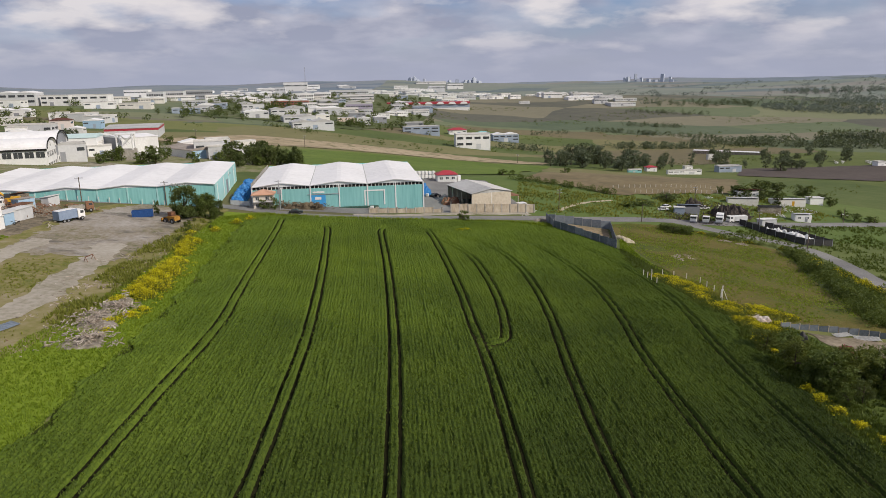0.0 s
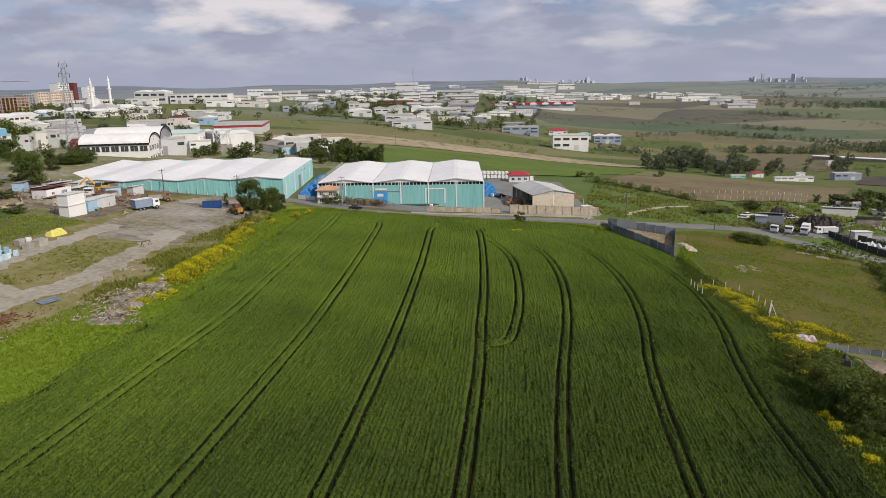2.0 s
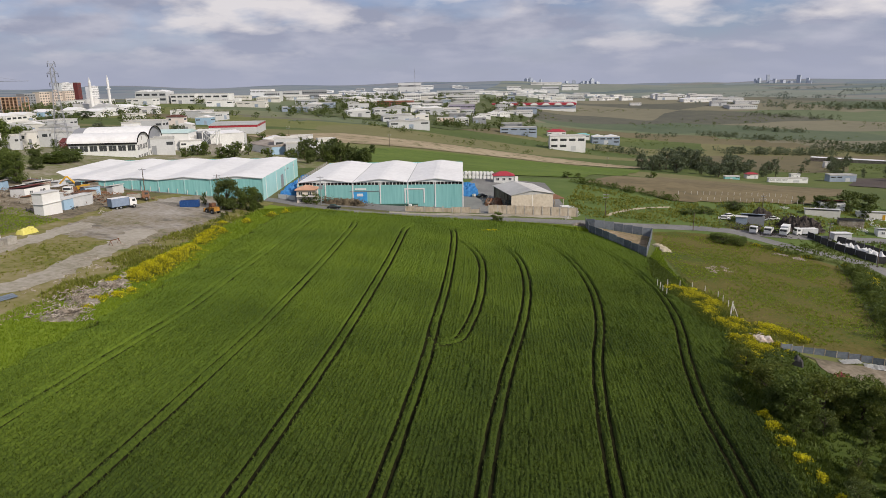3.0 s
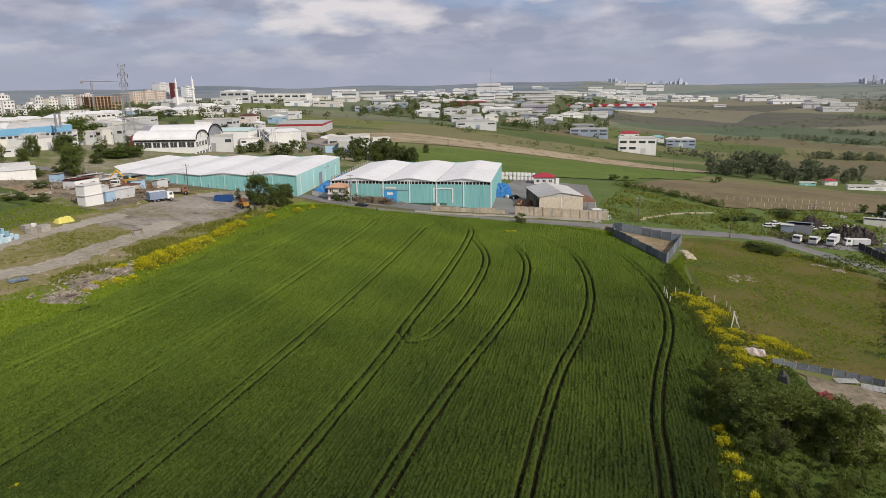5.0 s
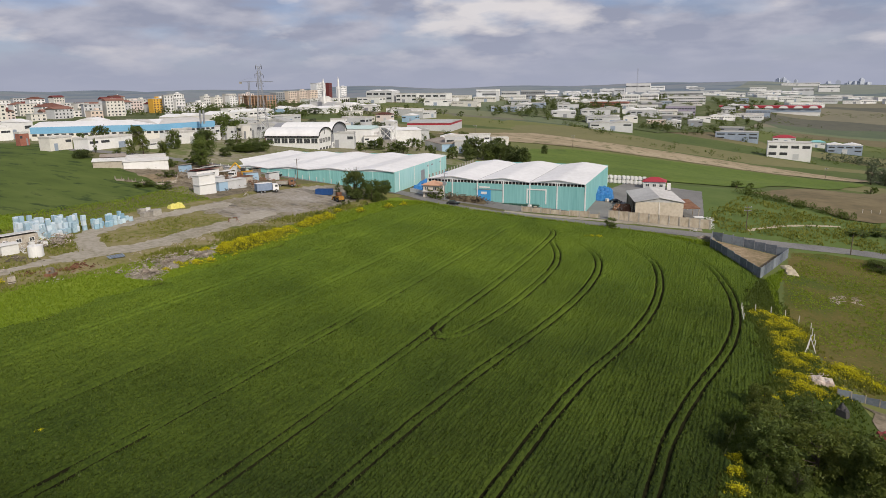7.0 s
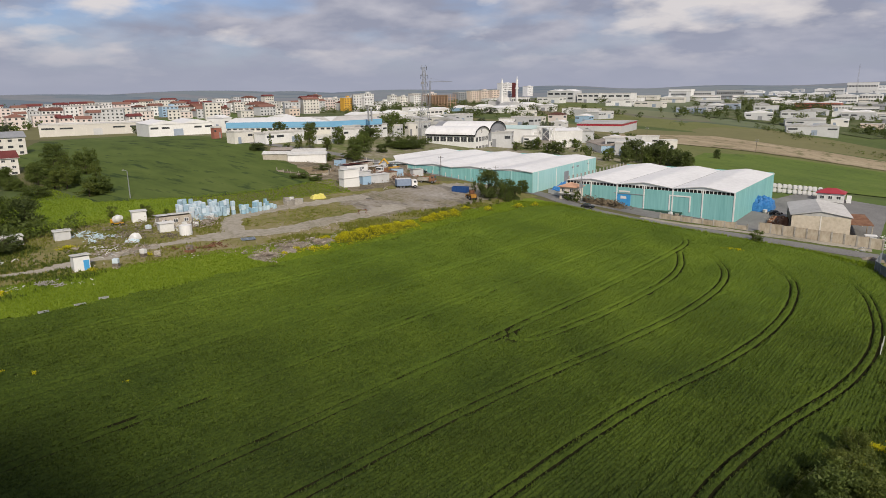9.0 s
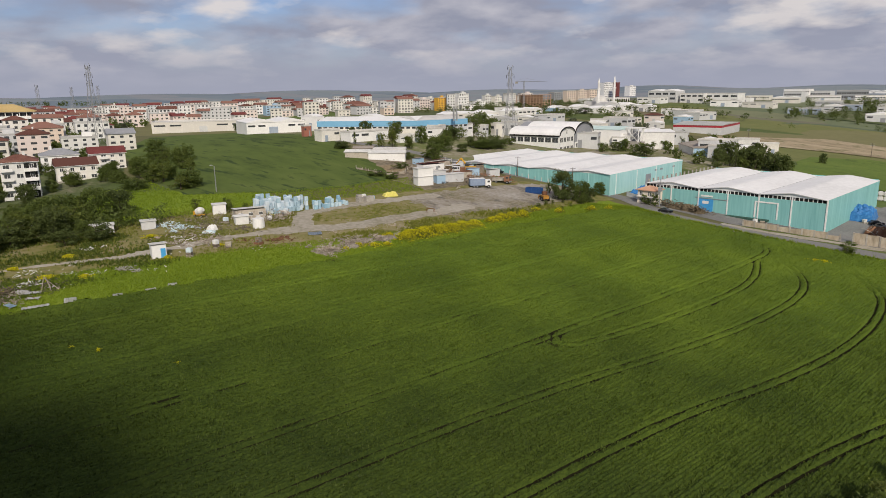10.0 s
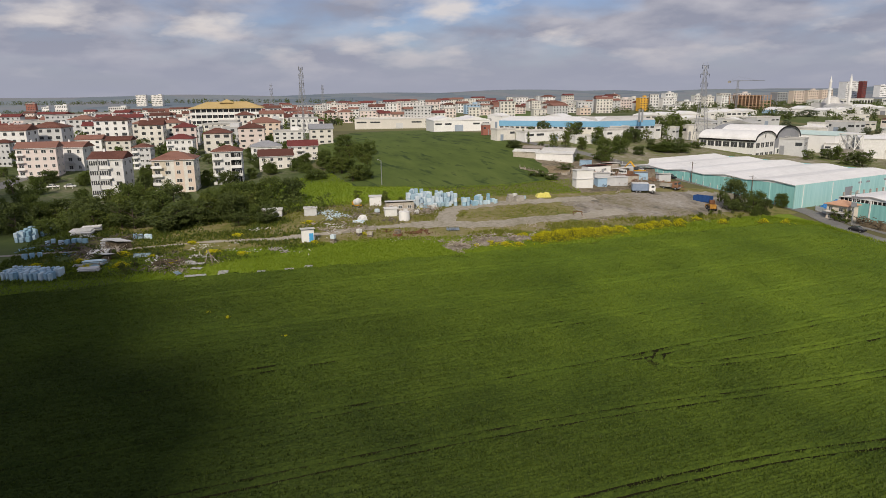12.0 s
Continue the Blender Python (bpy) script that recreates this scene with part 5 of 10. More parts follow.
# ---- the blue-striped factory on the rise ----
def blue_factory():
    top = base("blue_factory", -213, 235, 0, 16.5, "long white-roofed factory with a bright blue band", "factory")
    south = Vector((-252.5 + 213, 198.7 - 235))
    a = math.degrees(math.atan2(-south.y, -south.x))
    for ang, length, sign in ((a, south.length + 2, -1), (86.0, 34.0, 1)):
        m = pose(0, 0, 0, 0, 0, ang)
        s0, s1 = (-length, 0) if sign < 0 else (0, length)
        bm = bmesh.new()
        box(bm, s0, s1, 0.3, 34, -5, 6.3, m)
        part("wall", bm, M_CREAM if sign < 0 else M_LIGHT_GREY, top)
        bm = bmesh.new()
        box(bm, s0, s1 + (0.1 if sign < 0 else 0), 0.1, 0.297, 3.6, 6.6, m)
        part("blue_band", bm, M_SKY_BLUE, top)
        bm = bmesh.new()
        prism(bm, [(0.3, 6.32), (34, 6.32), (34, 6.6), (17, 8.4), (0.3, 6.6)], -s1, -s0, m @ Matrix(((0, -1, 0, 0), (1, 0, 0, 0), (0, 0, 1, 0), (0, 0, 0, 1))))
        part("roof", bm, M_ROOF_WHITE if sign < 0 else M_ROOF_PALE, top)
        n = int(length / 3)
        for i in range(n):
            far_window(2.0, 0.9, m @ pose(s0 + (i + 0.5) * length / n, 0.29, 2.4), top)
    for k in (3, 5.5):
        bm = bmesh.new()
        rod(bm, (k + 4, 20, 6), (k + 4, 20, 12.5), 0.5, 0.5, 10)
        part("flue", bm, M_STEEL, top)
    return top


blue_factory()


# ---- the large building with the ochre roof ----
def ochre_building():
    x, y, w, d = -440.0, 63.0, 50.0, 22.0
    top = base("school_building", x, y, 80, 12.3, "long four-storey unfinished building with an ochre hip roof", "building")
    fl = 4.1
    part("core", bx(-w / 2 + 1.6, w / 2 - 1.6, -d / 2 + 1.6, d / 2, -4, fl * 4), M_DARK, top)
    for k in range(5):
        part("slab", bx(-w / 2, w / 2, -d / 2, d / 2, k * fl - 0.2, k * fl + (1.7 if k < 4 else 0.2)), M_WHITE_WALL, top)
    for i in range(14):
        xx = -w / 2 + i * w / 13
        part("column", bx(xx - 0.28, xx + 0.28, -d / 2 - 0.1, -d / 2 + 0.8, -4, fl * 4 - 0.21), M_WHITE_WALL, top)
        if i < 13:
            part("window", bx(xx + 1.0, xx + w / 13 - 1.0, -d / 2 + 1.3, -d / 2 + 1.55, 0.9, fl * 4 - 0.4), M_GLASS, top)
    part("roof", hip_roof(w, d, fl * 4 + 0.21, 4.6, 1.2), M_OCHRE_ROOF, top)
    part("dome", hip_roof(9, 9, fl * 4 + 4.2, 2.4, 0.4), M_OCHRE_ROOF, top)


ochre_building()


# ---- mosque, tower, crane, masts ----
def minaret(x, y, top_z, label):
    z = height(x, y)
    top = base("minaret", x, y, 0, z, label, "minaret", "minarets of the mosque")
    h = top_z - z
    bm = bmesh.new()
    rod(bm, (0, 0, -3), (0, 0, h * 0.62), 1.6, 1.5, 12)
    part("shaft", bm, M_WHITE_WALL, top)
    bm = bmesh.new()
    rod(bm, (0, 0, h * 0.62), (0, 0, h * 0.66), 2.3, 2.3, 12)
    part("gallery", bm, M_FRAME_WHITE, top)
    bm = bmesh.new()
    rod(bm, (0, 0, h * 0.66), (0, 0, h * 0.84), 1.25, 1.2, 12)
    part("upper_shaft", bm, M_WHITE_WALL, top)
    bm = bmesh.new()
    rod(bm, (0, 0, h * 0.84), (0, 0, h), 1.4, 0.05, 12)
    part("spire", bm, M_FRAME_WHITE, top)


minaret(-446, 674, 50.0, "slender white minaret with a pointed spire")
minaret(-437, 692, 52.0, "slender white minaret with a pointed spire")


def mosque():
    x, y = -462.0, 698.0
    top = base("mosque", x, y, 84, None, "white mosque with a shallow central dome", "mosque")
    part("wall", bx(-16, 16, -12, 12, -5, 9), M_WHITE_WALL, top)
    bm = bmesh.new()
    bmesh.ops.create_uvsphere(bm, u_segments=20, v_segments=10, radius=9.0)
    for v in bm.verts:
        v.co.z = max(v.co.z, -0.2) * 0.75 + 9.1
    part("dome", bm, M_ROOF_PALE, top)
    for i in range(9):
        window(1.8, 3.6, pose(-13.6 + i * 3.4, -12.003, 3), top)


mosque()


def lattice(name, x, y, rz, z, h, foot, waist, label, arms=True):
    """A lattice power pylon: four legs, braces and three pairs of arms."""
    top = base(name, x, y, rz, z, label, "pylon", "power pylons")
    zs = [0, h * 0.16, h * 0.30, h * 0.43, h * 0.55, h * 0.65, h * 0.74, h * 0.82, h * 0.90, h]
    half = [foot + (waist - foot) * min(1, zz / (h * 0.65)) for zz in zs]
    half[-2], half[-1] = waist * 0.6, 0.15
    for sx, sy in ((-1, -1), (1, -1), (1, 1), (-1, 1)):
        bm = bmesh.new()
        rod(bm, (sx * half[0], sy * half[0], 0), (sx * waist, sy * waist, h * 0.65), 0.15, 0.12, 4)
        rod(bm, (sx * waist, sy * waist, h * 0.64), (sx * waist * 0.6, sy * waist * 0.6, h * 0.9), 0.12, 0.08, 4)
        part("leg", bm, M_PYLON, top)
    for k in range(len(zs) - 2):
        bm = bmesh.new()
        for (ax, ay), (cx, cy) in (((-1, -1), (1, -1)), ((1, -1), (1, 1)), ((1, 1), (-1, 1)), ((-1, 1), (-1, -1))):
            rod(bm, (ax * half[k], ay * half[k], zs[k]), (cx * half[k + 1], cy * half[k + 1], zs[k + 1]), 0.055, None, 4)
            rod(bm, (cx * half[k], cy * half[k], zs[k]), (ax * half[k + 1], ay * half[k + 1], zs[k + 1]), 0.055, None, 4)
            rod(bm, (ax * half[k + 1], ay * half[k + 1], zs[k + 1]), (cx * half[k + 1], cy * half[k + 1], zs[k + 1]), 0.055, None, 4)
        tagged(part("bracing", bm, M_PYLON, top), kind="stuff")
    if arms:
        for zz, reach in ((h * 0.70, 1.7), (h * 0.80, 2.1), (h * 0.90, 1.5)):
            for s in (-1, 1):
                bm = bmesh.new()
                rod(bm, (s * waist, 0, zz), (s * reach, 0, zz + 0.4), 0.14, 0.08, 4)
                rod(bm, (s * waist, 0, zz + 1.2), (s * reach, 0, zz + 0.4), 0.12, 0.08, 4)
                part("arm", bm, M_PYLON, top)
                bm = bmesh.new()
                rod(bm, (s * reach, 0, zz - 1.4), (s * reach, 0, zz + 0.4), 0.12, None, 5)
                part("insulator", bm, M_DARK, top)
    return top


lattice("power_pylon", -186.2, 278.1, 30, None, 54.5 - height(-186, 278), 3.2, 0.9, "tall grey steel lattice pylon among the factories")
lattice("power_pylon", -305.5, 97.4, 40, None, 57.6 - height(-305, 97), 3.2, 0.9, "tall grey steel lattice pylon beside the houses")
lattice("power_pylon", -640, 118, 40, None, 42, 3.4, 1.0, "grey steel lattice pylon beyond the town")
lattice("power_pylon", -780, 170, 40, None, 42, 3.4, 1.0, "grey steel lattice pylon beyond the town")
lattice("power_pylon", -820, 205, 40, None, 44, 3.4, 1.0, "grey steel lattice pylon beyond the town")
lattice("radio_mast", -223, 1405, 10, None, 75.8 - height(-223, 1405), 0.9, 0.7, "thin grey lattice radio mast on the far rise", False)


def crane():
    top = base("tower_crane", -458.8, 561.4, 25, None, "pale steel tower crane over a building site", "crane")
    h = 47.0 - height(-458.8, 561.4)
    bm = bmesh.new()
    for sx in (-0.7, 0.7):
        for sy in (-0.7, 0.7):
            rod(bm, (sx, sy, 0), (sx, sy, h), 0.16, None, 4)
    for k in range(int(h / 2)):
        rod(bm, (-0.7, -0.7, k * 2), (0.7, -0.7, k * 2 + 2), 0.055, None, 4)
        rod(bm, (-0.7, 0.7, k * 2), (-0.7, -0.7, k * 2 + 2), 0.055, None, 4)
    part("mast", bm, M_PYLON, top)
    bm = bmesh.new()
    rod(bm, (-10, 0, h - 1), (26, 0, h - 1), 0.3, 0.2, 4)
    rod(bm, (-10, 0, h - 1), (0, 0, h + 3), 0.055, None, 4)
    rod(bm, (20, 0, h - 1), (0, 0, h + 3), 0.055, None, 4)
    part("jib", bm, M_PYLON, top)
    part("counterweight", bx(-10, -7.5, -0.8, 0.8, h - 3, h - 1.2), M_CONCRETE, top)


crane()


def frame_building():
    """A bare concrete frame of five storeys."""
    top = base("unfinished_block", -520, 640, 84, None, "unfinished concrete frame building with open storeys", "building")
    w, d = 44.0, 16.0
    for k in range(6):
        part("slab", bx(-w / 2, w / 2, -d / 2, d / 2, k * 3.1, k * 3.1 + 0.45), M_RAW_CLAY, top)
    for i in range(10):
        for yy in (-d / 2 + 0.4, d / 2 - 0.4):
            xx = -w / 2 + 0.4 + i * (w - 0.8) / 9
            part("column", bx(xx - 0.4, xx + 0.4, yy - 0.4, yy + 0.4, -4, 15.49), M_RAW_CLAY, top)
    part("core", bx(-w / 2 + 6, w / 2 - 8, 0, d / 2 - 1.2, -4, 15.49), M_RAW_CLAY, top)


frame_building()


def market_hall():
    """The long red-roofed row with white arched fronts."""
    top = base("market_hall", 24, 1235, 4, None, "long hall with a red roof and white arched gables", "market hall")
    w, n = 150.0, 7
    part("wall", bx(-w / 2, w / 2, 0, 30, -8, 6.5), M_WHITE_WALL, top)
    part("roof", bx(-w / 2 - 0.5, w / 2 + 0.5, -2.5, 30.5, 6.503, 10.0), M_RED, top)
    for i in range(n):
        xx = -w / 2 + (i + 0.5) * w / n
        bm = bmesh.new()
        prism(bm, [(xx - 6.5, 6.2), (xx + 6.5, 6.2)] + [(xx + 6.5 * math.cos(a * math.pi / 8), 7.0 + 3.2 * math.sin(a * math.pi / 8)) for a in range(9)], -3.4, -2.503)
        part("gable", bm, M_FRAME_WHITE, top)
    part("shop_front", bx(-w / 2, w / 2, -0.4, -0.003, 0, 4.5), M_BLUE_GREY, top)


market_hall()


# ---- more roofs of the town and the estates, street by street ----
TAKEN = [(o.location.x, o.location.y) for o in scene.objects if o.parent is None and o.type == "EMPTY"]


def free(x, y, gap):
    if any(abs(x - a) < gap and abs(y - c) < gap for a, c in TAKEN):
        return False
    TAKEN.append((x, y))
    return True


def street(x0, y0, x1, y1, rows, gap, rz, seed, kinds, roofs, floors=(2, 4), back=22.0, chance=0.8):
    """Houses along a line, in some rows behind one another."""
    r = random.Random(seed)
    d = Vector((x1 - x0, y1 - y0))
    n = int(d.length / gap)
    s = Vector((-d.y, d.x)).normalized()
    for j in range(rows):
        for i in range(n):
            p = Vector((x0, y0)) + d * ((i + r.uniform(0.1, 0.6)) / n) + s * (j * back + r.uniform(-4, 4))
            if r.random() < chance and free(p.x, p.y, 13.5):
                k = r.randint(*floors)
                w = r.uniform(11, 18)
                house(p.x, p.y, rz + r.uniform(-8, 8), w, r.uniform(9, 12), k * 3.0, height(p.x, p.y), r.choice(kinds), r.choice(roofs), k)


TOWN_WALLS, TOWN_ROOFS = ("white", "white", "cream", "pink", "grey"), ("tile", "tile", "red", "flat")
street(-400, -70, -360, 120, 3, 21, 80, 1, TOWN_WALLS, TOWN_ROOFS)
street(-520, -120, -480, 130, 3, 24, 80, 2, TOWN_WALLS, TOWN_ROOFS)
street(-690, 420, -600, 560, 2, 24, 84, 5, TOWN_WALLS, ("flat", "tile"), (3, 5), 34)
street(-640, 580, -560, 700, 2, 22, 84, 6, TOWN_WALLS, ("flat",), (3, 5), 40)
street(-310, -80, -280, 95, 2, 17, 80, 18, TOWN_WALLS, TOWN_ROOFS, (3, 5), 17)
street(-450, -90, -440, 130, 2, 20, 80, 19, TOWN_WALLS, TOWN_ROOFS, (3, 4), 20)
street(-240, -60, -225, 90, 1, 24, 78, 8, TOWN_WALLS, TOWN_ROOFS, (3, 4), 22, 0.7)


def far_town(x0, x1, y0, y1, n, seed, gap=13.0):
    """The closely built quarter behind: walls, roofs and windows of many houses, joined by material."""
    r = random.Random(seed)
    walls = [(M_WHITE_WALL, bmesh.new()), (M_CREAM, bmesh.new()), (M_PINK, bmesh.new()), (M_LIGHT_GREY, bmesh.new())]
    roofs = [(M_TILE, bmesh.new()), (M_RED_TILE, bmesh.new()), (M_ROOF_GREY, bmesh.new())]
    panes = bmesh.new()
    for _ in range(n):
        x, y = r.uniform(x0, x1), r.uniform(y0, y1)
        if not free(x, y, gap):
            continue
        w, d, k = r.uniform(11, 20), r.uniform(9, 13), r.randint(2, 5)
        h = k * 3.0
        m = pose(x, y, height(x, y), 0, 0, 78 + r.uniform(-14, 14))
        box(r.choice(walls)[1], -w / 2, w / 2, -d / 2, d / 2, -4, h, m)
        material, bm = r.choice(roofs)
        if material is M_ROOF_GREY:
            box(bm, -w / 2 - 0.3, w / 2 + 0.3, -d / 2 - 0.3, d / 2 + 0.3, h + 0.003, h + 0.4, m)
        else:
            prism(bm, [(-d / 2 - 0.6, h + 0.003), (d / 2 + 0.6, h + 0.003), (d / 2 + 0.6, h + 0.15), (0, h + 2.3), (-d / 2 - 0.6, h + 0.15)], -w / 2 - 0.5, w / 2 + 0.5, m @ pose(0, 0, 0, 0, 0, 90))
        cols = int(w / 3.2)
        for j in range(k):
            for i in range(cols):
                xx = (i + 0.5) * w / cols - w / 2
                half = r.choice((0.5, 0.7, 1.0))
                box(panes, xx - half, xx + half, -d / 2 - 0.06, -d / 2 + 0.02, j * 3 + 0.9, j * 3 + 2.3, m)
    for material, bm in walls + roofs:
        tagged(part("town_houses" if (material, bm) in walls else "town_roofs", bm, material), "closely built town houses in the distance" if (material, bm) in walls else "roofs of the closely built distant town", "houses", kind="stuff")
    tagged(part("town_windows", panes, M_GLASS), "dark windows of the distant town houses", "windows", kind="stuff")


far_town(-1150, -520, 130, 560, 320, 51)
far_town(-900, -430, -200, 130, 210, 52)


def estate(x0, x1, y0, y1, n, seed, kinds, size=(18, 40), rz=8):
    """Halls of an industrial estate, set on a loose grid."""
    r = random.Random(seed)
    for _ in range(n):
        x, y = r.uniform(x0, x1), r.uniform(y0, y1)
        w = r.uniform(*size)
        if free(x, y, w * 0.62):
            hall(x, y, rz + r.uniform(-6, 14), w, w * r.uniform(0.35, 0.7), r.uniform(5, 9), height(x, y), r.choice(kinds), r.choice(("flat", "gable", "flat")))


estate(-300, 20, 820, 1400, 60, 11, ("white", "lightgrey", "cream", "grey", "bluegrey", "dark"), (14, 34))
estate(-560, -250, 880, 1250, 22, 12, ("white", "white", "lightgrey", "cream"), (26, 55))
estate(-470, -270, 400, 680, 16, 13, ("white", "cream", "lightgrey"), (16, 32), 90)
estate(-340, -190, 330, 470, 10, 14, ("white", "cream", "lightgrey"), (12, 22), 12)
estate(-330, -150, 215, 330, 26, 61, ("cream", "lightgrey", "white", "grey"), (7, 15), 20)
estate(-300, -90, 330, 440, 18, 62, ("cream", "lightgrey", "white"), (8, 18), 20)
estate(20, 420, 1330, 1700, 16, 15, ("white", "white", "lightgrey"), (24, 60))
estate(-700, 300, 1750, 2700, 30, 16, ("white", "white", "lightgrey"), (30, 70))
estate(20, 420, 1700, 2100, 14, 17, ("white", "cream", "lightgrey"), (18, 40))


def skyline(bearing, spread, n, seed, tallest):
    """Hazy towers of the city on the horizon."""
    r = random.Random(seed)
    for k in range(n):
        a = radians(bearing + r.uniform(-spread, spread))
        x, y = 4250 * math.sin(a), 4250 * math.cos(a)
        h = (0.3 + 0.7 * r.random() ** 2) * tallest
        w = r.uniform(12, 24)
        z = height(x, y)
        bm = bx(-w / 2, w / 2, -w / 2, w / 2, -30, h)
        if r.random() < 0.5:
            box(bm, -w / 4, w / 4, -w / 4, w / 4, h, h * 1.12)
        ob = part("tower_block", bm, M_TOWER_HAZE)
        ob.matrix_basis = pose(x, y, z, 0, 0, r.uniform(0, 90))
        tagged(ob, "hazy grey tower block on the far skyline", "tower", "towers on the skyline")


skyline(2.4, 3.2, 28, 21, 46)
skyline(19.0, 2.0, 11, 22, 52)

# ---- the crop and the wild growth ----
M_CROP = foliage("cereal_leaf", (0.085, 0.130, 0.021), (0.195, 0.262, 0.038))
M_CANOPY = surface("cereal_canopy", [(0.038, 0.064, 0.015), (0.090, 0.134, 0.023), (0.160, 0.216, 0.032)], 3.2, 0.045, 0.9, 0.14, spread=0.62, spec=0.1)
M_GRASS_BLADE = foliage("grass_blade", (0.128, 0.200, 0.014), (0.240, 0.325, 0.026))
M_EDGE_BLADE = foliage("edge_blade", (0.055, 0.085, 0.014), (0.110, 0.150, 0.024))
M_WEED = foliage("weed_leaf", (0.120, 0.145, 0.022), (0.240, 0.250, 0.052))
M_DRY_BLADE = foliage("dry_blade", (0.110, 0.122, 0.022), (0.200, 0.182, 0.046))
M_MUSTARD = foliage("mustard_flower", (0.46, 0.43, 0.012), (0.68, 0.64, 0.02))
M_LEAF = foliage("tree_leaf", (0.060, 0.092, 0.022), (0.135, 0.172, 0.040))
M_LEAF_DARK = foliage("dark_leaf", (0.055, 0.080, 0.026), (0.120, 0.150, 0.044))
# the next two greens have distance haze mixed into the leaf colour
M_LEAF_FAR = foliage("far_leaf_haze", (0.085, 0.112, 0.075), (0.140, 0.165, 0.105))
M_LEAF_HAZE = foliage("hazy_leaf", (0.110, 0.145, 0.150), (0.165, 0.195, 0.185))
M_LEAF_PALE = foliage("pale_leaf", (0.065, 0.095, 0.020), (0.150, 0.175, 0.038))
M_BARK = surface("bark", [(0.05, 0.04, 0.03), (0.10, 0.08, 0.06)], 6.0, 0.5, 0.95)


def brightness_slope(m):
    """Brightness painted into the crop colour: darker south-east, lighter yellow-green north-west, in soft patches."""
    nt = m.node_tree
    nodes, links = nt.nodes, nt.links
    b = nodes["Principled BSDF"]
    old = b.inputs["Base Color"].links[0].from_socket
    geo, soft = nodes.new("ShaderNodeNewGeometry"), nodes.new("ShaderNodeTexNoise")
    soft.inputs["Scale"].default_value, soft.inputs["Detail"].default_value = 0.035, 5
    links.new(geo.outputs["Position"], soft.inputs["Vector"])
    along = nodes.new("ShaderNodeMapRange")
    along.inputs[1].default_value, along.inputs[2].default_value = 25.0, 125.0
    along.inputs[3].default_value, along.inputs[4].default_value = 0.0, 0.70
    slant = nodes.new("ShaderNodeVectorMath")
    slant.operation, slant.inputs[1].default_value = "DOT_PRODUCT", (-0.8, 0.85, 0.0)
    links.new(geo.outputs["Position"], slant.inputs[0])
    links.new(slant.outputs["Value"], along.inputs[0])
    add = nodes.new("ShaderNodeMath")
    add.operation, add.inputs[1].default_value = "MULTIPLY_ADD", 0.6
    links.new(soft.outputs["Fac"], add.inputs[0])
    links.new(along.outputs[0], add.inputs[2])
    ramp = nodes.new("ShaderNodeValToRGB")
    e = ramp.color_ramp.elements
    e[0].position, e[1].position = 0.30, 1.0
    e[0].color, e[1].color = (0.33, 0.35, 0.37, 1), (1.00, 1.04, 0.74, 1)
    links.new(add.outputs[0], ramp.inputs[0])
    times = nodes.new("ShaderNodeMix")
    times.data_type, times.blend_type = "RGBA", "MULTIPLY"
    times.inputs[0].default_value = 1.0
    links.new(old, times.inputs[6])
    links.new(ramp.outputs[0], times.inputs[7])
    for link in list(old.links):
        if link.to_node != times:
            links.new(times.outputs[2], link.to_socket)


def inside(x, y, poly):
    hit = np.zeros(x.shape, dtype=bool)
    n = len(poly)
    for k in range(n):
        (x0, y0), (x1, y1) = poly[k], poly[(k + 1) % n]
        if y0 == y1:
            continue
        hit ^= ((y0 > y) != (y1 > y)) & (x < (x1 - x0) * (y - y0) / (y1 - y0) + x0)
    return hit


def triangles(name, corners, material):
    """A mesh of loose triangles from an array (n, 3, 3)."""
    n = len(corners)
    me = bpy.data.meshes.new(name)
    me.vertices.add(3 * n)
    me.vertices.foreach_set("co", corners.astype(np.float32).ravel())
    me.loops.add(3 * n)
    me.loops.foreach_set("vertex_index", np.arange(3 * n, dtype=np.int32))
    me.polygons.add(n)
    me.polygons.foreach_set("loop_start", np.arange(0, 3 * n, 3, dtype=np.int32))
    me.update(calc_edges=True)
    me.materials.append(material)
    return me


def blades(name, x, y, tall, wide, each, material, rng, lean=0.5, label="", category="", lift=0.04, bias=(0.0, 0.0)):
    """Tufts of grass at the places x, y: each has some blades that spread from its foot."""
    n = len(x)
    x, y = np.repeat(x, each), np.repeat(y, each)
    z = heights(x, y) + lift
    a = rng.uniform(0, 2 * np.pi, n * each)
    t = np.repeat(tall, each) * rng.uniform(0.65, 1.15, n * each)
    w = wide * rng.uniform(0.7, 1.3, n * each)
    out = t * lean * rng.uniform(0.25, 1.0, n * each)
    fx, fy = x + rng.normal(0, wide * 0.7, n * each), y + rng.normal(0, wide * 0.7, n * each)
    sx, sy = -np.sin(a) * w / 2, np.cos(a) * w / 2
    tip = np.stack([fx + np.cos(a) * out + bias[0] * t, fy + np.sin(a) * out + bias[1] * t, z + t], -1)
    c = np.stack([np.stack([fx - sx, fy - sy, z], -1), np.stack([fx + sx, fy + sy, z], -1), tip], 1)
    return tagged(new(name, triangles(name, c, material)), label, category, kind="stuff")


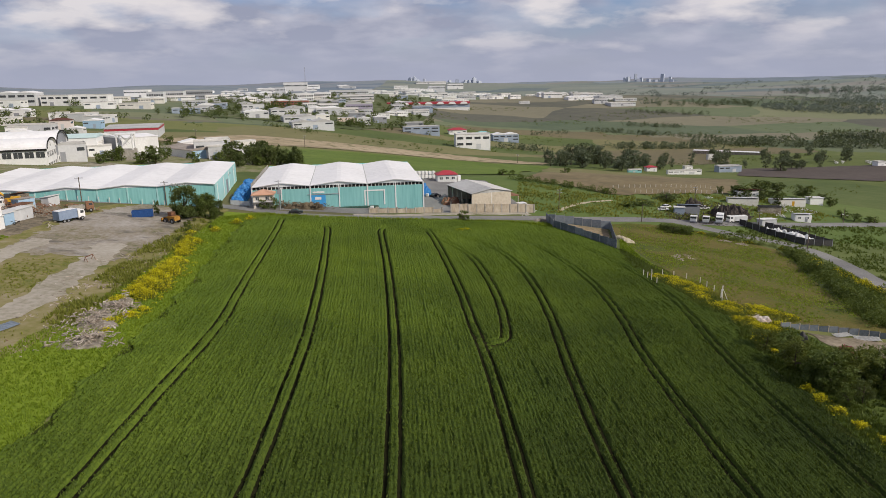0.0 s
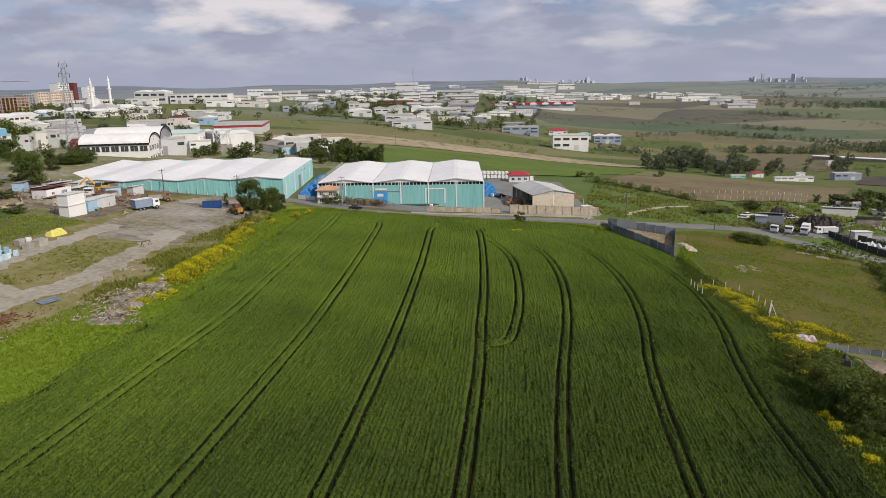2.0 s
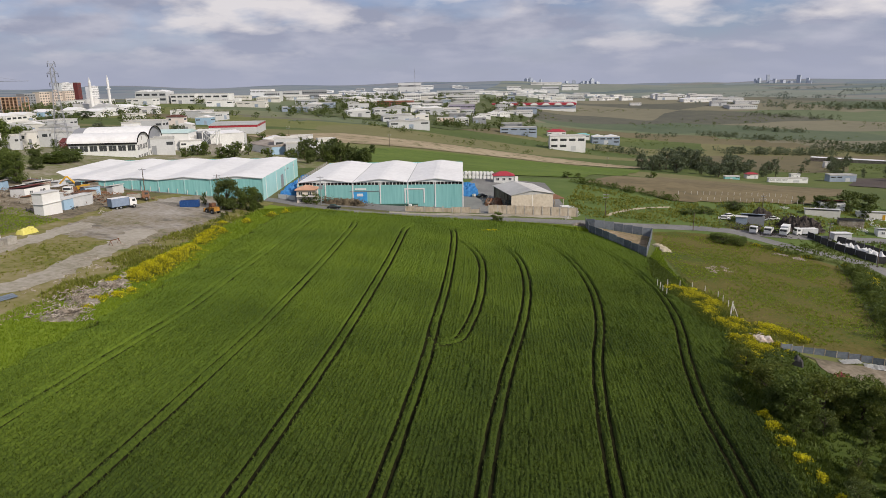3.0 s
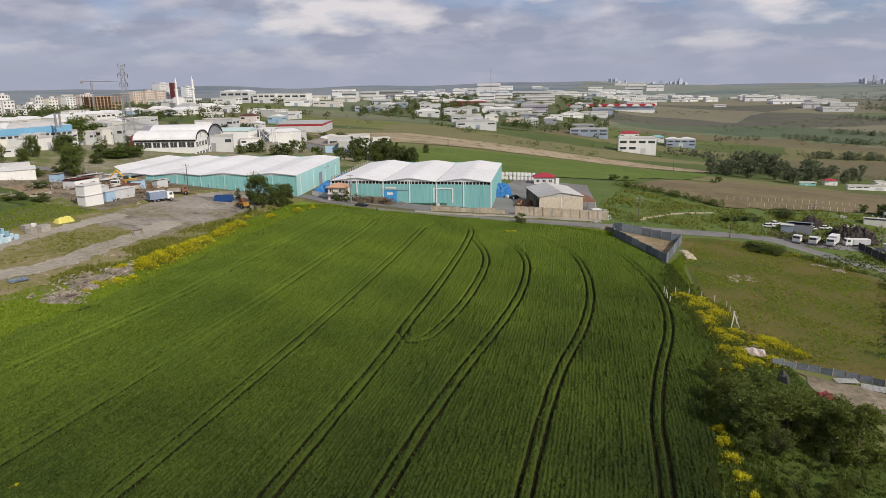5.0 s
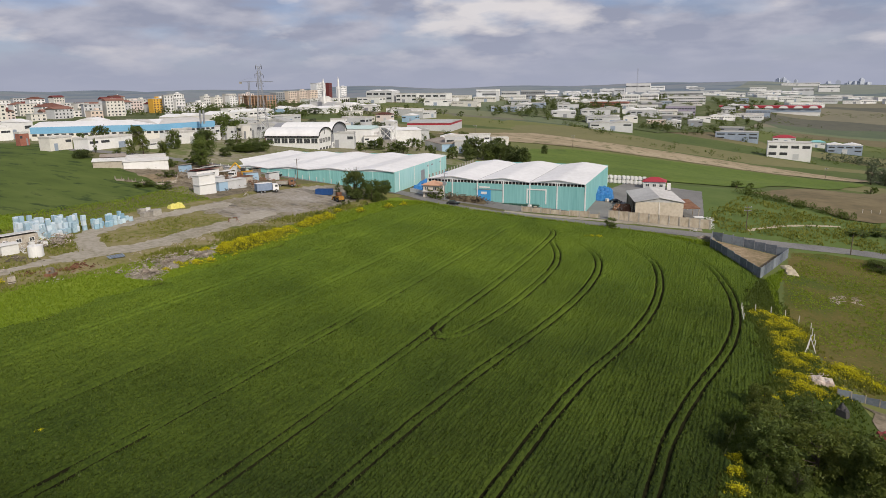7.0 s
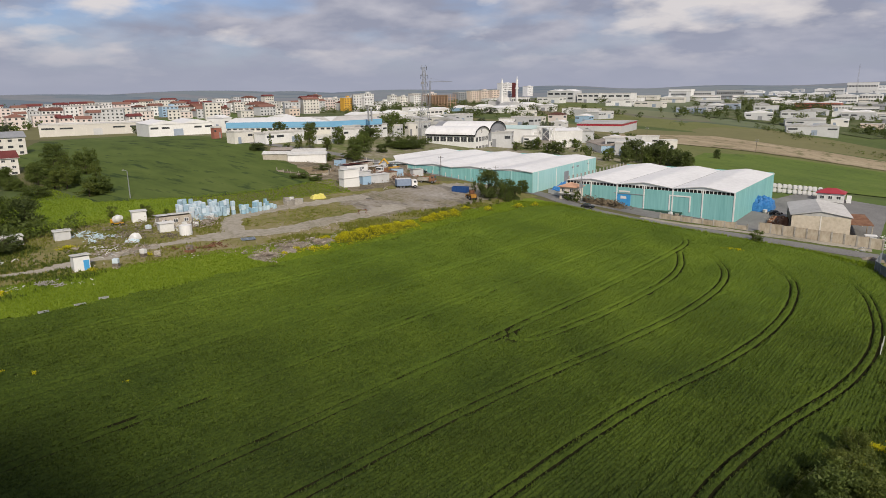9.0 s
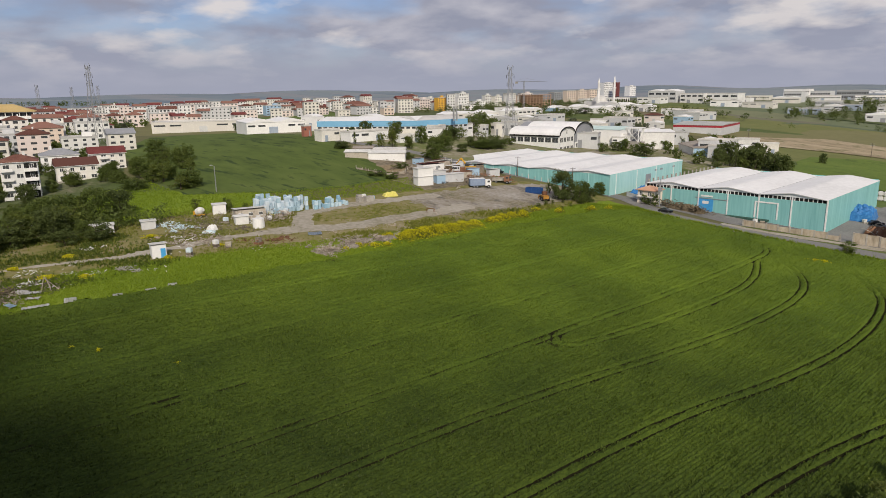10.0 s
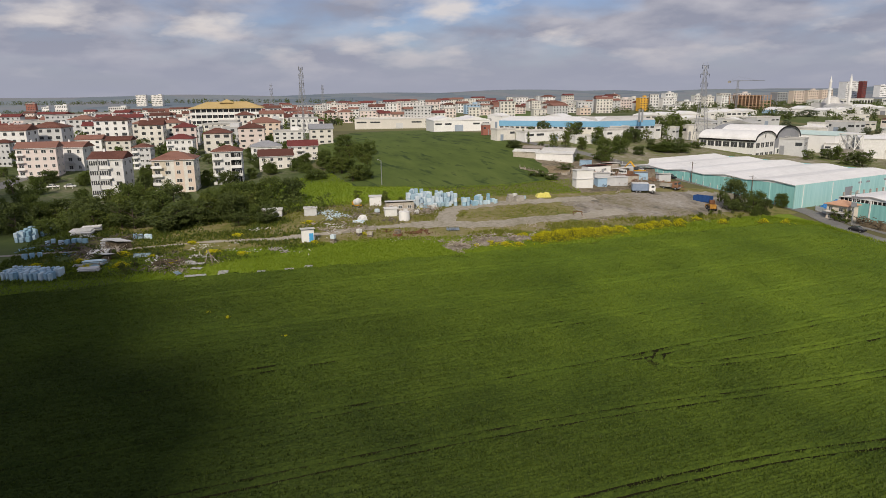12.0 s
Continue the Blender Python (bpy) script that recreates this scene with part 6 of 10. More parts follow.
# wheel tracks of the tractor, each a line of (x, y) up the field
TRACKS = [
    [(-32.4, -20), (-33.0, 30), (-32.2, 70), (-31.6, 98), (-33.7, 124), (-38.0, 174), (-39.8, 191)],
    [(-17.3, -20), (-17.3, 31), (-17.0, 60), (-17.4, 90), (-18.2, 106), (-20.6, 136), (-22.8, 158), (-24.9, 178), (-26.2, 184), (-30.2, 186.5), (-36, 187)],
    [(-3.6, -20), (-3.4, 37), (-3.3, 60), (-4.0, 90), (-5.3, 115), (-7.4, 145), (-9.8, 172), (-10.5, 181), (-9.6, 186.6), (-6.4, 190.2), (-2.2, 190.8), (1.3, 187.8), (3.0, 183.0), (4.2, 174), (5.9, 156), (7.8, 130), (8.9, 106), (9.7, 92), (10.1, 72), (10.2, 50), (10.3, -20)],
    [(9.0, 104), (9.6, 100.6), (11.4, 98.7), (13.3, 100.2), (14.3, 105), (15.1, 119), (14.8, 135), (13.4, 152), (10.8, 163), (7.2, 171.5), (4.8, 176)],
    [(20.2, -20), (20.6, 58), (21.5, 84), (22.4, 97), (23.8, 115), (24.3, 133), (23.4, 150), (21.4, 162), (18.2, 170.5), (13.2, 177.4), (8.4, 180.8), (4.0, 183)],
    [(34.7, -20), (34.7, 65), (35.0, 85), (35.8, 100), (37.8, 118), (38.4, 136), (37.3, 152), (34.8, 166), (31.6, 175.5), (28.0, 180.4), (23.8, 185.4), (19.2, 189.4), (14.4, 191.4), (9.2, 191.2), (3.6, 190.2), (0.2, 189.2)],
    [(49.8, -20), (49.7, 69), (49.4, 88), (50.8, 106), (53.2, 125), (53.6, 142), (51.8, 158), (49.2, 169), (45.6, 179.5), (41.0, 187.5), (36.4, 192.8), (31.6, 195.8), (27.0, 196.4), (22.5, 195.4), (16, 193.8)],
]
TURN_AT = (11.4, 98.6)


def smooth_line(line):
    pts = np.array(line, dtype=float)
    yy = np.linspace(pts[0, 1], pts[-1, 1], 200)
    xx = np.interp(yy, pts[:, 1], pts[:, 0])
    for _ in range(14):
        xx[1:-1] = (xx[:-2] + 2 * xx[1:-1] + xx[2:]) / 4
    return yy, xx


def off_tracks(x, y):
    """How far each place lies from the nearest wheel mark."""
    px, py = x.ravel(), y.ravel()
    order = np.argsort(py)
    up = py[order]
    near = np.full(px.shape, 9.0)
    for line in TRACKS:
        path = smooth_path(line, 1.5)
        away = np.full(px.shape, 9.0)
        for k, (a, c) in enumerate(zip(path, path[1:])):
            lo, hi = np.searchsorted(up, (min(a.y, c.y) - 1.8, max(a.y, c.y) + 1.8))
            at = order[lo:hi]
            at = at[np.abs(px[at] - (a.x + c.x) / 2) < 3.5]
            d = c - a
            f = ((px[at] - a.x) * d.x + (py[at] - a.y) * d.y) / d.length_squared
            g = np.clip(f, 0, 1)
            off = np.hypot(px[at] - a.x - g * d.x, py[at] - a.y - g * d.y)
            off = np.where(((k == 0) & (f < 0)) | ((k == len(path) - 2) & (f > 1)), 9.0, off)
            away[at] = np.minimum(away[at], off)
        near = np.minimum(near, np.abs(away - 0.74 - 0.03 * np.sin(py * 0.5)))
    near = near.reshape(x.shape)
    # a scuffed patch beside the tight turn
    a, c = TURN_AT
    near = np.minimum(near, np.abs((y - c + 1.2) * 0.9 + (x - a) * 0.1) + np.where(np.abs(x - a) < 3.0, -0.05, 9.0))
    near = np.minimum(near, np.abs((y - c + 1.8) - (x - a) * 1.3) * 0.6 + np.where(np.abs(x - a - 0.4) < 2.4, -0.02, 9.0))
    return near


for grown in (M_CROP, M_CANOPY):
    brightness_slope(grown)
ROW = 0.52  # metres between the drilled rows


def row_shift(y):
    yy, xx = smooth_line([(-3.6, -20), (-3.4, 37), (-3.3, 60), (-4.0, 90), (-5.3, 115), (-7.4, 145), (-9.8, 172), (-11.5, 200), (-12.0, 210)])
    return np.interp(y, yy, xx) + 4.0


def lodged(x, y):
    """Long thin hollows where the crop lies flat."""
    rng = np.random.default_rng(12)
    out = np.zeros(x.shape, dtype=bool)
    for k, (a, c) in enumerate(rng.uniform((-45, 0), (56, 195), (70, 2))):
        r = 0.3 + 0.5 * (k % 5) / 4
        out |= (x - a) ** 2 / (0.35 * r * r) + (y - c) ** 2 / (7 * r * r) < 1
    return out


def canopy():
    """The mass of the crop: a ridge along every row, uneven in height, open over the wheel tracks."""
    rng = np.random.default_rng(4)
    v = np.concatenate([np.arange(-20, 110, 0.42), np.arange(110, 207, 0.6)])
    u = np.arange(-53, 66, ROW / 4)
    gu, gv = np.meshgrid(u, v)
    x, y = gu + row_shift(gv) + rng.normal(0, 0.025, gu.shape), gv + rng.normal(0, 0.06, gu.shape)
    lane = np.round(gu / ROW)
    ridge = 0.5 + 0.5 * np.cos(2 * np.pi * gu / ROW + 0.5 * np.sin(gv * 0.7 + lane))
    strong = 0.5 + 0.5 * np.sin(lane * 12.9898) * np.cos(lane * 4.71)
    patchy = 0.5 + 0.5 * np.sin(lane * 7.31 + 1.9 * np.sin(gv * 0.11 + lane * 4.3))
    lump = np.sin(x * 2.3 + 1.7 * np.sin(y * 1.3)) * np.sin(y * 1.9 + 1.9 * np.sin(x * 1.7))
    tall = 0.36 + 0.26 * ridge * (0.25 + 0.5 * strong + 0.25 * patchy) + 0.04 * lump + rng.normal(0, 0.060, gu.shape) + 0.05 * np.sin(x * 0.21 + 2 * np.sin(y * 0.05)) * np.cos(y * 0.083)
    # thin places where a drilled row came up badly
    poor = rng.random((260, 130))
    cell = poor[(lane.astype(int) + 120) % 260, ((gv + 20 + 0.9 * np.sin(lane * 3.7)) / 2.3).astype(int) % 130]
    weak = rng.random(260)[(lane.astype(int) + 120) % 260]
    tall = tall - np.where(cell < 0.04 + 0.22 * weak ** 2, 0.20, 0.0)
    low = lodged(x, y)
    tall = np.where(low, 0.14, tall)
    open_to = np.clip((off_tracks(x, y) - 0.24) / 0.18, 0, 1)
    tall = 0.04 + (tall - 0.04) * open_to * open_to * (3 - 2 * open_to)
    ok = inside(x + 0.7 * np.sin(y * 0.35) + 0.5 * np.sin(y * 0.9 + 2) + rng.normal(0, 0.25, x.shape), y, FIELD) & ~inside(x, y, PLOT)
    z = heights(x, y) + tall
    k = np.arange(x.size).reshape(x.shape)
    quads = np.stack([k[:-1, :-1], k[:-1, 1:], k[1:, 1:], k[1:, :-1]], -1).reshape(-1, 4)
    quads = quads[ok.ravel()[quads].all(1)]
    used = np.unique(quads)
    back = np.zeros(x.size, dtype=np.int64)
    back[used] = np.arange(len(used))
    quads = back[quads]
    me = bpy.data.meshes.new("crop_canopy")
    me.vertices.add(len(used))
    me.vertices.foreach_set("co", np.stack([x, y, z], -1).reshape(-1, 3)[used].astype(np.float32).ravel())
    me.loops.add(quads.size)
    me.loops.foreach_set("vertex_index", quads.astype(np.int32).ravel())
    me.polygons.add(len(quads))
    me.polygons.foreach_set("loop_start", np.arange(0, quads.size, 4, dtype=np.int32))
    me.update(calc_edges=True)
    me.materials.append(M_CANOPY)
    tagged(new("crop_canopy", me), "dense leafy mass of a green cereal crop in rows", "crop", kind="stuff")


def crop():
    """Single leaves that stand out of the rows."""
    rng = np.random.default_rng(5)
    xs, ys = [], []
    for y0, y1, gap in ((-20, 105, 0.30), (105, 160, 0.36), (160, 207, 0.46)):
        u, v = np.meshgrid(np.arange(-53, 66, ROW), np.arange(y0, y1, gap))
        u, v = u.ravel() + rng.normal(0, 0.10, u.size), v.ravel() + rng.uniform(-gap / 2, gap / 2, u.size)
        xs.append(u + row_shift(v))
        ys.append(v)
    x, y = np.concatenate(xs), np.concatenate(ys)
    keep = inside(x, y, FIELD) & (off_tracks(x, y) > rng.uniform(0.32, 0.40, len(x))) & ~lodged(x, y)
    x, y = x[keep], y[keep]
    blades("cereal_crop", x, y, rng.uniform(0.18, 0.34, len(x)), 0.13, 4, M_CROP, rng, 0.8, "leaves of a dense green cereal crop in drilled rows", "crop", 0.42)


canopy()
crop()


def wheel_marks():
    """Bare strips of dark soil where the tractor's wheels ran, shade painted in."""
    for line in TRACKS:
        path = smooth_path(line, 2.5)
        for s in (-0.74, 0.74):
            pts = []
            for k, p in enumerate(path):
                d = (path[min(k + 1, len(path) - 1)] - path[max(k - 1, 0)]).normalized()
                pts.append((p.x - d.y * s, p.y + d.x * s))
            ribbon("wheel_mark", pts, 0.52, M_TRACK, 0.062, "bare dark tractor track soil with shade put into its colour", "track", 2.5, 0.03)


wheel_marks()


def scatter(poly, per_m2, rng, thin=0.0):
    xs, ys = [p[0] for p in poly], [p[1] for p in poly]
    n = int((max(xs) - min(xs)) * (max(ys) - min(ys)) * per_m2)
    x, y = rng.uniform(min(xs), max(xs), n), rng.uniform(min(ys), max(ys), n)
    keep = inside(x, y, poly) & ~inside(x, y, PLOT) & (off_dirt(x, y) > rng.uniform(-0.5, 0.8, n))
    if thin:
        keep &= (np.sin(x * 0.33 + 1.7 * np.sin(y * 0.21)) + np.sin(y * 0.27 + 1.3 * np.sin(x * 0.15)) + rng.normal(0, 0.8, n)) > thin
    return x[keep], y[keep]


def wild_growth():
    rng = np.random.default_rng(9)
    verge = [(-66, 0), (-62, 40), (-58, 80), (-54, 100), (-54, 130), (-56, 160), (-58, 188), (-50, 200), (-44, 196.5), (-49, 185), (-46, 152), (-42, 115), (-41, 92), (-41.5, 60), (-45, 20), (-46, 0)]
    x, y = scatter(verge, 12.0, rng)
    blades("verge_grass", x, y, rng.uniform(0.2, 0.45, len(x)), 0.085, 4, M_GRASS_BLADE, rng, 0.8, "bright green long grass along the crop edge", "grass")
    x, y = scatter([(-60, 186), (-45, 196), (-7, 198.5), (28, 205.5), (46, 202.5), (56, 190), (62, 150), (60, 170), (62, 205), (48, 207.5), (28, 206.5), (-7, 200), (-31, 198), (-46, 199)], 9.0, rng)
    blades("headland_grass", x, y, rng.uniform(0.4, 1.0, len(x)), 0.2, 4, M_GRASS_BLADE, rng, 0.8, "unmown grass between the crop and the road", "grass")
    x, y = scatter([(57.5, 160), (58, 130), (57.5, 95), (58, 40), (62, 0), (80, 0), (82, 60), (84, 80), (74, 105), (72, 122), (66, 136), (62, 165)], 3.0, rng)
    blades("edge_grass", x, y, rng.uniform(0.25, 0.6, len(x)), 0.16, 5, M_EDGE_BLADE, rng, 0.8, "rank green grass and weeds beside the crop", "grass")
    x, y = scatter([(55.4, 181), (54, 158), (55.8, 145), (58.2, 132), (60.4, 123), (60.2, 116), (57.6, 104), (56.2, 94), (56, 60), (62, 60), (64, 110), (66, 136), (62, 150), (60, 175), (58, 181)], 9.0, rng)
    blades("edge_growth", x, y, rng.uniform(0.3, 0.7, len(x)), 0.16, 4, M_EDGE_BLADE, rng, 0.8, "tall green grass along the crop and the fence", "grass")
    x, y = scatter([(-105, 10), (-62, 0), (-58, 60), (-57, 92), (-70, 98), (-90, 120), (-100, 100)], 4.0, rng, -0.2)
    blades("waste_weeds", x, y, rng.uniform(0.15, 0.6, len(x)), 0.16, 4, M_WEED, rng, 0.9, "patchy weeds on the waste ground", "weeds")
    x, y = scatter([(-150, 40), (-100, 60), (-93, 90), (-92, 150), (-112, 158), (-108, 130), (-112, 106), (-126, 84), (-160, 84)], 4.5, rng)
    blades("bank_grass", x, y, rng.uniform(0.2, 0.45, len(x)), 0.12, 4, M_GRASS_BLADE, rng, 0.9, "lush green grass on the bank", "grass")
    x, y = scatter([(63, 215), (72, 220), (88, 223), (102, 213), (114, 200), (111, 186), (104, 166), (99, 148), (95, 132), (97, 121), (86, 118.6), (74, 120.5), (70, 128), (62, 150), (61, 188)], 3.2, rng, -0.1)
    blades("meadow_grass", x, y, rng.uniform(0.06, 0.18, len(x)), 0.14, 3, M_DRY_BLADE, rng, 1.2, "short dry grass of the mown meadow", "grass")
    x, y = scatter([(63, 212), (88, 220), (104, 210), (116, 186), (110, 152), (98, 133), (78, 123), (66, 145), (61, 188)], 2.6, rng, -0.75)
    blades("meadow_tufts", x, y, rng.uniform(0.12, 0.35, len(x)), 0.2, 4, M_GRASS_BLADE, rng, 1.0, "green tufts in drifts over the dry meadow", "grass")
    x, y = scatter([(56, 156), (62, 156), (67, 150), (68, 138), (74, 132), (78, 125), (72, 120), (66, 112), (61, 112), (62, 126), (59, 138), (56, 146)], 5.0, rng, -0.2)
    blades("flower_stalks", x, y, rng.uniform(0.3, 0.8, len(x)), 0.18, 5, M_WEED, rng, 0.7, "tall yellow-green weeds round the flowers", "weeds")
    x, y = scatter([(40, 226), (70, 228), (110, 236), (170, 252), (160, 285), (120, 285), (80, 265), (45, 290), (38, 250)], 1.0, rng, -0.5)
    blades("roadside_weeds", x, y, rng.uniform(0.3, 1.0, len(x)), 0.35, 4, M_WEED, rng, 0.9, "rough weeds beyond the road", "weeds")
    x, y = scatter([(96, 214), (116, 205), (128, 205), (131, 190), (126, 160), (118, 130), (170, 130), (230, 180), (240, 255), (180, 245), (120, 233)], 1.1, rng, -0.3)
    blades("roadside_weeds", x, y, rng.uniform(0.25, 0.8, len(x)), 0.4, 4, M_EDGE_BLADE, rng, 0.9, "dark rank weeds round the storage bay", "weeds")
    x, y = scatter([(93, 128), (98, 140), (104, 158), (110, 178), (115, 199), (122, 203), (123, 185), (119, 165), (112, 130), (100, 112)], 4.0, rng, -0.2)
    blades("verge_weeds", x, y, rng.uniform(0.3, 0.9, len(x)), 0.25, 5, M_EDGE_BLADE, rng, 0.8, "rank green weeds between hedge and road", "weeds")
    x, y = scatter([(-105, 0), (-62, -4), (-52, 0), (-50, 30), (-57, 62), (-75, 62), (-100, 52)], 5.0, rng, -0.1)
    blades("waste_grass", x, y, rng.uniform(0.25, 0.7, len(x)), 0.18, 5, M_EDGE_BLADE, rng, 0.9, "dark green grass among the scattered panels", "grass")
    x, y = scatter([(-82, 100), (-72, 98), (-64, 116), (-70, 134), (-80, 132), (-82, 118)], 2.0, rng, -0.3)
    blades("island_grass", x, y, rng.uniform(0.1, 0.35, len(x)), 0.25, 4, M_WEED, rng, 0.9, "thin grass island in the dirt yard", "grass")
    x, y = scatter([(-61, 186), (-62, 150), (-60, 120), (-57, 96), (-52, 96), (-53, 120), (-54.5, 145), (-57, 180)], 5.0, rng, -0.3)
    blades("rank_weeds", x, y, rng.uniform(0.3, 0.9, len(x)), 0.24, 5, M_WEED, rng, 0.7, "rank weeds between the yard and the verge", "weeds")


wild_growth()


def mustard(spots, name, label, heads=15):
    """Clumps of yellow flowering mustard: green stems below, yellow heads above."""
    rng = np.random.default_rng(int(abs(spots[0][0] * 10)))
    gx, gy, gt, yx, yy, yt = [], [], [], [], [], []
    for x, y, r, h in spots:
        n = int(r * r * 34)
        a, d = rng.uniform(0, 2 * np.pi, n), r * np.minimum(np.abs(rng.normal(0, 0.62, n)), 1.9)
        t = h * np.clip(1.1 - 0.7 * (d / r) ** 2, 0.28, 1) * rng.uniform(0.6, 1.1, n)
        gx.append(x + d * np.cos(a)), gy.append(y + d * np.sin(a)), gt.append(t)
    x, y, t = np.concatenate(gx), np.concatenate(gy), np.concatenate(gt)
    blades(name + "_stems", x, y, t * 0.95, 0.22, 5, M_WEED, rng, 0.4, "green stems of flowering mustard", "weeds")
    n = len(x)
    k = heads
    X, Y, Tt = np.repeat(x, k), np.repeat(y, k), np.repeat(t, k)
    c = np.stack([X + rng.normal(0, 0.16, n * k), Y + rng.normal(0, 0.16, n * k), heights(X, Y) + Tt * rng.uniform(0.5, 1.08, n * k)], -1)
    v = rng.normal(0, 0.075, (n * k, 3, 3))
    tagged(new(name, triangles(name, c[:, None, :] + v, M_MUSTARD)), label, "flowers", kind="stuff")


mustard([(-47.5, 111, 2.4, 1.5), (-49.6, 113.5, 2.2, 1.4), (-48.0, 116, 3.0, 1.9), (-50.0, 118.5, 2.2, 1.5), (-48.8, 121, 2.8, 1.9), (-50.4, 124, 2.0, 1.4), (-49.0, 126, 2.8, 1.7), (-50.0, 130.5, 2.6, 1.6), (-50.4, 135, 2.4, 1.4), (-50.6, 108, 1.6, 1.0)], "mustard_bank", "dense bright yellow mustard in flower on the bank")
mustard([(-51.5, 142, 1.9, 1.2), (-52.2, 145, 1.9, 1.2), (-53.4, 148, 2.2, 1.3), (-54.0, 152, 2.0, 1.3), (-52.4, 155, 1.6, 1.2), (-55.5, 158, 1.6, 1.1), (-57, 165, 1.4, 1.0), (-52.5, 170, 1.5, 1.3), (-50, 182, 1.6, 1.4), (-48, 188, 1.4, 1.4)], "mustard_verge", "scattered yellow mustard flowers along the verge")
mustard([(-46.0, 101, 1.6, 0.8), (-47.5, 98, 1.4, 0.7), (-45.0, 104, 1.2, 0.7), (-46.5, 94, 1.0, 0.6)], "mustard_heap", "yellow mustard growing over the rubble heap")
mustard([(56.4, 151, 1.6, 0.6), (59.5, 151.5, 2.0, 0.8), (61.8, 152, 2.0, 0.7), (59.5, 146, 2.2, 0.8), (62.5, 147, 2.4, 0.9), (63.6, 142, 2.4, 1.0), (60.5, 141, 1.6, 0.7), (61.6, 135, 1.8, 0.9), (62.6, 130, 2.2, 1.0), (64.2, 127, 2.4, 1.0), (62.4, 121, 1.8, 0.9), (64.8, 121, 2.0, 1.0), (70.8, 130, 2.4, 0.8), (73.0, 127.6, 2.6, 0.9), (75.6, 125.6, 2.0, 0.8), (70.2, 119.6, 2.0, 0.9), (66.6, 116.4, 2.2, 1.0), (68.6, 126, 2.0, 0.9), (58, 153, 2.2, 0.6), (61, 149, 2.6, 0.8), (64.5, 144, 2.4, 0.8), (62, 138, 2.4, 0.9), (66, 132, 2.2, 0.8), (72, 130, 2.8, 0.8), (65, 117.5, 2.6, 0.9)], "mustard_edge", "yellow mustard flowers along the meadow edge", 7)
mustard([(57.3, 88.5, 1.0, 1.1), (57.6, 85.4, 1.2, 1.2), (57.9, 81.8, 1.2, 1.1), (58.5, 78.0, 1.2, 1.0), (59.2, 74.4, 1.0, 0.9), (60.0, 70.4, 0.9, 0.8), (60.8, 110.0, 1.4, 0.6), (63.4, 113.0, 1.4, 0.7), (60.6, 104.5, 1.2, 0.6)], "mustard_strip", "strip of yellow mustard beside the crop")
mustard([(111.2, 173.2, 2.4, 3.0), (113.0, 169, 2.4, 2.8), (114.0, 165, 2.4, 2.4), (115.4, 160.5, 2.4, 2.0), (115.6, 155, 2.0, 1.6), (115, 182, 2.0, 2.2), (118, 192, 1.8, 1.4), (116, 201, 1.6, 1.0), (108, 207, 1.6, 0.8), (100, 211, 1.4, 0.8), (95, 214, 1.4, 0.9)], "mustard_hedge", "yellow flowers along the roadside hedge", 8)
mustard([(12.5, 189.5, 1.6, 0.5), (14.2, 190.5, 1.5, 0.5), (11.0, 188.3, 1.0, 0.4)], "mustard_patch", "small yellow flower patch in the crop")
mustard([(-12.0, 47, 0.5, 0.8), (-22, 39, 0.5, 0.7), (-25, 36, 0.4, 0.7), (55, 66, 0.4, 0.9)], "mustard_tufts", "single yellow mustard tufts in the crop")
mustard([(-63, 72, 1.0, 0.6), (-60, 60, 0.9, 0.6), (-55, 30, 1.5, 0.7), (-58, 20, 1.6, 0.7), (-64, 12, 1.4, 0.7), (-84, 92, 2.0, 0.9), (-88, 98, 1.8, 0.9), (-92, 105, 1.8, 0.8), (-62, 26, 1.0, 0.6), (-70, 34, 1.2, 0.6), (-66, 20, 1.8, 0.8), (-59, 14, 1.6, 0.7), (-73, 44, 1.5, 0.7), (-60, 38, 1.6, 0.8), (-57, 44, 1.2, 0.6), (-79, 62, 1.6, 0.7), (-64, 4, 1.6, 0.7)], "mustard_waste", "sparse yellow flowers on the waste ground")


# ---- trees and bushes ----
def crown_mesh(name, seed, clumps, leaves, leaf, material, shape):
    """A crown one metre wide and high: many small leaves gathered in clumps of uneven size, with gaps between them."""
    rng = np.random.default_rng(seed)
    out = []
    for _ in range(clumps):
        if shape == "cone":
            zc = rng.uniform(0.08, 0.95) ** 1.1
            rr = 0.44 * (1 - zc) * np.sqrt(rng.uniform(0.1, 1))
            r = 0.05 + 0.13 * (1 - zc)
        elif shape == "tall":
            zc = rng.uniform(0.1, 0.92)
            rr = 0.3 * np.sqrt(rng.uniform(0, 1)) * np.sin(np.pi * (0.12 + 0.8 * zc))
            r = rng.uniform(0.08, 0.16)
        else:
            zc = rng.uniform(0.12, 0.88)
            rr = 0.40 * np.sqrt(rng.uniform(0.05, 1)) * np.sin(np.pi * np.clip(0.16 + 0.74 * zc, 0, 1)) ** 0.6
            r = rng.uniform(0.08, 0.19)
        a = rng.uniform(0, 2 * np.pi)
        c = np.array([rr * np.cos(a), rr * np.sin(a), zc])
        d = rng.normal(0, 1, (leaves, 3))
        d /= np.linalg.norm(d, axis=1)[:, None]
        p = c + d * r * rng.uniform(0.45, 1.05, (leaves, 1)) * np.array([1, 1, 0.8])
        v = rng.normal(0, leaf, (leaves, 3, 3))
        out.append(p[:, None, :] + v)
    return triangles(name, np.concatenate(out), material)


